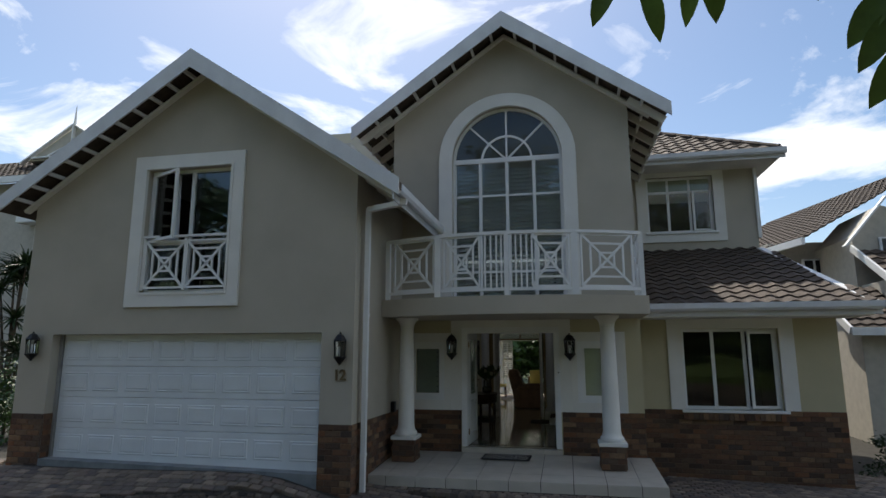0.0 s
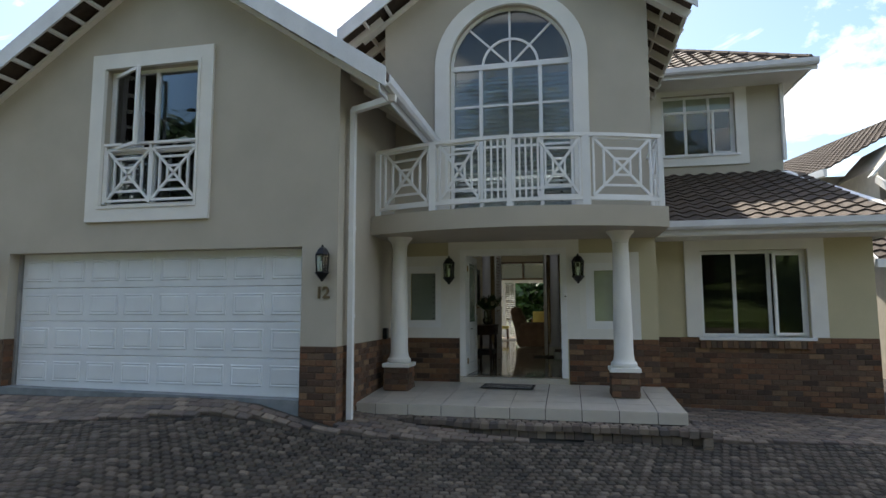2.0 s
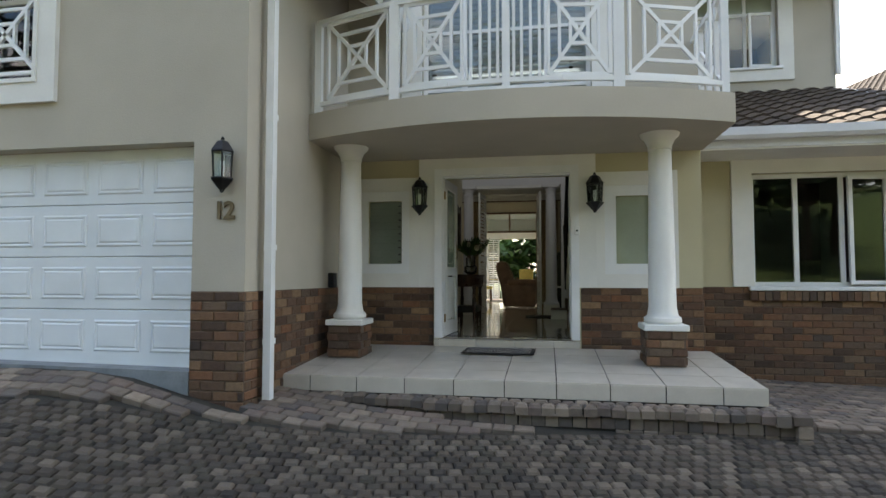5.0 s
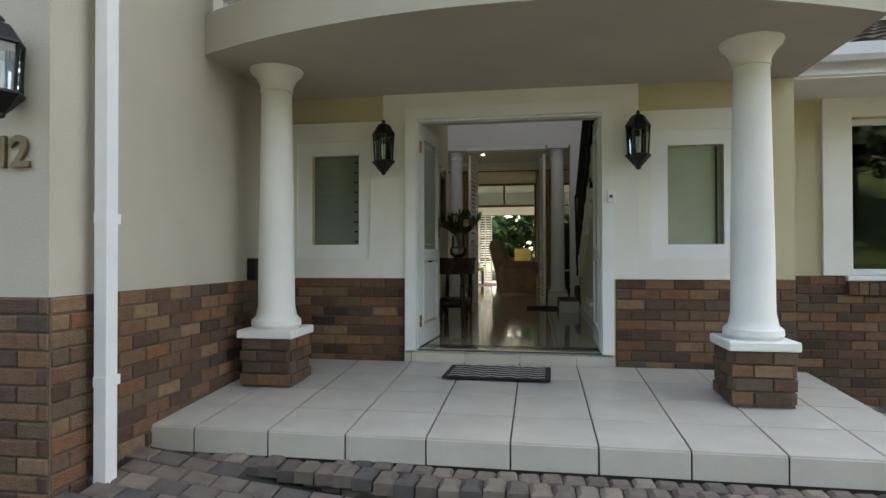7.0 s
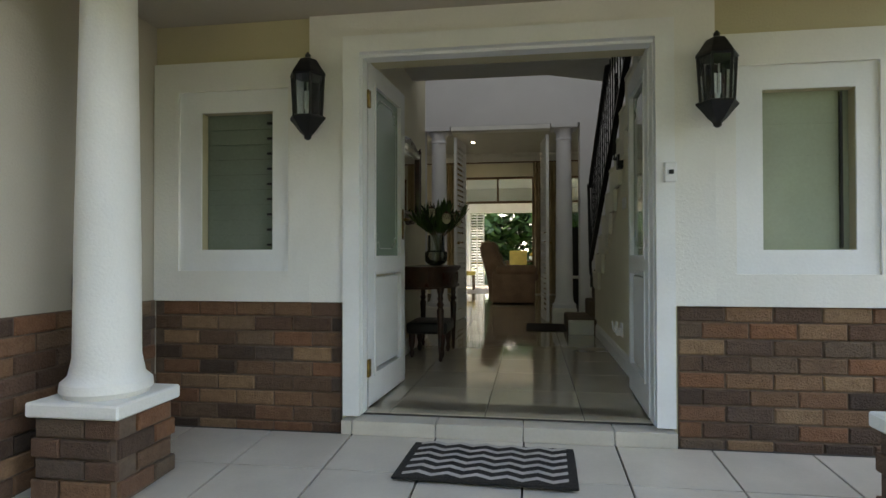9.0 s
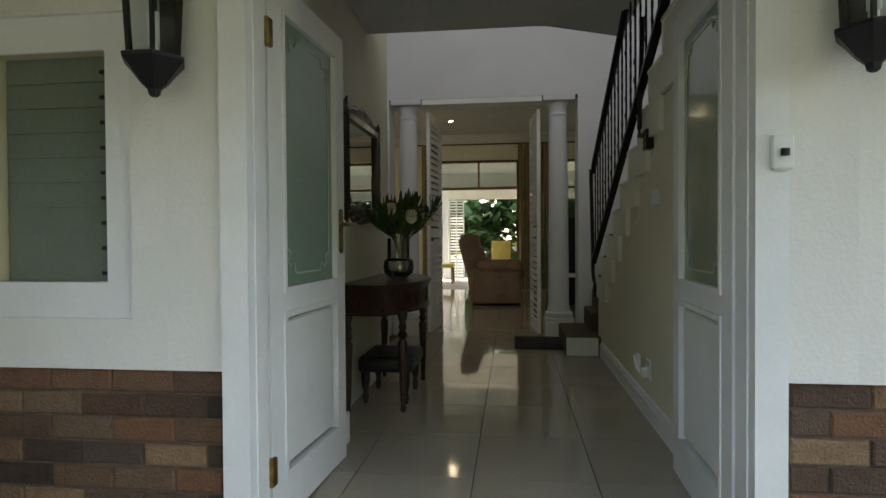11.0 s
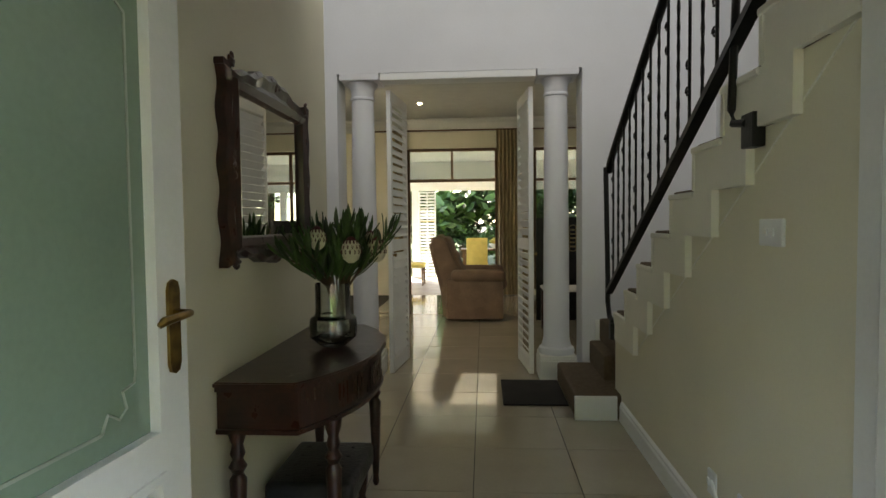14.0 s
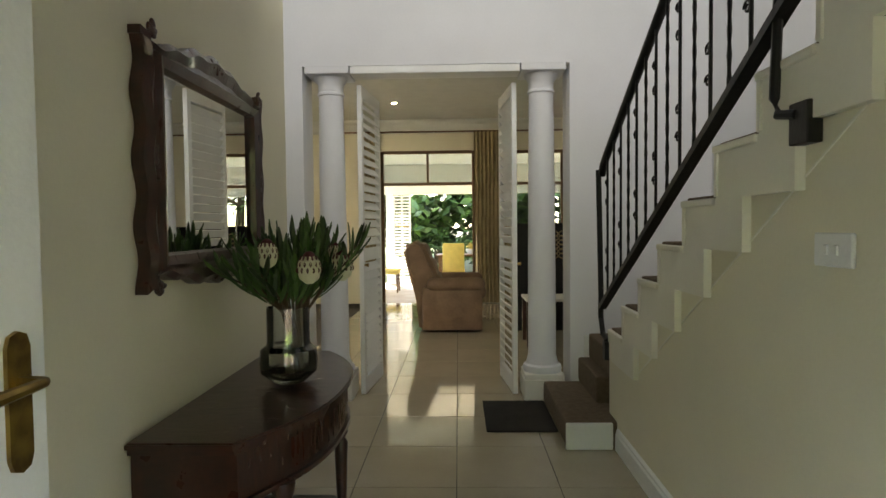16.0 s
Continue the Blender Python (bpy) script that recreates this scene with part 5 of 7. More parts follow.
def mirror_outline(w, h, n=60, wav=1.0):
    pts = []
    for i in range(n):
        u = -1 + 2 * i / n
        pts.append((u * w, h + wav * (0.035 * math.cos(u * math.pi) + 0.007 * math.cos(u * 6 * math.pi) - 0.007)))
    for i in range(n):
        u = 1 - 2 * i / n
        pts.append((w + wav * (0.010 * math.cos(u * 4 * math.pi) - 0.010), u * h))
    for i in range(n):
        u = 1 - 2 * i / n
        pts.append((u * w, -h - wav * (0.025 * math.cos(u * math.pi) + 0.007 * math.cos(u * 6 * math.pi) - 0.02)))
    for i in range(n):
        u = -1 + 2 * i / n
        pts.append((-w - wav * (0.010 * math.cos(u * 4 * math.pi) - 0.010), u * h))
    return pts


def ring_profile(outs, heights):
    bm = bmesh.new()
    loops = []
    for pts, x in zip(outs, heights):
        loops.append([bm.verts.new((x, y, z)) for y, z in pts])
    for a, b in zip(loops, loops[1:]):
        for i in range(len(a)):
            j = (i + 1) % len(a)
            bm.faces.new((a[i], a[j], b[j], b[i]))
    bmesh.ops.recalc_face_normals(bm, faces=bm.faces[:])
    return bm


bm = ring_profile([mirror_outline(MW, MH), mirror_outline(MW, MH), mirror_outline(MW - 0.02, MH - 0.02, wav=0.8), mirror_outline(MW - 0.05, MH - 0.05, wav=0.4), mirror_outline(MW - 0.07, MH - 0.07, wav=0.1), mirror_outline(MW - 0.10, MH - 0.10, wav=0), mirror_outline(MW - 0.11, MH - 0.11, wav=0)], [0.0, 0.035, 0.052, 0.040, 0.055, 0.045, 0.02])
part("carved_frame", bm, TIMBER, mir, smooth=True)
for cy in (-1, 0, 1):
    for cz in (-1, 0, 1):
        if cy == 0 and cz == 0:
            continue
        bm = bmesh.new()
        rr = random.Random(cy * 7 + cz * 3 + 20)
        for k in range(9 if cy or cz > 0 else 5):
            a = rr.random() * 6.28
            d = rr.random() * 0.035
            c = (0.040 + rr.random() * 0.006, cy * (MW - 0.045) + d * math.cos(a) * (0.6 if cy else 1.6), cz * (MH - 0.02) + d * math.sin(a) * (1.6 if cy and not cz else 0.7) + (0.02 if cz > 0 and cy == 0 else 0))
            mm = Matrix.Translation(c) @ Euler((rr.random() * 3, 0, 0)).to_matrix().to_4x4() @ Matrix.Diagonal((0.5, 1.0, 0.5, 1))
            bmesh.ops.create_uvsphere(bm, u_segments=10, v_segments=6, radius=0.016, matrix=mm)
        part("carving", bm, TIMBER, mir, smooth=True)
MIRROR = bpy.data.materials.new("mirror_silver")
MIRROR.use_nodes = True
_b = MIRROR.node_tree.nodes["Principled BSDF"]
_b.inputs["Metallic"].default_value, _b.inputs["Roughness"].default_value, _b.inputs["Base Color"].default_value = 1, 0.01, (0.88, 0.89, 0.88, 1)
bm = bmesh.new()
box(bm, 0.018, 0.024, -MW + 0.105, MW - 0.105, -MH + 0.105, MH - 0.105)
part("mirror_glass", bm, MIRROR, mir)

vase = thing("glass_vase", (-0.69, 13.05, TZ + 0.001), "clear glass vase half full of water on the console table", "vase")
bm = bmesh.new()
vp = [(0.045, 0), (0.06, 0.006), (0.098, 0.04), (0.103, 0.08), (0.098, 0.12), (0.078, 0.135), (0.075, 0.15), (0.075, 0.27)]
outer_p, inner_p = vp, [(r - 0.004, z + (0.012 if z < 0.05 else 0)) for r, z in reversed(vp)]
lathe(bm, outer_p + inner_p, (0, 0, 0), 28)
part("vase_body", bm, VASEGLASS, vase, smooth=True).visible_shadow = False
bm = bmesh.new()
lathe(bm, [(0.05, 0.014), (0.09, 0.045), (0.097, 0.08), (0.093, 0.115)], (0, 0, 0), 28)
part("water", bm, glass("water", (0.93, 0.92, 0.88), mirror=0.03), vase, smooth=True).visible_shadow = False
bq = thing("protea_bouquet", (-0.675, 13.08, TZ + 0.03), "cream proteas with long green leaves in the glass vase", "flowers")
rnd = random.Random(5)
PROTEA = mat("protea_bract", (0.70, 0.68, 0.48), 0.6, vary=0.12, scale=20)
PROTEA_D = mat("protea_tip", (0.10, 0.02, 0.02), 0.7, vary=0.2)
STEM = mat("stem", (0.10, 0.06, 0.03), 0.6, vary=0.2)


def leaf_blade(bm, p, d, length, width, curl=0.2):
    """A slim pointed leaf from p along d."""
    d = d.normalized()
    s = d.cross(Vector((0, 0, 1)))
    s = s.normalized() if s.length > 0.01 else Vector((1, 0, 0))
    u = s.cross(d)
    row = []
    for i, (t_, w_) in enumerate(((0, 0.25), (0.3, 0.9), (0.65, 1.0), (0.88, 0.55), (1.0, 0.04))):
        c = p + d * length * t_ + u * (curl * length * t_ * t_)
        row.append((bm.verts.new(c - s * width * w_ / 2 + u * 0.12 * width), bm.verts.new(c - u * 0.12 * width), bm.verts.new(c + s * width * w_ / 2 + u * 0.12 * width)))
    for a, b in zip(row, row[1:]):
        bm.faces.new((a[0], a[1], b[1], b[0]))
        bm.faces.new((a[1], a[2], b[2], b[1]))


for k in range(30):
    a = 2 * math.pi * k / 30 + rnd.random() * 0.3
    sp = (0.06 + 0.23 * rnd.random()) * (1.0 if k < 22 else 0.35)
    top = Vector((max(-0.20, sp * math.cos(a)), sp * 1.05 * math.sin(a), 0.35 + 0.13 * rnd.random() - 0.25 * max(0, sp - 0.15)))
    base = Vector((0.035 * math.cos(a + 2), 0.035 * math.sin(a + 2), 0.0))
    neck = Vector((0.045 * math.cos(a), 0.045 * math.sin(a), 0.22))
    bm = bmesh.new()
    tube(bm, [base, neck, (neck + top) / 2 + Vector((0, 0, 0.02)), top], 0.004, 5)
    st = part("stem", bm, STEM, bq)
    bm = bmesh.new()
    dirn = (top - neck).normalized()
    for i in range(16):
        u = 0.22 + 0.8 * i / 15
        p = neck.lerp(top, min(u, 1.0))
        b_ = i * 2.4
        side = Vector((math.cos(b_), math.sin(b_), 0.1))
        leaf_blade(bm, p, dirn * 0.9 + side * (0.75 - 0.35 * u), 0.085 + 0.035 * rnd.random(), 0.017 + 0.007 * rnd.random())
    part("leaves", bm, LEAF, bq)
for p, r in (((0.10, -0.17, 0.38), 0.040), ((-0.03, -0.20, 0.43), 0.036), ((0.16, 0.07, 0.37), 0.042), ((0.02, 0.16, 0.40), 0.03), ((0.12, 0.14, 0.42), 0.028)):
    hd = new("protea_head")
    hd.parent = bq
    hd.location = p
    bm = bmesh.new()
    lathe(bm, [(0.3 * r, -1.1 * r), (0.8 * r, -0.7 * r), (1.0 * r, 0), (0.92 * r, 0.7 * r), (0.55 * r, 1.15 * r), (0.2 * r, 1.3 * r)], (0, 0, 0), 16)
    part("flower_body", bm, PROTEA, hd, smooth=True)
    bm = bmesh.new()
    for j in range(3):
        for i in range(13):
            a = 2 * math.pi * (i + 0.5 * j) / 13
            z = r * (-0.2 + 0.5 * j)
            rr_ = r * (1.0, 0.99, 0.82)[j]
            leaf_blade(bm, Vector((rr_ * math.cos(a), rr_ * math.sin(a), z)), Vector((-0.25 * math.cos(a) * j * 0.8, -0.25 * math.sin(a) * j * 0.8, 1)), r * 0.45, r * 0.2, 0)
    part("bract_tips", bm, PROTEA_D, hd)
    bm = bmesh.new()
    bmesh.ops.create_uvsphere(bm, u_segments=12, v_segments=6, radius=r * 0.55, matrix=Matrix.Translation((0, 0, r * 1.05)))
    part("crown", bm, PROTEA_D, hd, smooth=True)

# ---- hall: opening with columns and louvred doors ----


def hall_column(x, label):
    ob = thing("hall_column", (x, 15.55, FZ), label, "column", "hall columns")
    top = 2.685 - FZ
    bm = bmesh.new()
    soft_box(bm, -0.155, 0.155, -0.155, 0.155, 0, 0.16, 0.006)
    soft_box(bm, -0.15, 0.15, -0.15, 0.15, 0.16, 0.20, 0.006)
    part("plinth", bm, WHITE_P, ob)
    bm = bmesh.new()
    lathe(bm, [(0.145, 0.20), (0.152, 0.225), (0.145, 0.25), (0.125, 0.262), (0.118, 0.29), (0.108, 0.33), (0.106, 1.0), (0.094, top - 0.20)], (0, 0, 0), 28)
    part("shaft", bm, INWHITE, ob, smooth=True)
    bm = bmesh.new()
    lathe(bm, [(0.094, top - 0.20), (0.104, top - 0.195), (0.104, top - 0.18), (0.096, top - 0.17), (0.098, top - 0.11), (0.125, top - 0.075), (0.128, top - 0.055)], (0, 0, 0), 28)
    part("capital", bm, INWHITE, ob, smooth=True)
    bm = bmesh.new()
    soft_box(bm, -0.165, 0.165, -0.16, 0.15, top - 0.055, top - 0.001, 0.005)
    part("abacus", bm, INWHITE, ob)
    return ob


hall_column(-1.055, "white round column with a moulded capital beside the alcove")
hall_column(0.565, "white round column with a moulded capital beside the carpeted steps")
pel = thing("sliding_track", (-0.24, 15.5, 2.625), "white track box of the louvred doors between the two columns", "door track")
bm = bmesh.new()
soft_box(bm, -0.64, 0.63, -0.10, 0.08, 0, 0.058, 0.005)
part("track_box", bm, WHITE, pel)


def louvre_leaf(x, turn, label):
    ob = thing("louvred_door", (x, 15.56, FZ + 0.01), label, "door", "louvred doors in the opening", rz=turn)
    h = 2.42
    w = 0.60
    for a, b in ((0, 0.05), (w - 0.05, w)):
        bm = bmesh.new()
        box(bm, a, b, -0.018, 0.018, 0, h)
        part("stile", bm, WHITE, ob)
    for a, b in ((0, 0.12), (1.05, 1.15), (h - 0.09, h)):
        bm = bmesh.new()
        box(bm, 0.05, w - 0.05, -0.016, 0.016, a, b)
        part("rail", bm, WHITE, ob)
    for z0, z1 in ((0.14, 1.03), (1.17, h - 0.11)):
        n = int((z1 - z0) / 0.068)
        for i in range(n):
            z = z0 + (i + 0.5) * (z1 - z0) / n
            bm = bmesh.new()
            beam(bm, (0.05, 0, z), (w - 0.05, 0, z), 0.009, 0.074, up=(0, 0.6, 0.8))
            part("slat", bm, WHITE, ob)
    bm = bmesh.new()
    tube(bm, [(0.025, -0.018, 1.02), (0.025, -0.05, 1.02)], [0.008, 0.016])
    part("knob", bm, BRASS, ob)
    return ob


louvre_leaf(-0.84, 84, "white louvred door folded back near the alcove")
louvre_leaf(0.36, 96, "white louvred door folded back against the stair-side column")

m2 = thing("doormat", (0.32, 15.04, FZ + 0.003), "plain dark brown mat on the hall tiles before the carpeted steps", "doormat")
bm = bmesh.new()
soft_box(bm, -0.23, 0.23, -0.33, 0.33, 0, 0.01, 0.004)
part("mat_sheet", bm, DARKMAT, m2)

# ---- living room ----
arm = thing("recliner", (-0.20, 18.75, FZ), "brown padded recliner armchair standing on the tiles, seen from its side", "armchair")


def pad(bm, x0, x1, y0, y1, z0, z1, r, m=None, seg=4):
    v = box(bm, x0, x1, y0, y1, z0, z1)
    if m:
        for vv in v:
            vv.co = m @ vv.co
    e = {ed for vv in v for ed in vv.link_edges}
    bmesh.ops.bevel(bm, geom=list(e), offset=r, segments=seg, affect="EDGES", profile=0.5)


bm = bmesh.new()
prism(bm, [(-0.34, 0.02), (0.36, 0.02), (0.36, 0.34), (0.28, 0.50), (-0.30, 0.52), (-0.38, 0.40)], "y", -0.36, 0.36)
bmesh.ops.bevel(bm, geom=bm.edges[:], offset=0.03, segments=2, affect="EDGES")
part("body", bm, LEATHER, arm, smooth=True)
bm = bmesh.new()
prism(bm, [(-0.34, 0.10), (-0.10, 0.30), (-0.10, 0.62), (-0.20, 0.85), (-0.26, 1.02), (-0.33, 1.10), (-0.45, 1.10), (-0.52, 1.02), (-0.48, 0.80), (-0.38, 0.40)], "y", -0.34, 0.34)
bmesh.ops.bevel(bm, geom=bm.edges[:], offset=0.045, segments=3, affect="EDGES")
part("backrest", bm, LEATHER, arm, smooth=True)
for s_ in (-1, 1):
    bm = bmesh.new()
    pad(bm, -0.25, 0.40, s_ * 0.40 - 0.09, s_ * 0.40 + 0.09, 0.50, 0.66, 0.07)
    part("armrest", bm, LEATHER, arm, smooth=True)
    bm = bmesh.new()
    pad(bm, -0.30, 0.37, s_ * 0.40 - 0.06, s_ * 0.40 + 0.06, 0.03, 0.55, 0.03)
    part("side_panel", bm, LEATHER, arm, smooth=True)
bm = bmesh.new()
pad(bm, -0.12, 0.42, -0.30, 0.30, 0.38, 0.55, 0.07)
part("seat", bm, LEATHER, arm, smooth=True)
for k in range(3):
    bm = bmesh.new()
    pad(bm, -0.30, -0.06, -0.30, 0.30, -0.11, 0.11, 0.07, Matrix.Translation((-0.03 - 0.075 * k, 0, 0.64 + 0.185 * k)) @ Euler((0, -0.35, 0)).to_matrix().to_4x4())
    part("back_cushion", bm, LEATHER, arm, smooth=True)

arm.scale = (1.12, 1.1, 1.04)
gdn = thing("patio_doors", (-1.42, 21.2, FZ), "dark framed patio doors with pale top lights, one side open", "window")
bm = bmesh.new()
for a, b in ((0, 0.05), (1.59, 1.64)):
    box(bm, a, b, 0.02, 0.10, 0, 2.64)
part("jamb", bm, BROWN, gdn)
for z in (2.05, 2.60):
    bm = bmesh.new()
    box(bm, 0.05, 1.59, 0.02, 0.10, z, z + 0.05)
    part("transom", bm, BROWN, gdn)
bm = bmesh.new()
box(bm, 0.80, 0.84, 0.03, 0.09, 2.10, 2.60)
part("mullion", bm, BROWN, gdn)
for a, b in ((0.05, 0.80), (0.84, 1.59)):
    pane(gdn, a, b, 2.10, 2.60, 0.06, GLASS, "top_pane")
w2 = thing("patio_window", (0.86, 21.2, FZ), "dark framed fixed patio window with a pale top light", "window")
frame_bars(w2, 1.74, 2.64, [0.87], [(2.07, 0.05, 1.69)], t=0.05, y=0.02, material=BROWN)
for a, b in ((0.05, 0.84), (0.9, 1.69)):
    pane(w2, a, b, 0.05, 2.04, 0.05, GLASS)
    pane(w2, a, b, 2.10, 2.59, 0.05, GLASS, "top_pane")
drape("curtain", 0.20, 0.80, 21.05, FZ + 0.02, 3.1, "beige pleated curtain hanging to the floor between the patio doors")
drape("curtain", -1.75, -1.40, 21.05, FZ + 0.02, 3.1, "beige pleated curtain gathered beside the open patio doors", folds=5)
drape("curtain", -1.95, -1.65, 16.6, FZ + 0.02, 2.95, "beige pleated curtain hanging near the louvred door", folds=4)
cor = thing("cornice", (0, 21.15, 3.1), "painted cornice with a curtain rail along the living room wall", "cornice")
bm = bmesh.new()
prism(bm, [(0.04, 0.2), (-0.16, 0.2), (-0.15, 0.16), (-0.08, 0.12), (-0.02, 0.03), (0.04, 0.0)], "x", -3.1, 4.5)
part("moulding", bm, CEIL, cor)
bm = bmesh.new()
tube(bm, [(-2.2, -0.1, 0.0), (3.2, -0.1, 0.0)], 0.014)
part("curtain_rail", bm, BROWN, cor)
cab = thing("display_screen", (1.15, 18.4, FZ), "tall black folding screen with a pale chain pattern beside the column", "folding screen")
for k in range(3):
    bm = bmesh.new()
    soft_box(bm, -0.5 + k * 0.42, -0.1 + k * 0.42, 0, 0.03, 0, 1.36, 0.004)
    part("screen_panel", bm, BLACK, cab)
for k in range(6):
    for j in range(2):
        bm = bmesh.new()
        tube(bm, [(-0.02 + j * 0.10 + 0.045 * math.cos(a), -0.004, 0.95 + k * 0.055 + 0.035 * math.sin(a)) for a in np.linspace(0, 6.28, 13)], 0.005, 5)
        part("pattern", bm, CURTAIN, cab)
lt = thing("side_table", (0.95, 17.6, FZ), "low dark side table with a pale top edge behind the column", "side table")
bm = bmesh.new()
soft_box(bm, -0.3, 0.3, -0.25, 0.25, 0.50, 0.53, 0.004)
part("tabletop", bm, WHITE, lt)
for x in (-0.27, 0.27):
    for y in (-0.22, 0.22):
        bm = bmesh.new()
        box(bm, x - 0.02, x + 0.02, y - 0.02, y + 0.02, 0, 0.50)
        part("leg", bm, TIMBER, lt)
pic = thing("picture_frame", (-1.88, 15.1, 1.35), "dark framed picture on the alcove wall", "picture")
bm = bmesh.new()
wall_cells(bm, -0.25, 0.25, 0, 0.75, 0, 0.03, [(-0.2, 0.2, 0.05, 0.70)], axis="x")
part("frame", bm, TIMBER, pic)
bm = bmesh.new()
box(bm, 0.004, 0.012, -0.2, 0.2, 0.05, 0.70)
part("picture_sheet", bm, CREAM, pic)
for x, y in ((-0.55, 17.6), (0.55, 17.6), (-1.0, 19.6)):
    dl_ = thing("downlight", (x, y, 3.285), "small round recessed downlight, lit, in the living room ceiling", "downlight", "living room downlights")
    bm = bmesh.new()
    lathe(bm, [(0.045, 0), (0.045, 0.014)], (0, 0, 0), 16)
    part("rim", bm, WHITE, dl_)
    bm = bmesh.new()
    lathe(bm, [(0.028, -0.003), (0.028, 0.001)], (0, 0, 0), 12)
    em = MATS.get("lamp_glow")
    if not em:
        em = bpy.data.materials.new("lamp_glow")
        em.use_nodes = True
        em.node_tree.nodes["Principled BSDF"].inputs["Emission Color"].default_value = (1, 0.85, 0.6, 1)
        em.node_tree.nodes["Principled BSDF"].inputs["Emission Strength"].default_value = 25
        MATS["lamp_glow"] = em
    part("lens", bm, em, dl_)

# ---- patio and garden ----
bm = bmesh.new()
box(bm, -4, 5, 21.4, 25.3, -0.3, FZ - 0.03)
structure("patio_floor", bm, mat("patio_tile", (0.30, 0.24, 0.18), 0.5, vary=0.12, scale=3))
POLY = bpy.data.materials.new("white_roof_sheet")
POLY.use_nodes = True
_n, _l = POLY.node_tree.nodes, POLY.node_tree.links
_tr, _mx = _n.new("ShaderNodeBsdfTranslucent"), _n.new("ShaderNodeMixShader")
_tr.inputs["Color"].default_value = (0.6, 0.59, 0.56, 1)
_n["Principled BSDF"].inputs["Base Color"].default_value = (0.8, 0.8, 0.78, 1)
_mx.inputs[0].default_value = 0.22
_l.new(_n["Principled BSDF"].outputs[0], _mx.inputs[1])
_l.new(_tr.outputs[0], _mx.inputs[2])
_l.new(_mx.outputs[0], _n["Material Output"].inputs["Surface"])
bm = bmesh.new()
prism(bm, [(21.4, 3.25), (25.6, 2.95), (25.6, 2.97), (21.4, 3.27)], "x", -4, 5)
structure("patio_roof", bm, POLY)
bm = bmesh.new()
box(bm, -4, 5, 25.0, 25.15, 2.26, 2.96)
structure("patio_beam", bm, WHITE)
for x in (-1.72, 1.0, 3.2):
    pp = thing("patio_post", (x, 25.07, FZ - 0.03), "white square patio post carrying the roof beam", "post", "patio posts")
    bm = bmesh.new()
    soft_box(bm, -0.08, 0.08, -0.07, 0.07, 0, 2.14, 0.006)
    part("shaft", bm, WHITE, pp)
sl = thing("patio_shutter", (-1.62, 24.9, FZ - 0.02), "cream latticed folding shutter at the side of the patio", "shutter")
frame_bars(sl, 0.42, 2.1, [0.21], [(0.7, 0.04, 0.38), (1.4, 0.04, 0.38)], t=0.04, d=0.03)
for i in range(26):
    bm = bmesh.new()
    beam(bm, (0.04, 0.015, 0.08 + i * 0.077), (0.38, 0.015, 0.08 + i * 0.077), 0.008, 0.05, up=(0, 0.6, 0.8))
    part("slat", bm, CREAM if i % 9 == 8 else WHITE, sl)


def dining_chair(x, y, rz, label):
    ob = thing("dining_chair", (x, y, FZ - 0.03), label, "dining chair", "patio dining chairs", rz=rz)
    bm = bmesh.new()
    pad(bm, -0.22, 0.22, -0.22, -0.14, 0.42, 1.02, 0.02, seg=2)
    part("backrest", bm, CREAM, ob, smooth=True)
    bm = bmesh.new()
    pad(bm, -0.23, 0.23, -0.22, 0.23, 0.38, 0.48, 0.03, seg=2)
    part("seat", bm, CREAM, ob, smooth=True)
    for a in (-0.2, 0.2):
        for b in (-0.18, 0.2):
            bm = bmesh.new()
            beam(bm, (a, b, 0), (a * 0.95, b * 0.95, 0.40), 0.035, 0.035, (0, 1, 0))
            part("leg", bm, BROWN, ob)
    return ob


dining_chair(-0.18, 23.1, 0, "yellow upholstered dining chair with its back to the hall")
dining_chair(-1.55, 23.3, -90, "yellow upholstered dining chair near the patio shutters")
dining_chair(0.5, 24.5, 180, "yellow upholstered dining chair across the patio table")
dt = thing("patio_table", (0.15, 23.8, FZ - 0.03), "brown wooden dining table on the patio", "dining table")
bm = bmesh.new()
soft_box(bm, -0.7, 0.9, -0.4, 0.4, 0.72, 0.76, 0.006)
part("tabletop", bm, BROWN, dt)
for x in (-0.62, 0.82):
    for y in (-0.33, 0.33):
        bm = bmesh.new()
        box(bm, x - 0.035, x + 0.035, y - 0.035, y + 0.035, 0, 0.72)
        part("leg", bm, BROWN, dt)
pot = thing("flower_bowl", (0.2, 23.8, FZ + 0.731), "pale bowl of flowers on the patio table", "flowers")
bm = bmesh.new()
lathe(bm, [(0.05, 0), (0.11, 0.06), (0.12, 0.11), (0.10, 0.11), (0.09, 0.06)], (0, 0, 0), 16)
part("bowl", bm, WHITE, pot, smooth=True)
bm = bmesh.new()
for k in range(40):
    leaf_blade(bm, Vector((0, 0, 0.1)), Vector((rnd.uniform(-1, 1), rnd.uniform(-1, 1), rnd.uniform(0.2, 1))), 0.14, 0.04)
part("flowers", bm, CREAM, pot)


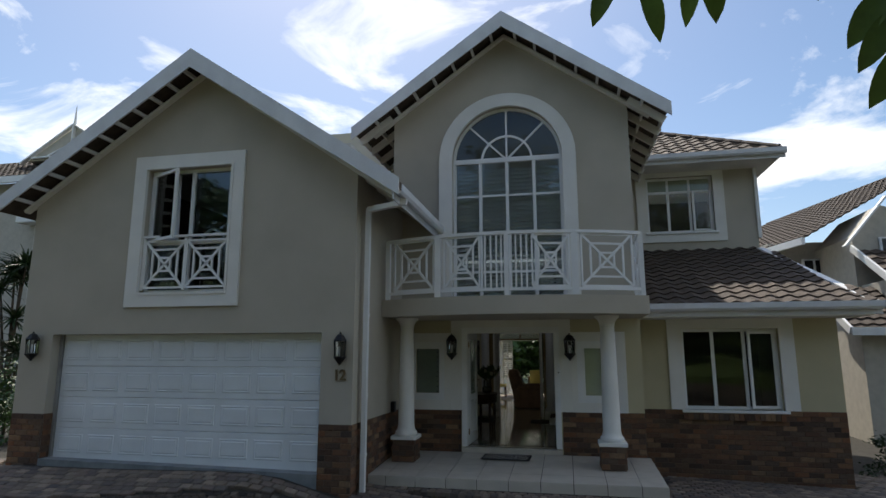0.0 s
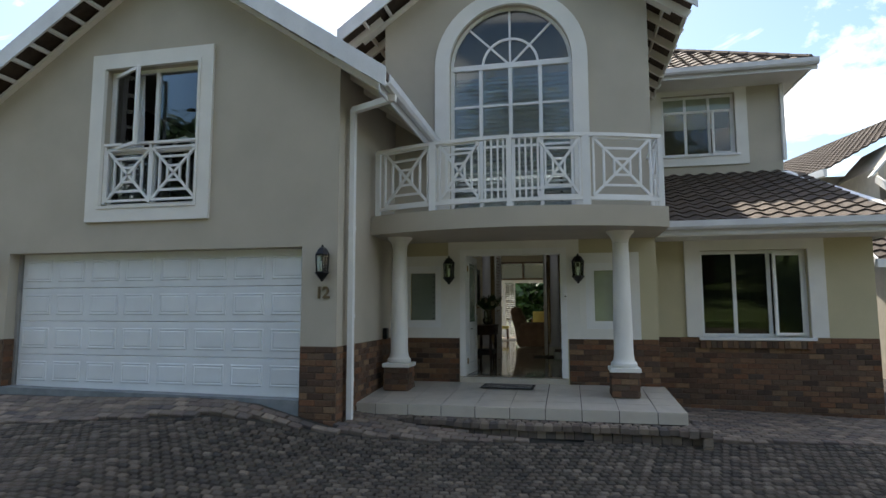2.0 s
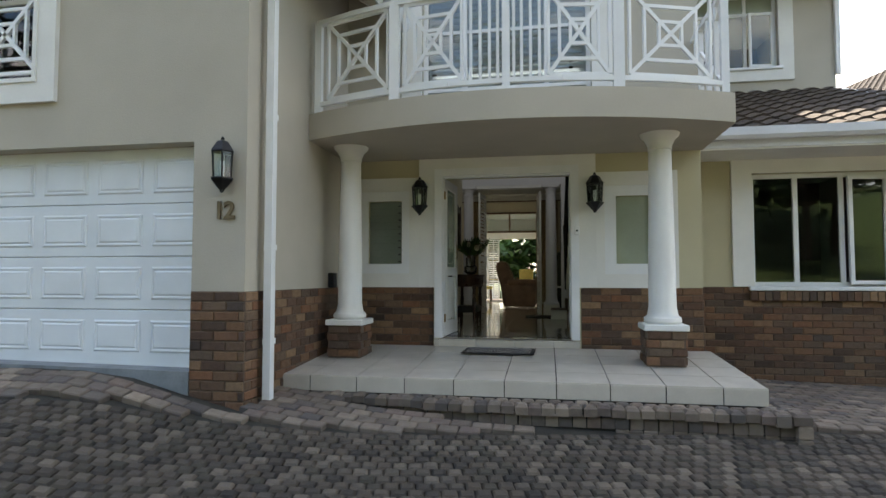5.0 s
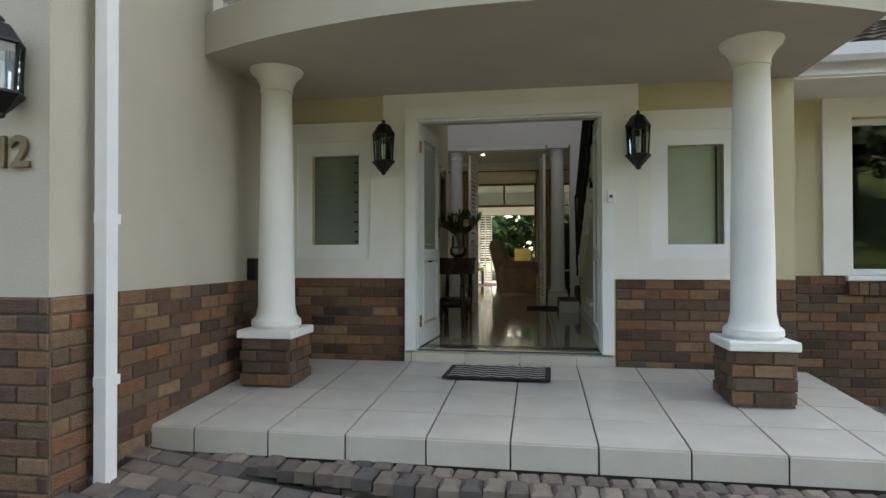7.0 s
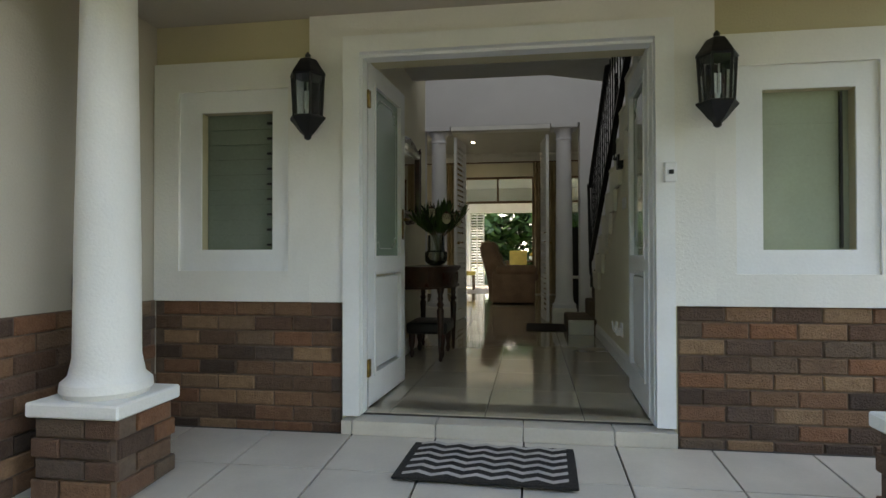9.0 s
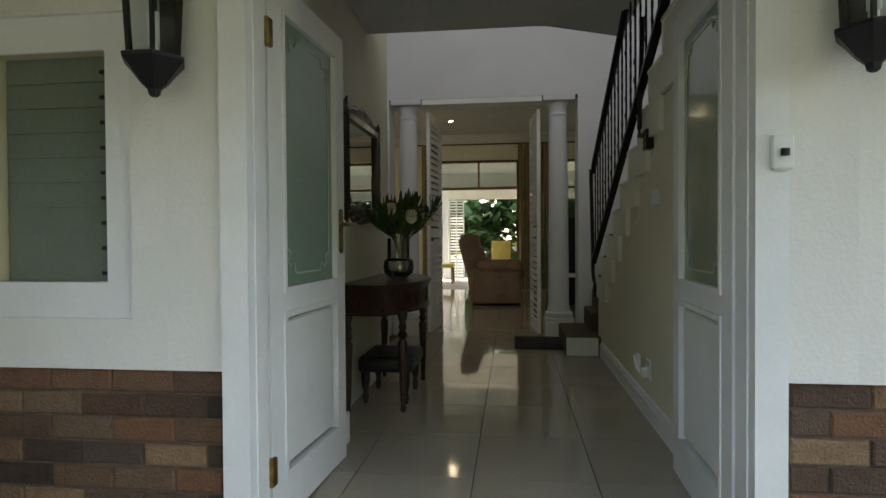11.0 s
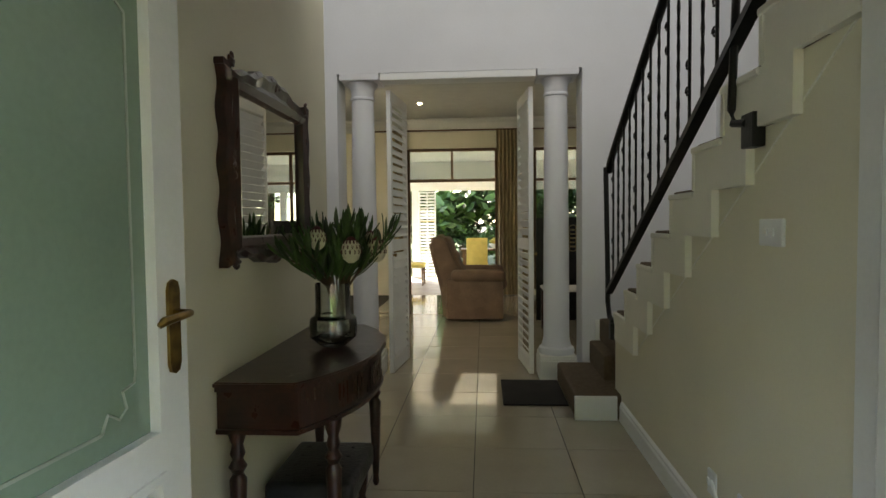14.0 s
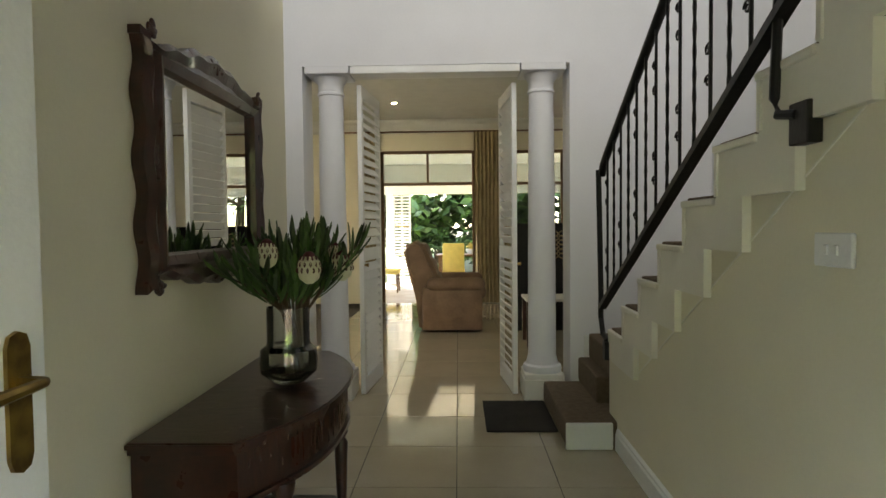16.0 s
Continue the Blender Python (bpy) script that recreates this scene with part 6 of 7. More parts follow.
def crown(bm, c, rx, ry, rz_, n, size, seed):
    """Many small leaves in clumps, with gaps."""
    r = random.Random(seed)
    clumps = []
    for i in range(max(8, n // 90)):
        a, b, d = r.uniform(0, 6.28), math.acos(r.uniform(-0.75, 1)), r.uniform(0.35, 1.0)
        clumps.append((c[0] + rx * d * math.sin(b) * math.cos(a), c[1] + ry * d * math.sin(b) * math.sin(a), c[2] + rz_ * d * math.cos(b), r.uniform(0.16, 0.36) * min(rx, rz_)))
    for k in range(n):
        x, y, z, q = clumps[k % len(clumps)]
        o = Vector((x + r.gauss(0, q), y + r.gauss(0, q), z + r.gauss(0, q * 0.7)))
        d = Vector((r.uniform(-1, 1), r.uniform(-1, 1), r.uniform(-0.7, 0.7))).normalized()
        e = d.cross(Vector((r.uniform(-1, 1), r.uniform(-1, 1), r.uniform(-1, 1)))).normalized()
        s_ = size * r.uniform(0.6, 1.3)
        v = [bm.verts.new(p) for p in (o - d * s_, o + e * s_ * 0.42, o + d * s_, o - e * s_ * 0.42)]
        bm.faces.new(v)


def tree(x, y, z, h, r, n, size, seed, label, material=None):
    ob = thing("tree", (x, y, z), label, "tree")
    rr = random.Random(seed)
    bm = bmesh.new()
    tube(bm, [(0, 0, -0.3), (0.05 * h * 0.3, 0, h * 0.25), (0.0, 0.05, h * 0.5), (0.1, 0, h * 0.8)], [0.035 * h, 0.028 * h, 0.02 * h, 0.008 * h], 8)
    part("trunk", bm, BARK, ob, smooth=True)
    for i in range(6):
        a = i * 1.1 + rr.random()
        z0 = h * (0.35 + 0.07 * i)
        bm = bmesh.new()
        tube(bm, [(0, 0, z0), (r * 0.4 * math.cos(a), r * 0.4 * math.sin(a), z0 + 0.12 * h), (r * 0.8 * math.cos(a), r * 0.8 * math.sin(a), z0 + 0.2 * h)], [0.014 * h, 0.009 * h, 0.003 * h], 6)
        part("limb", bm, BARK, ob)
    bm = bmesh.new()
    crown(bm, (0, 0, h * 0.7), r, r, h * 0.36, n, size, seed)
    tagged(part("crown", bm, material or LEAF, ob), kind="")
    return ob


bm = bmesh.new()
box(bm, -60, 60, 25.4, 90, -0.5, -0.05)
structure("garden_lawn", bm, GRASS)
for i, (x, y, h, r, n) in enumerate(((-5.5, 33, 6.5, 3.4, 5200), (-1.0, 36, 5.0, 2.8, 4200), (2.6, 33, 6.0, 3.2, 5200), (7.5, 36, 7.0, 3.4, 3500), (-10, 38, 8, 4, 3500), (0.8, 43, 8.5, 4.5, 5200), (-2.4, 30.5, 3.4, 2.0, 3000), (1.2, 31, 3.6, 2.0, 3000), (-3.5, 29.5, 1.6, 1.2, 1800), (0.6, 29.5, 1.2, 1.1, 1800), (3.2, 30, 1.5, 1.2, 1800), (-1.3, 30.5, 1.5, 1.1, 1500), (-5, 45, 9, 4.5, 4200), (6, 46, 9, 4.5, 4000))):
    tree(x, y, -0.05, h, r, int(n * 1.5), 0.22 if h > 3 else 0.11, 40 + i, "leafy green garden tree beyond the patio in bright sun" if h > 3 else "low leafy green shrub beyond the patio")

# trees and lawn on the street side, behind the walk
bm = bmesh.new()
prism(bm, [(-7.5, -0.6), (-7.5, 0.6), (-14, 2.4), (-24, 7.0), (-60, 14.0), (-60, -0.6)], "x", -70, 70)
structure("verge_lawn", bm, GRASS)
for i, (x, y, h, r, n) in enumerate(((-12, -14, 9, 4.5, 3400), (-5, -16, 10, 4.6, 3600), (2, -15, 9.5, 4.6, 3600), (9, -15, 9.5, 4.6, 3600), (15, -13, 9, 4.4, 3400), (21, -11, 9, 4.5, 3000), (-19, -12, 9, 4.4, 2600), (6, -20, 12, 5, 2600), (12, -9, 6, 3.6, 2600), (6, -10.5, 6, 3.4, 2600), (18, -7, 6, 3.4, 2600), (-2, -21, 12, 5, 2600))):
    tree(x, y, 2.0 if y > -17 else 4.5, h, r, n, 0.30, 70 + i, "leafy green street tree on the grass verge facing the house", LEAF_D)

# ---- neighbouring houses and planting ----
NEIGHWALL = mat("neighbour_wall", (0.50, 0.47, 0.40), 0.85, vary=0.06)


def wavy_roof(parent, p, across, up, width, length, name="roof"):
    """A tiled slope as one relief sheet, for roofs that stay far away."""
    p, a, u = Vector(p), Vector(across), Vector(up)
    a0, u0 = a.normalized(), u.normalized()
    n = a0.cross(u0)
    n = n if n.z > 0 else -n
    bm = bmesh.new()
    nc, nr = int(width / 0.075), int(length / 0.32)
    prev = None
    for r in range(nr):
        for edge, dz in ((0, 0.045), (0.98, 0.0)):
            row = [bm.verts.new(p + a0 * (i * width / nc) + u0 * ((r + edge) * length / nr) + n * (dz + 0.022 * math.cos(i * math.pi / 2))) for i in range(nc + 1)]
            if prev:
                for i in range(nc):
                    bm.faces.new((prev[i], prev[i + 1], row[i + 1], row[i]))
            prev = row
    return part(name, bm, ROOF, parent)


nl = thing("neighbour_house", (-20.5, 20.0, 8.95), "cream house with a brown tiled roof and white gablet, next door", "house")
wavy_roof(nl, (-8, 0, 0.1), (1, 0, 0), (0, 1, 0.62), 10.8, 3.4)
bm = bmesh.new()
box(bm, -8, 2.2, 0.6, 6, -9.4, 0.05)
part("wall", bm, NEIGHWALL, nl)
bm = bmesh.new()
prism(bm, [(-2.4, 1.45), (0.0, 2.95), (2.4, 1.45)], "y", 1.75, 3.4)
part("gablet", bm, NEIGHWALL, nl)
for p, q in (((-2.7, 1.32), (0, 3.02)), ((2.7, 1.32), (0, 3.02)), ((-2.1, 1.55), (2.1, 1.55)), ((-1.2, 1.6), (0, 2.1)), ((1.2, 1.6), (0, 2.1)), ((0, 1.55), (0, 2.95))):
    bm = bmesh.new()
    beam(bm, (p[0], 1.68, p[1]), (q[0], 1.68, q[1]), 0.07, 0.2, (0, 1, 0.01))
    part("gablet_board", bm, WHITE, nl)
bm = bmesh.new()
tube(bm, [(0, 1.68, 2.9), (0, 1.68, 3.2), (0, 1.68, 3.95)], [0.09, 0.05, 0.01])
part("finial", bm, WHITE, nl)
bm = bmesh.new()
box(bm, -8, 2.6, -0.15, 0.0, -0.15, 0.12)
part("gutter_board", bm, WHITE, nl)
bm = bmesh.new()
box(bm, -0.1, 0.05, 0.4, 0.55, -9.3, -1.6)
part("downpipe", bm, WHITE, nl)
bm = bmesh.new()
soft_box(bm, -0.6, 2.0, -0.1, 0.6, -1.9, -1.6, 0.03)
part("ledge", bm, WHITE, nl)

nr = thing("neighbour_house", (8.0, 22.0, 5.25), "grey-beige house with brown tiled roofs and white boards beside the wing", "house")
wavy_roof(nr, (0.08 - 2.06, 8.76, 0.05), (0.229, -0.973, 0), (0.973, 0.229, 0.55), 10.5, 6.2)
bm = bmesh.new()
prism(bm, [(-1.75, 9.0), (0.15, 0.95), (6.0, 0.95), (6.0, 9.0)], "z", -6, 0.35)
part("wall", bm, NEIGHWALL, nr)
bm = bmesh.new()
beam(bm, (-2.02, 8.7, 0.0), (0.42, -1.46, 0.0), 0.12, 0.22)
part("gutter_board", bm, WHITE, nr)
bm = bmesh.new()
prism(bm, [(1.6, 0.0), (2.45, 0.95), (5.0, 0.1), (5.0, -6), (1.6, -6)], "y", -1.9, 0.9)
part("gable_wall", bm, NEIGHWALL, nr)
for p, q in (((1.25, -0.35), (2.5, 1.15)), ((2.5, 1.15), (5.4, 0.2))):
    bm = bmesh.new()
    beam(bm, (p[0], -2.2, p[1]), (q[0], -2.2, q[1]), 0.05, 0.22, (0, 1, 0.01))
    part("gable_board", bm, WHITE, nr)
for x, z in ((1.25, -1.15), (2.5, -0.9)):
    wd = new("window")
    wd.parent = nr
    wd.location = (x - 0.2, 0.55 if x < 2 else -1.95, z)
    bm = bmesh.new()
    wall_cells(bm, 0, 0.75, 0, 0.85, -0.04, 0.03, [(0.06, 0.34, 0.06, 0.8), (0.4, 0.69, 0.06, 0.8)])
    part("frame", bm, WHITE, wd)
    bm = bmesh.new()
    box(bm, 0.05, 0.70, 0.0, 0.02, 0.05, 0.8)
    part("pane", bm, BLACK, wd)
lr = thing("neighbour_garage", (7.6, 17.2, 2.3), "low grey-beige outbuilding with a brown tiled roof beyond the wing", "outbuilding")
wavy_roof(lr, (0.5, 0, 0), (1, 0, 0), (0.0, 1, 0.6), 4.5, 2.6)
wavy_roof(lr, (2.0, 1.0, 1.4), (1, 0, 0), (0.0, 1, 0.6), 4.5, 2.2)
bm = bmesh.new()
box(bm, 0.9, 6, 0.5, 4, -3.0, 0.05)
part("wall", bm, NEIGHWALL, lr)
bm = bmesh.new()
box(bm, 2.1, 6, 1.3, 4, 0.0, 1.45)
part("upper_wall", bm, NEIGHWALL, lr)
for p, q in (((0.45, -0.06, 0.0), (5, -0.06, 0.0)), ((0.45, -0.03, 0.02), (0.45, 2.3, 1.4)), ((1.95, 0.95, 1.4), (6.4, 0.95, 1.4)), ((1.95, 0.98, 1.42), (1.95, 2.9, 2.6))):
    bm = bmesh.new()
    beam(bm, p, q, 0.07, 0.2)
    part("roof_board", bm, WHITE, lr)


def spiky_plant(name, loc, h, heads, n, length, width, label, cat, seed):
    ob = thing(name, loc, label, cat)
    r = random.Random(seed)
    for k in range(heads):
        a = r.uniform(0, 6.28)
        top = Vector((0.45 * r.random() * math.cos(a), 0.45 * r.random() * math.sin(a), h * r.uniform(0.55, 1.0) if heads > 1 else h))
        bm = bmesh.new()
        tube(bm, [(0, 0, 0), (top.x * 0.3, top.y * 0.6, top.z * 0.5), tuple(top)], [0.05, 0.035, 0.02], 6)
        part("stem", bm, BARK, ob)
        bm = bmesh.new()
        for i in range(n):
            d = Vector((r.uniform(-1, 1), r.uniform(-1, 1), r.uniform(-0.35, 1.1)))
            leaf_blade(bm, top, d, length * r.uniform(0.7, 1.1), width, -0.25)
        part("leaf_rosette", bm, LEAF_D, ob)
    return ob


spiky_plant("dracaena", (-12.1, 12.2, 0.3), 3.9, 6, 60, 0.55, 0.05, "tall spiky dracaena with several bare stems beside the house", "plant", 3)
spiky_plant("dracaena", (-11.2, 11.4, 0.2), 2.6, 3, 50, 0.5, 0.05, "shorter spiky dracaena beside the house wall", "plant", 4)
for i, (x, y, h) in enumerate(((-10.2, 10.6, 1.7), (-9.4, 10.4, 1.3), (-11.2, 10.9, 1.9), (-8.8, 10.9, 1.5))):
    b_ = thing("shrub", (x, y, -0.15), "bushy bright green shrub beside the far garage pier", "shrub")
    bm = bmesh.new()
    tube(bm, [(0, 0, 0), (0.05, 0, h * 0.5)], [0.04, 0.02], 6)
    part("stem", bm, BARK, b_)
    bm = bmesh.new()
    crown(bm, (0, 0, h * 0.55), 0.55, 0.5, h * 0.5, 1500, 0.05, 90 + i)
    part("crown", bm, LEAF, b_)
for i in range(5):
    b_ = thing("shrub", (6.9 + i * 0.7, 13.2 + 0.6 * i, -1.0), "dark low shrub at the foot of the neighbouring wall", "shrub")
    bm = bmesh.new()
    tube(bm, [(0, 0, 0), (0.05, 0, 0.5)], [0.04, 0.02], 6)
    part("stem", bm, BARK, b_)
    bm = bmesh.new()
    crown(bm, (0, 0, 0.8), 0.5, 0.5, 0.6, 900, 0.05, 120 + i)
    part("crown", bm, LEAF_D, b_)

# branch of a tree over the start of the walk
bt = thing("tree", (4.6, 0.4, -0.25), "street tree whose leafy twigs hang over the drive", "tree")
bm = bmesh.new()
tube(bm, [(0, 0, 0), (0.05, 0.1, 1.6), (-0.2, 0.3, 3.2), (-0.9, 0.8, 4.2)], [0.16, 0.13, 0.1, 0.05], 10)
part("trunk", bm, BARK, bt, smooth=True)
bm = bmesh.new()
tube(bm, [(-0.2, 0.3, 3.2), (-1.4, 1.0, 3.55), (-2.6, 1.45, 3.45), (-3.4, 1.7, 3.25)], [0.06, 0.04, 0.02, 0.008], 8)
part("branch", bm, BARK, bt, smooth=True)
bm = bmesh.new()
crown(bm, (-0.6, 0.2, 5.2), 2.2, 2.0, 1.5, 2600, 0.11, 77)
part("crown", bm, LEAF, bt)


def broad_leaf(bm, p, d, length, width, droop=0.25, n=7):
    d = Vector(d).normalized()
    s_ = d.cross(Vector((0, -1, 0.2))).normalized()
    u = s_.cross(d)
    rows = []
    for i in range(n):
        t_ = i / (n - 1)
        w = width * math.sin(math.pi * min(1, t_ * 0.93 + 0.07)) ** 0.75 * 0.5 + 0.001
        c = Vector(p) + d * length * t_ - u * droop * length * t_ * t_
        rows.append((bm.verts.new(c - s_ * w + u * w * 0.25), bm.verts.new(c), bm.verts.new(c + s_ * w + u * w * 0.25)))
    for a, b in zip(rows, rows[1:]):
        bm.faces.new((a[0], a[1], b[1], b[0]))
        bm.faces.new((a[1], a[2], b[2], b[1]))


TWIGS = (((1.00, 2.0, 2.72), (0.25, 0, -1), 0.19, 0.07), ((1.18, 2.02, 2.78), (0.15, 0.1, -1), 0.19, 0.085), ((1.13, 1.98, 2.73), (-0.15, 0, -1), 0.17, 0.06), ((1.30, 2.0, 2.80), (0.35, 0, -1), 0.18, 0.09), ((1.38, 2.05, 2.75), (0.6, 0, -0.6), 0.15, 0.08), ((0.92, 2.0, 2.75), (-0.3, 0, -0.6), 0.16, 0.07),
         ((1.60, 2.0, 2.66), (-0.55, 0, -0.8), 0.17, 0.085), ((1.62, 2.0, 2.60), (-0.65, 0, -1), 0.18, 0.08), ((1.65, 2.02, 2.52), (-0.6, 0.1, -1), 0.19, 0.085), ((1.66, 1.98, 2.58), (-0.2, 0, -1), 0.2, 0.09), ((1.70, 2.0, 2.5), (-0.7, 0, -1.2), 0.21, 0.085), ((1.68, 2.0, 2.7), (0.2, 0, -1), 0.2, 0.1))
for pts in (((-3.4, 1.7, 3.25), (-3.36, 1.65, 3.17)), ((-3.4, 1.7, 3.25), (-3.28, 1.62, 3.1)), ((-2.6, 1.45, 3.45), (-2.66, 1.6, 3.2), (-2.7, 1.6, 3.0))):
    bm = bmesh.new()
    tube(bm, pts, 0.006, 5)
    part("twig", bm, BARK, bt)
for (p, d, ln, w) in TWIGS:
    bm = bmesh.new()
    broad_leaf(bm, (p[0] - 4.6 + (0.25 if p[0] > 1.5 else 0.25), p[1] - 0.4, p[2] + (0.28 if p[0] > 1.5 else 0.335)), d, ln * 0.95, w * 0.85)
    part("leaf", bm, LEAF_B, bt, smooth=True)

# ---- pieces: roof tiles ----
su = math.hypot(1, LS)
tiled_slope(low_roof, (2.32, LE_Y - 0.03, LE_Z), (1, 0, 0), (0, 1, LS), 3.58, (YU - LE_Y) * su, lambda u, v: u < 3.58 - 0.45 * v / ((YU - LE_Y) * su) - 0.05)
su2 = math.hypot(1, US)
tiled_slope(upper_roof, (1.95, UE_Y - 0.03, UE_Z), (1, 0, 0), (0, 1, US), 3.85, 2.4 * su2, lambda u, v: u < 3.8 - v / su2 and v < 2.4 * su2)

# ---- pieces: tiles of the porch and the hall ----


def laid(name, me, parent, x, y, z, rz=0.0, sx=1.0, sy=1.0, rx=0.0):
    ob = new(name, me)
    ob.parent = parent
    ob.matrix_basis = pose(x, y, z, rx, 0, rz) @ Matrix.Diagonal((sx, sy, 1, 1))
    return ob


PF_OB = bpy.data.objects["porch_floor"]
TP = 0.456
T_ME = piece_box("tile_piece", TP - 0.009, 0.445, 0.012, TILE, 0.0015)
xs_ = [PX0] + [0.109 + TP * k for k in range(-4, 5) if PX0 < 0.109 + TP * k < PX1] + [PX1]
ys_ = [PF, 9.62, 10.05, 10.48, 10.93]
for a, b in zip(xs_, xs_[1:]):
    for c, d in zip(ys_, ys_[1:]):
        w, dd = b - a, d - c
        if w > 0.03:
            laid("tile", T_ME, PF_OB, (a + b) / 2, (c + d) / 2, porch_z((c + d) / 2) - 0.011 + 0.001, 0, (w - 0.009) / (TP - 0.009), (dd - 0.009) / 0.445, math.degrees(math.atan(0.055)))
    F_ME = piece_box("riser_tile_piece", b - a - 0.010, 0.012, 0.135, TILE, 0.001)
    laid("riser_tile", F_ME, PF_OB, (a + b) / 2, PF + 0.004, -0.180)
for c, d in zip(ys_, ys_[1:]):
    F_ME = piece_box("riser_tile_piece", d - c - 0.010, 0.012, 0.135, TILE, 0.001)
    laid("riser_tile", F_ME, PF_OB, PX1 - 0.004, (c + d) / 2, porch_z((c + d) / 2) - 0.145, 90)
sill = thing("door_threshold", (0, 10.97, 0.06), "cream tiled threshold step under the front door", "threshold")
for a, b in ((-0.862, -0.80), (-0.80, -0.35), (-0.35, 0.105), (0.105, 0.56), (0.56, 0.862)):
    bm = bmesh.new()
    soft_box(bm, a + 0.002, b - 0.002, -0.055, 0.08, 0, 0.075, 0.003)
    part("tile", bm, TILE, sill)
FL_OB = bpy.data.objects["floor"]
HP, HQ = 0.525, 0.558
H_ME = piece_box("floor_tile_piece", HP - 0.004, HQ - 0.004, 0.006, FLOOR, 0.0008)
for i in range(-3, 5):
    for j in range(-6, 14):
        x, y = -0.1 + HP * (i + 0.5), 13.92 + HQ * (j + 0.5)
        if y < 11.25 or y > 21.0 or (y < 15.4 and not -1.3 < x < 1.0):
            continue
        laid("tile", H_ME, FL_OB, x, y, FZ - 0.006)

# ---- pieces: bricks ----
B_ME = piece_box("brick_piece", 0.214, 0.074, 0.022, BRICK, 0.006)


def brick_face(name, label, p, ux, nrm, width, z0, z1, first=0.0, mortar=True, parent=None):
    """Courses of bricks over a stretch of wall that starts at p and runs along ux; nrm points out."""
    p, u, n = Vector(p), Vector(ux), Vector(nrm)
    rot = Matrix((u, Vector((0, 0, 1)), n)).transposed().to_4x4()
    if u.cross(Vector((0, 0, 1))).dot(n) < 0:
        rot = Matrix((-u, Vector((0, 0, 1)), n)).transposed().to_4x4()
    if parent is None:
        bm = bmesh.new()
        v = [p + Vector((0, 0, z0 - p.z)), p + u * width + Vector((0, 0, z0 - p.z)), p + u * width + Vector((0, 0, z1 - p.z)), p + Vector((0, 0, z1 - p.z))]
        a = [bm.verts.new(q - n * 0.01) for q in v]
        b = [bm.verts.new(q + n * 0.006) for q in v]
        for i in range(4):
            j = (i + 1) % 4
            bm.faces.new((a[i], a[j], b[j], b[i]))
        bm.faces.new(b)
        bmesh.ops.recalc_face_normals(bm, faces=bm.faces[:])
        parent = structure(name, bm, MORTAR, label)
    row = 0
    z = z1 - 0.042
    r = random.Random(int(abs(p.x) * 100 + abs(p.y) * 10))
    while z > z0:
        x = -0.112 * (row % 2) + first
        while x < width - 0.02:
            a, b = max(x, 0.0), min(x + 0.224, width)
            if b - a > 0.045:
                ob = new("brick", B_ME)
                ob.parent = parent
                c = p + u * ((a + b) / 2) + Vector((0, 0, z - p.z)) + n * (-0.007 + 0.003 * r.random())
                ob.matrix_basis = Matrix.Translation(c) @ rot @ Matrix.Diagonal(((b - a - 0.006 - 0.004 * r.random()) / 0.214, 0.96 + 0.08 * r.random(), 1, 1))
            x += 0.224
        z -= 0.083
        row += 1


TOPZ = 0.762
brick_face("dado_garage_pier", "brown brick base of the garage pier", (D1, YG, 0), (1, 0, 0), (0, -1, 0), XGR - D1 + 0.01, -0.25, TOPZ)
brick_face("dado_garage_far", "brown brick base of the far garage pier", (XGL, YG, 0), (1, 0, 0), (0, -1, 0), D0 - XGL, 0.0, TOPZ + 0.05)
brick_face("dado_reveal", "brown brick base inside the garage opening", (D0, YG + 0.002, 0), (0, 1, 0), (1, 0, 0), 0.16, 0.0, TOPZ + 0.05)
brick_face("dado_porch_side", "brown brick base of the wall beside the porch", (XGR, YG, 0), (0, 1, 0), (1, 0, 0), YD - YG - 0.02, -0.25, TOPZ)
brick_face("dado_entrance", "brown brick base of the entrance wall", (-1.995, YD, 0), (1, 0, 0), (0, -1, 0), 1.115, 0.0, TOPZ, 0.05)
brick_face("dado_entrance", "brown brick base of the entrance wall", (0.88, YD, 0), (1, 0, 0), (0, -1, 0), XMR - 0.88, 0.0, TOPZ)
brick_face("dado_wing", "brown brick base of the low wing wall", (XMR, YR, 0), (1, 0, 0), (0, -1, 0), XRR - XMR, -0.85, 0.765)
DW = [o for o in bpy.data.objects if o.name.startswith("dado_wing")][0]
S_ME = piece_box("sill_brick_piece", 0.073, 0.07, 0.108, BRICK, 0.004)
for i in range(20):
    laid("brick", S_ME, DW, 3.02 + i * 0.083, YR - 0.035, 0.60)
for col in COLS:
    pl = [o for o in col.children if o.name.startswith("plinth")][0]
    for sx, sy in ((0, -1), (1, 0), (-1, 0)):
        n = Vector((sx, sy, 0))
        u = Vector((1, 0, 0)) if sy else Vector((0, 1, 0))
        brick_face("", "", n * 0.18 - u * 0.194, u, n, 0.388, 0.0, 0.345, 0.02 if sy else 0.13, parent=pl)

# ---- pieces: paving ----
PV_ME = piece_box("paver_piece", 0.163, 0.123, 0.06, PAVER, 0.010)
CB_ME = piece_box("cobble_piece", 0.096, 0.096, 0.06, COBBLE, 0.014)
EDGE_ME = piece_box("edge_cobble_piece", 0.107, 0.134, 0.085, PAVER, 0.022)
SM_ME = piece_box("step_cobble_piece", 0.104, 0.098, 0.10, PAVER, 0.015)
GR = bpy.data.objects["ground"]


def road_edge(x):
    return 8.60 + 0.235 * x




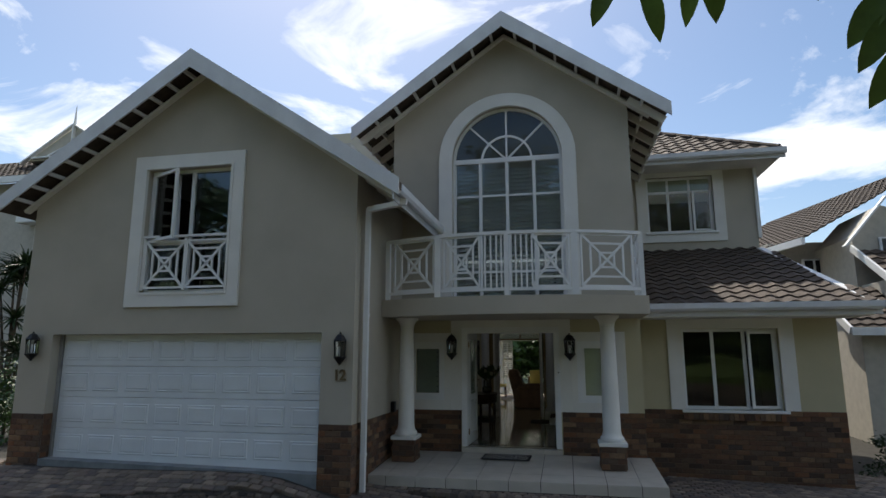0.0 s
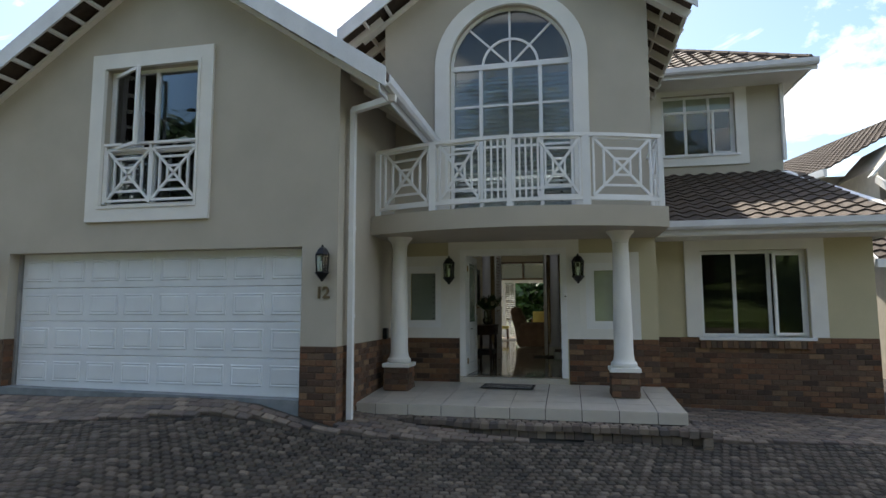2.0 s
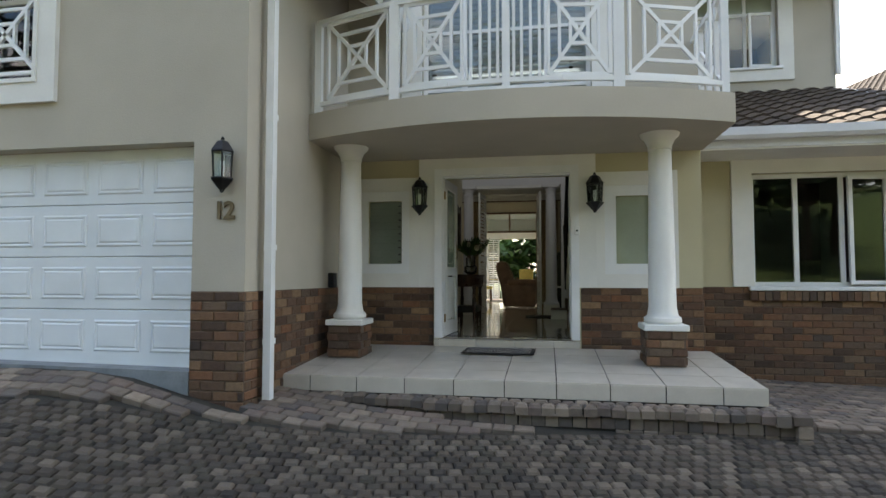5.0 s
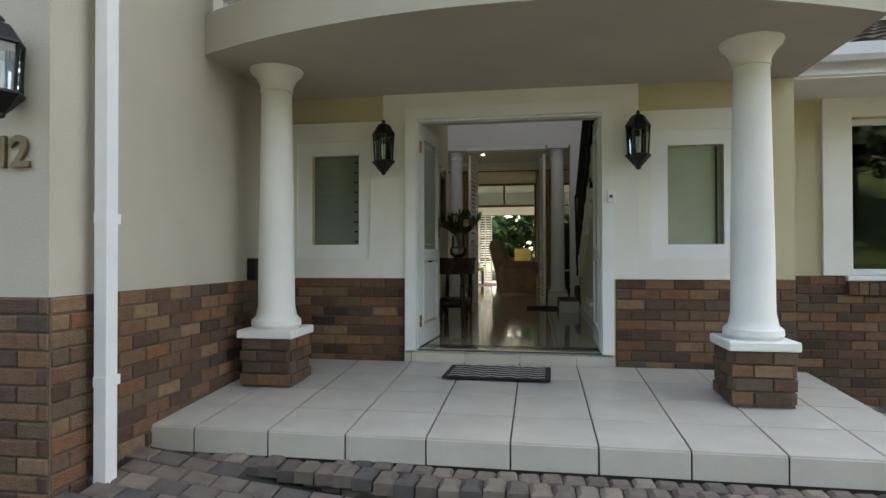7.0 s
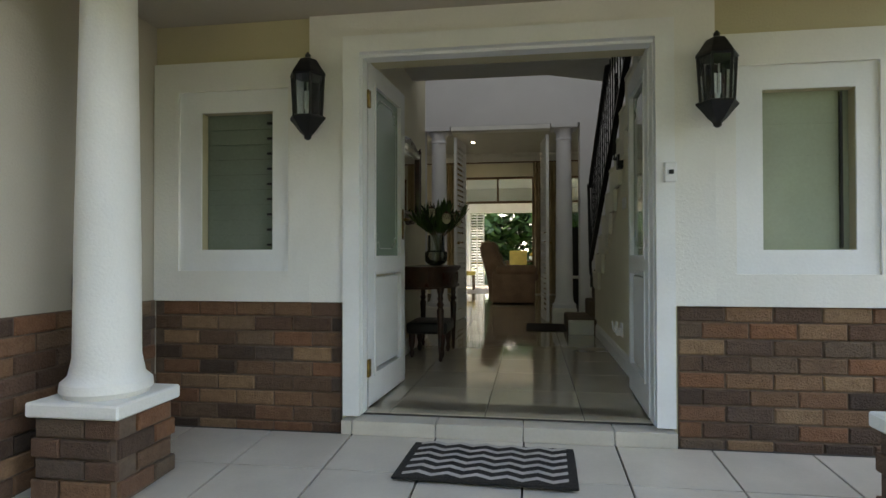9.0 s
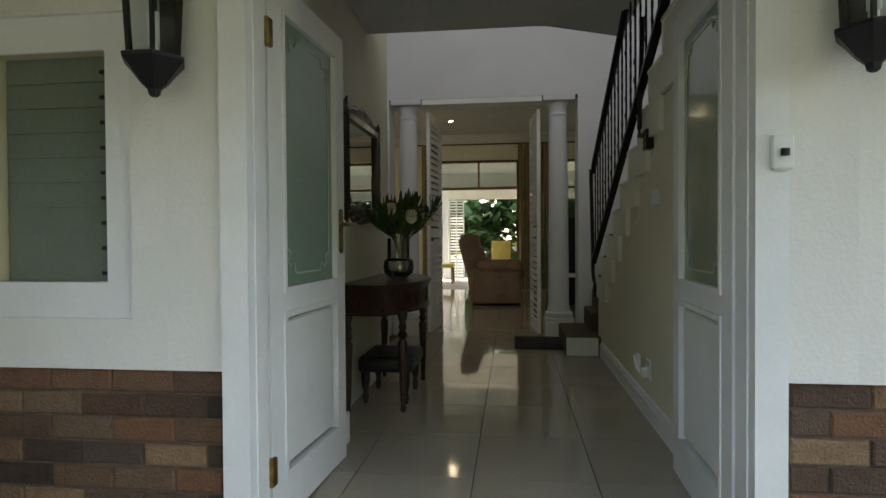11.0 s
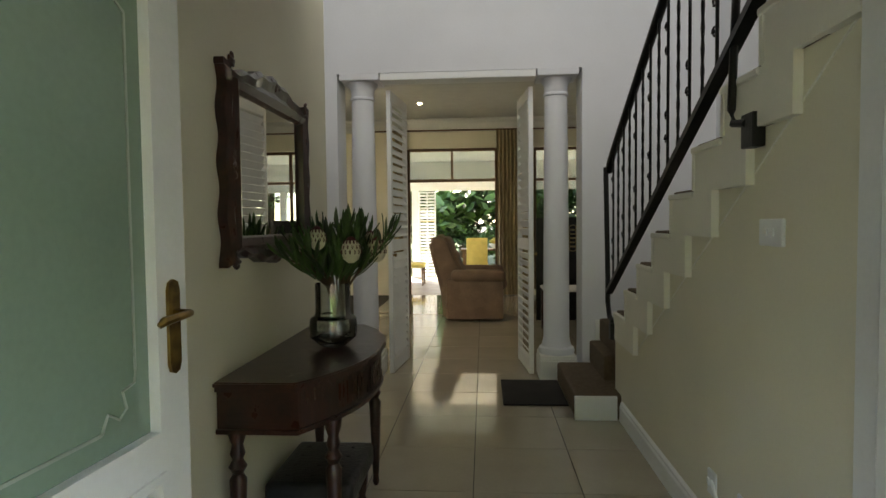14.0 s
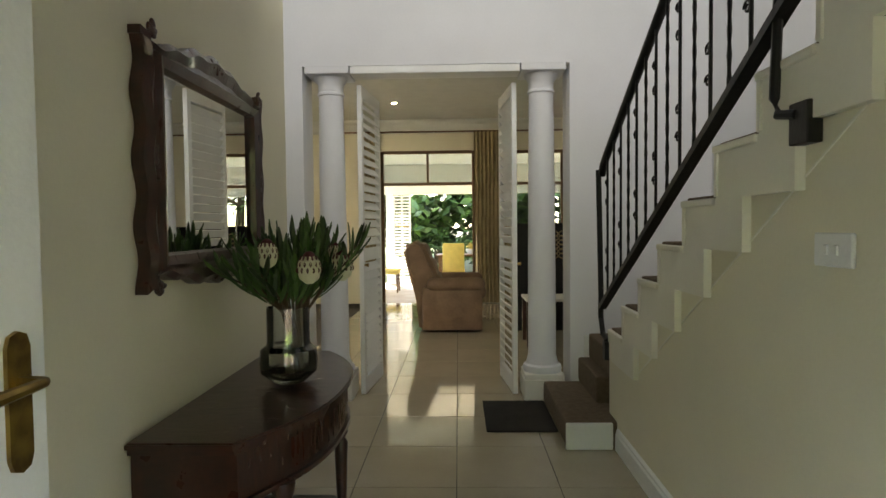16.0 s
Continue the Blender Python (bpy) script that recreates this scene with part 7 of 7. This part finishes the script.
def tilt(x, y):
    e = 0.06
    return Vector((-(gz(x + e, y) - gz(x - e, y)) / (2 * e), -(gz(x, y + e) - gz(x, y - e)) / (2 * e), 1)).normalized()


def pave(name, me, sx, sy, ang, keep, near, zoff, seed, x0, x1, y0, y1, w, d):
    """Lays a bond of pieces; the nearest 300 are objects, the rest one mesh."""
    r = random.Random(seed)
    c, s_ = math.cos(ang), math.sin(ang)
    spots = []
    for j in range(int((y1 - y0) / sy)):
        for i in range(int((x1 - x0) / sx)):
            u, v = x0 + (i + 0.5 * (j % 2)) * sx, y0 + j * sy
            x, y = u * c - v * s_, u * s_ + v * c
            if keep(x, y):
                spots.append((x, y))
    spots.sort(key=lambda p: near(*p))
    vs, fs = [], []
    co = np.array([v.co[:] for v in me.vertices])
    faces = [tuple(p.vertices) for p in me.polygons]
    for k, (x, y) in enumerate(spots):
        z = gz(x, y) - zoff + r.uniform(-0.004, 0.004)
        t_ = tilt(x, y)
        q = t_.to_track_quat("Z", "Y").to_matrix() @ Matrix.Rotation(0, 3, "Z")
        ax = Vector((c, s_, 0))
        ax = (ax - t_ * ax.dot(t_)).normalized()
        ay = t_.cross(ax)
        jit = r.uniform(-0.015, 0.015)
        ax2, ay2 = ax + ay * jit, ay - ax * jit
        m = Matrix((ax2, ay2, t_)).transposed()
        if k < 300:
            ob = new(name, me)
            ob.parent = GR
            ob.matrix_basis = Matrix.Translation((x, y, z)) @ m.to_4x4()
        else:
            pts = co @ np.array(m).T + np.array((x, y, z))
            n0 = len(vs)
            vs.extend(map(tuple, pts))
            fs.extend(tuple(n0 + i for i in f) for f in faces)
    if vs:
        me2 = bpy.data.meshes.new(name + "s_far")
        me2.from_pydata(vs, [], fs)
        me2.materials.append(me.materials[0])
        ob = new(name + "s", me2)
        ob.parent = GR
        tagged(ob, kind="stuff")


def zone_a(x, y):
    if not (road_edge(x) + 0.07 < y and -8.2 < x < 7.6 and y < 13.4):
        return False
    if x < XGR + 0.05 and y > YG - 0.10:
        return x < -7.95 and y < 10
    if XGR - 0.1 < x < 2.55 and y > 8.93 + 0.26 * max(0.0, -(x + 0.1) / 1.7) ** 1.25 - 0.05:
        return False
    if x < XRR + 0.1 and y > YR - 0.08:
        return False
    return not (x < 2.3 and y > 9.3)


def zone_b(x, y):
    return -6.8 < y < road_edge(x) - 0.03 and -9.5 < x < 9.5 and (y > 3.9 or abs(x - 0.5) < 9)


pave("paver", PV_ME, 0.172, 0.132, 0.0, zone_a, lambda x, y: abs(x - 0.2) + abs(y - 8.6), 0.062, 3, -8.3, 7.7, 6.4, 13.5, 0.163, 0.123)
pave("cobble", CB_ME, 0.104, 0.104, 0.231, zone_b, lambda x, y: abs(x - 0.4) + 0.6 * abs(y - 7.2), 0.062, 4, -12, 10.5, -9.5, 11.6, 0.096, 0.096)


for i in range(-2, 2):
    x = -0.1 + HP * (i + 0.5)
    laid("tile", H_ME, FL_OB, x, 11.19, FZ - 0.006, 0, 1, 0.27 / (HQ - 0.004))


def step_front(x):
    return 8.93 + 0.26 * max(0.0, -(x + 0.1) / 1.7) ** 1.25


bm = bmesh.new()
fx = [-1.95 + 0.35 * k for k in range(13)]
prism(bm, [*[(x, step_front(x) + 0.06) for x in fx], (2.44, 8.99), (2.44, 9.95), (2.26, 9.95), (2.26, 9.21), (-1.95, 9.21)], "z", -0.75, -0.21)
structure("porch_step", bm, SAND, "low cobbled step along the front of the porch")
ST = bpy.data.objects["porch_step"]
rs = random.Random(8)
for i in range(39):
    x = -1.88 + i * 0.113
    yy = step_front(x)
    laid("cobble", EDGE_ME, ST, x, yy + 0.068 + rs.uniform(-0.008, 0.008), -0.262 + rs.uniform(-0.009, 0.009), rs.uniform(-6, 6))
    k = 0
    while yy + 0.19 + 0.104 * k < 9.22:
        laid("cobble", SM_ME, ST, x + 0.056 * (k % 2 == 0), yy + 0.19 + 0.104 * k, -0.278 + rs.uniform(-0.006, 0.006), rs.uniform(-4, 4))
        k += 1
    zb_ = -0.262
    while zb_ > gz(x, yy) - 0.02:
        zb_ -= 0.098
        laid("cobble", SM_ME, ST, x + 0.03, yy + 0.085 + rs.uniform(-0.006, 0.006), zb_ + rs.uniform(-0.003, 0.003), rs.uniform(-5, 5))
for j in range(10):
    y = 8.95 + j * 0.107
    laid("cobble", EDGE_ME, ST, 2.42, y, -0.262 + rs.uniform(-0.006, 0.006), 90 + rs.uniform(-3, 3))
    laid("cobble", SM_ME, ST, 2.29, y, -0.278, rs.uniform(-3, 3))
    for k in range(2):
        laid("cobble", SM_ME, ST, 2.44, y, -0.36 - k * 0.1, rs.uniform(-2, 2))
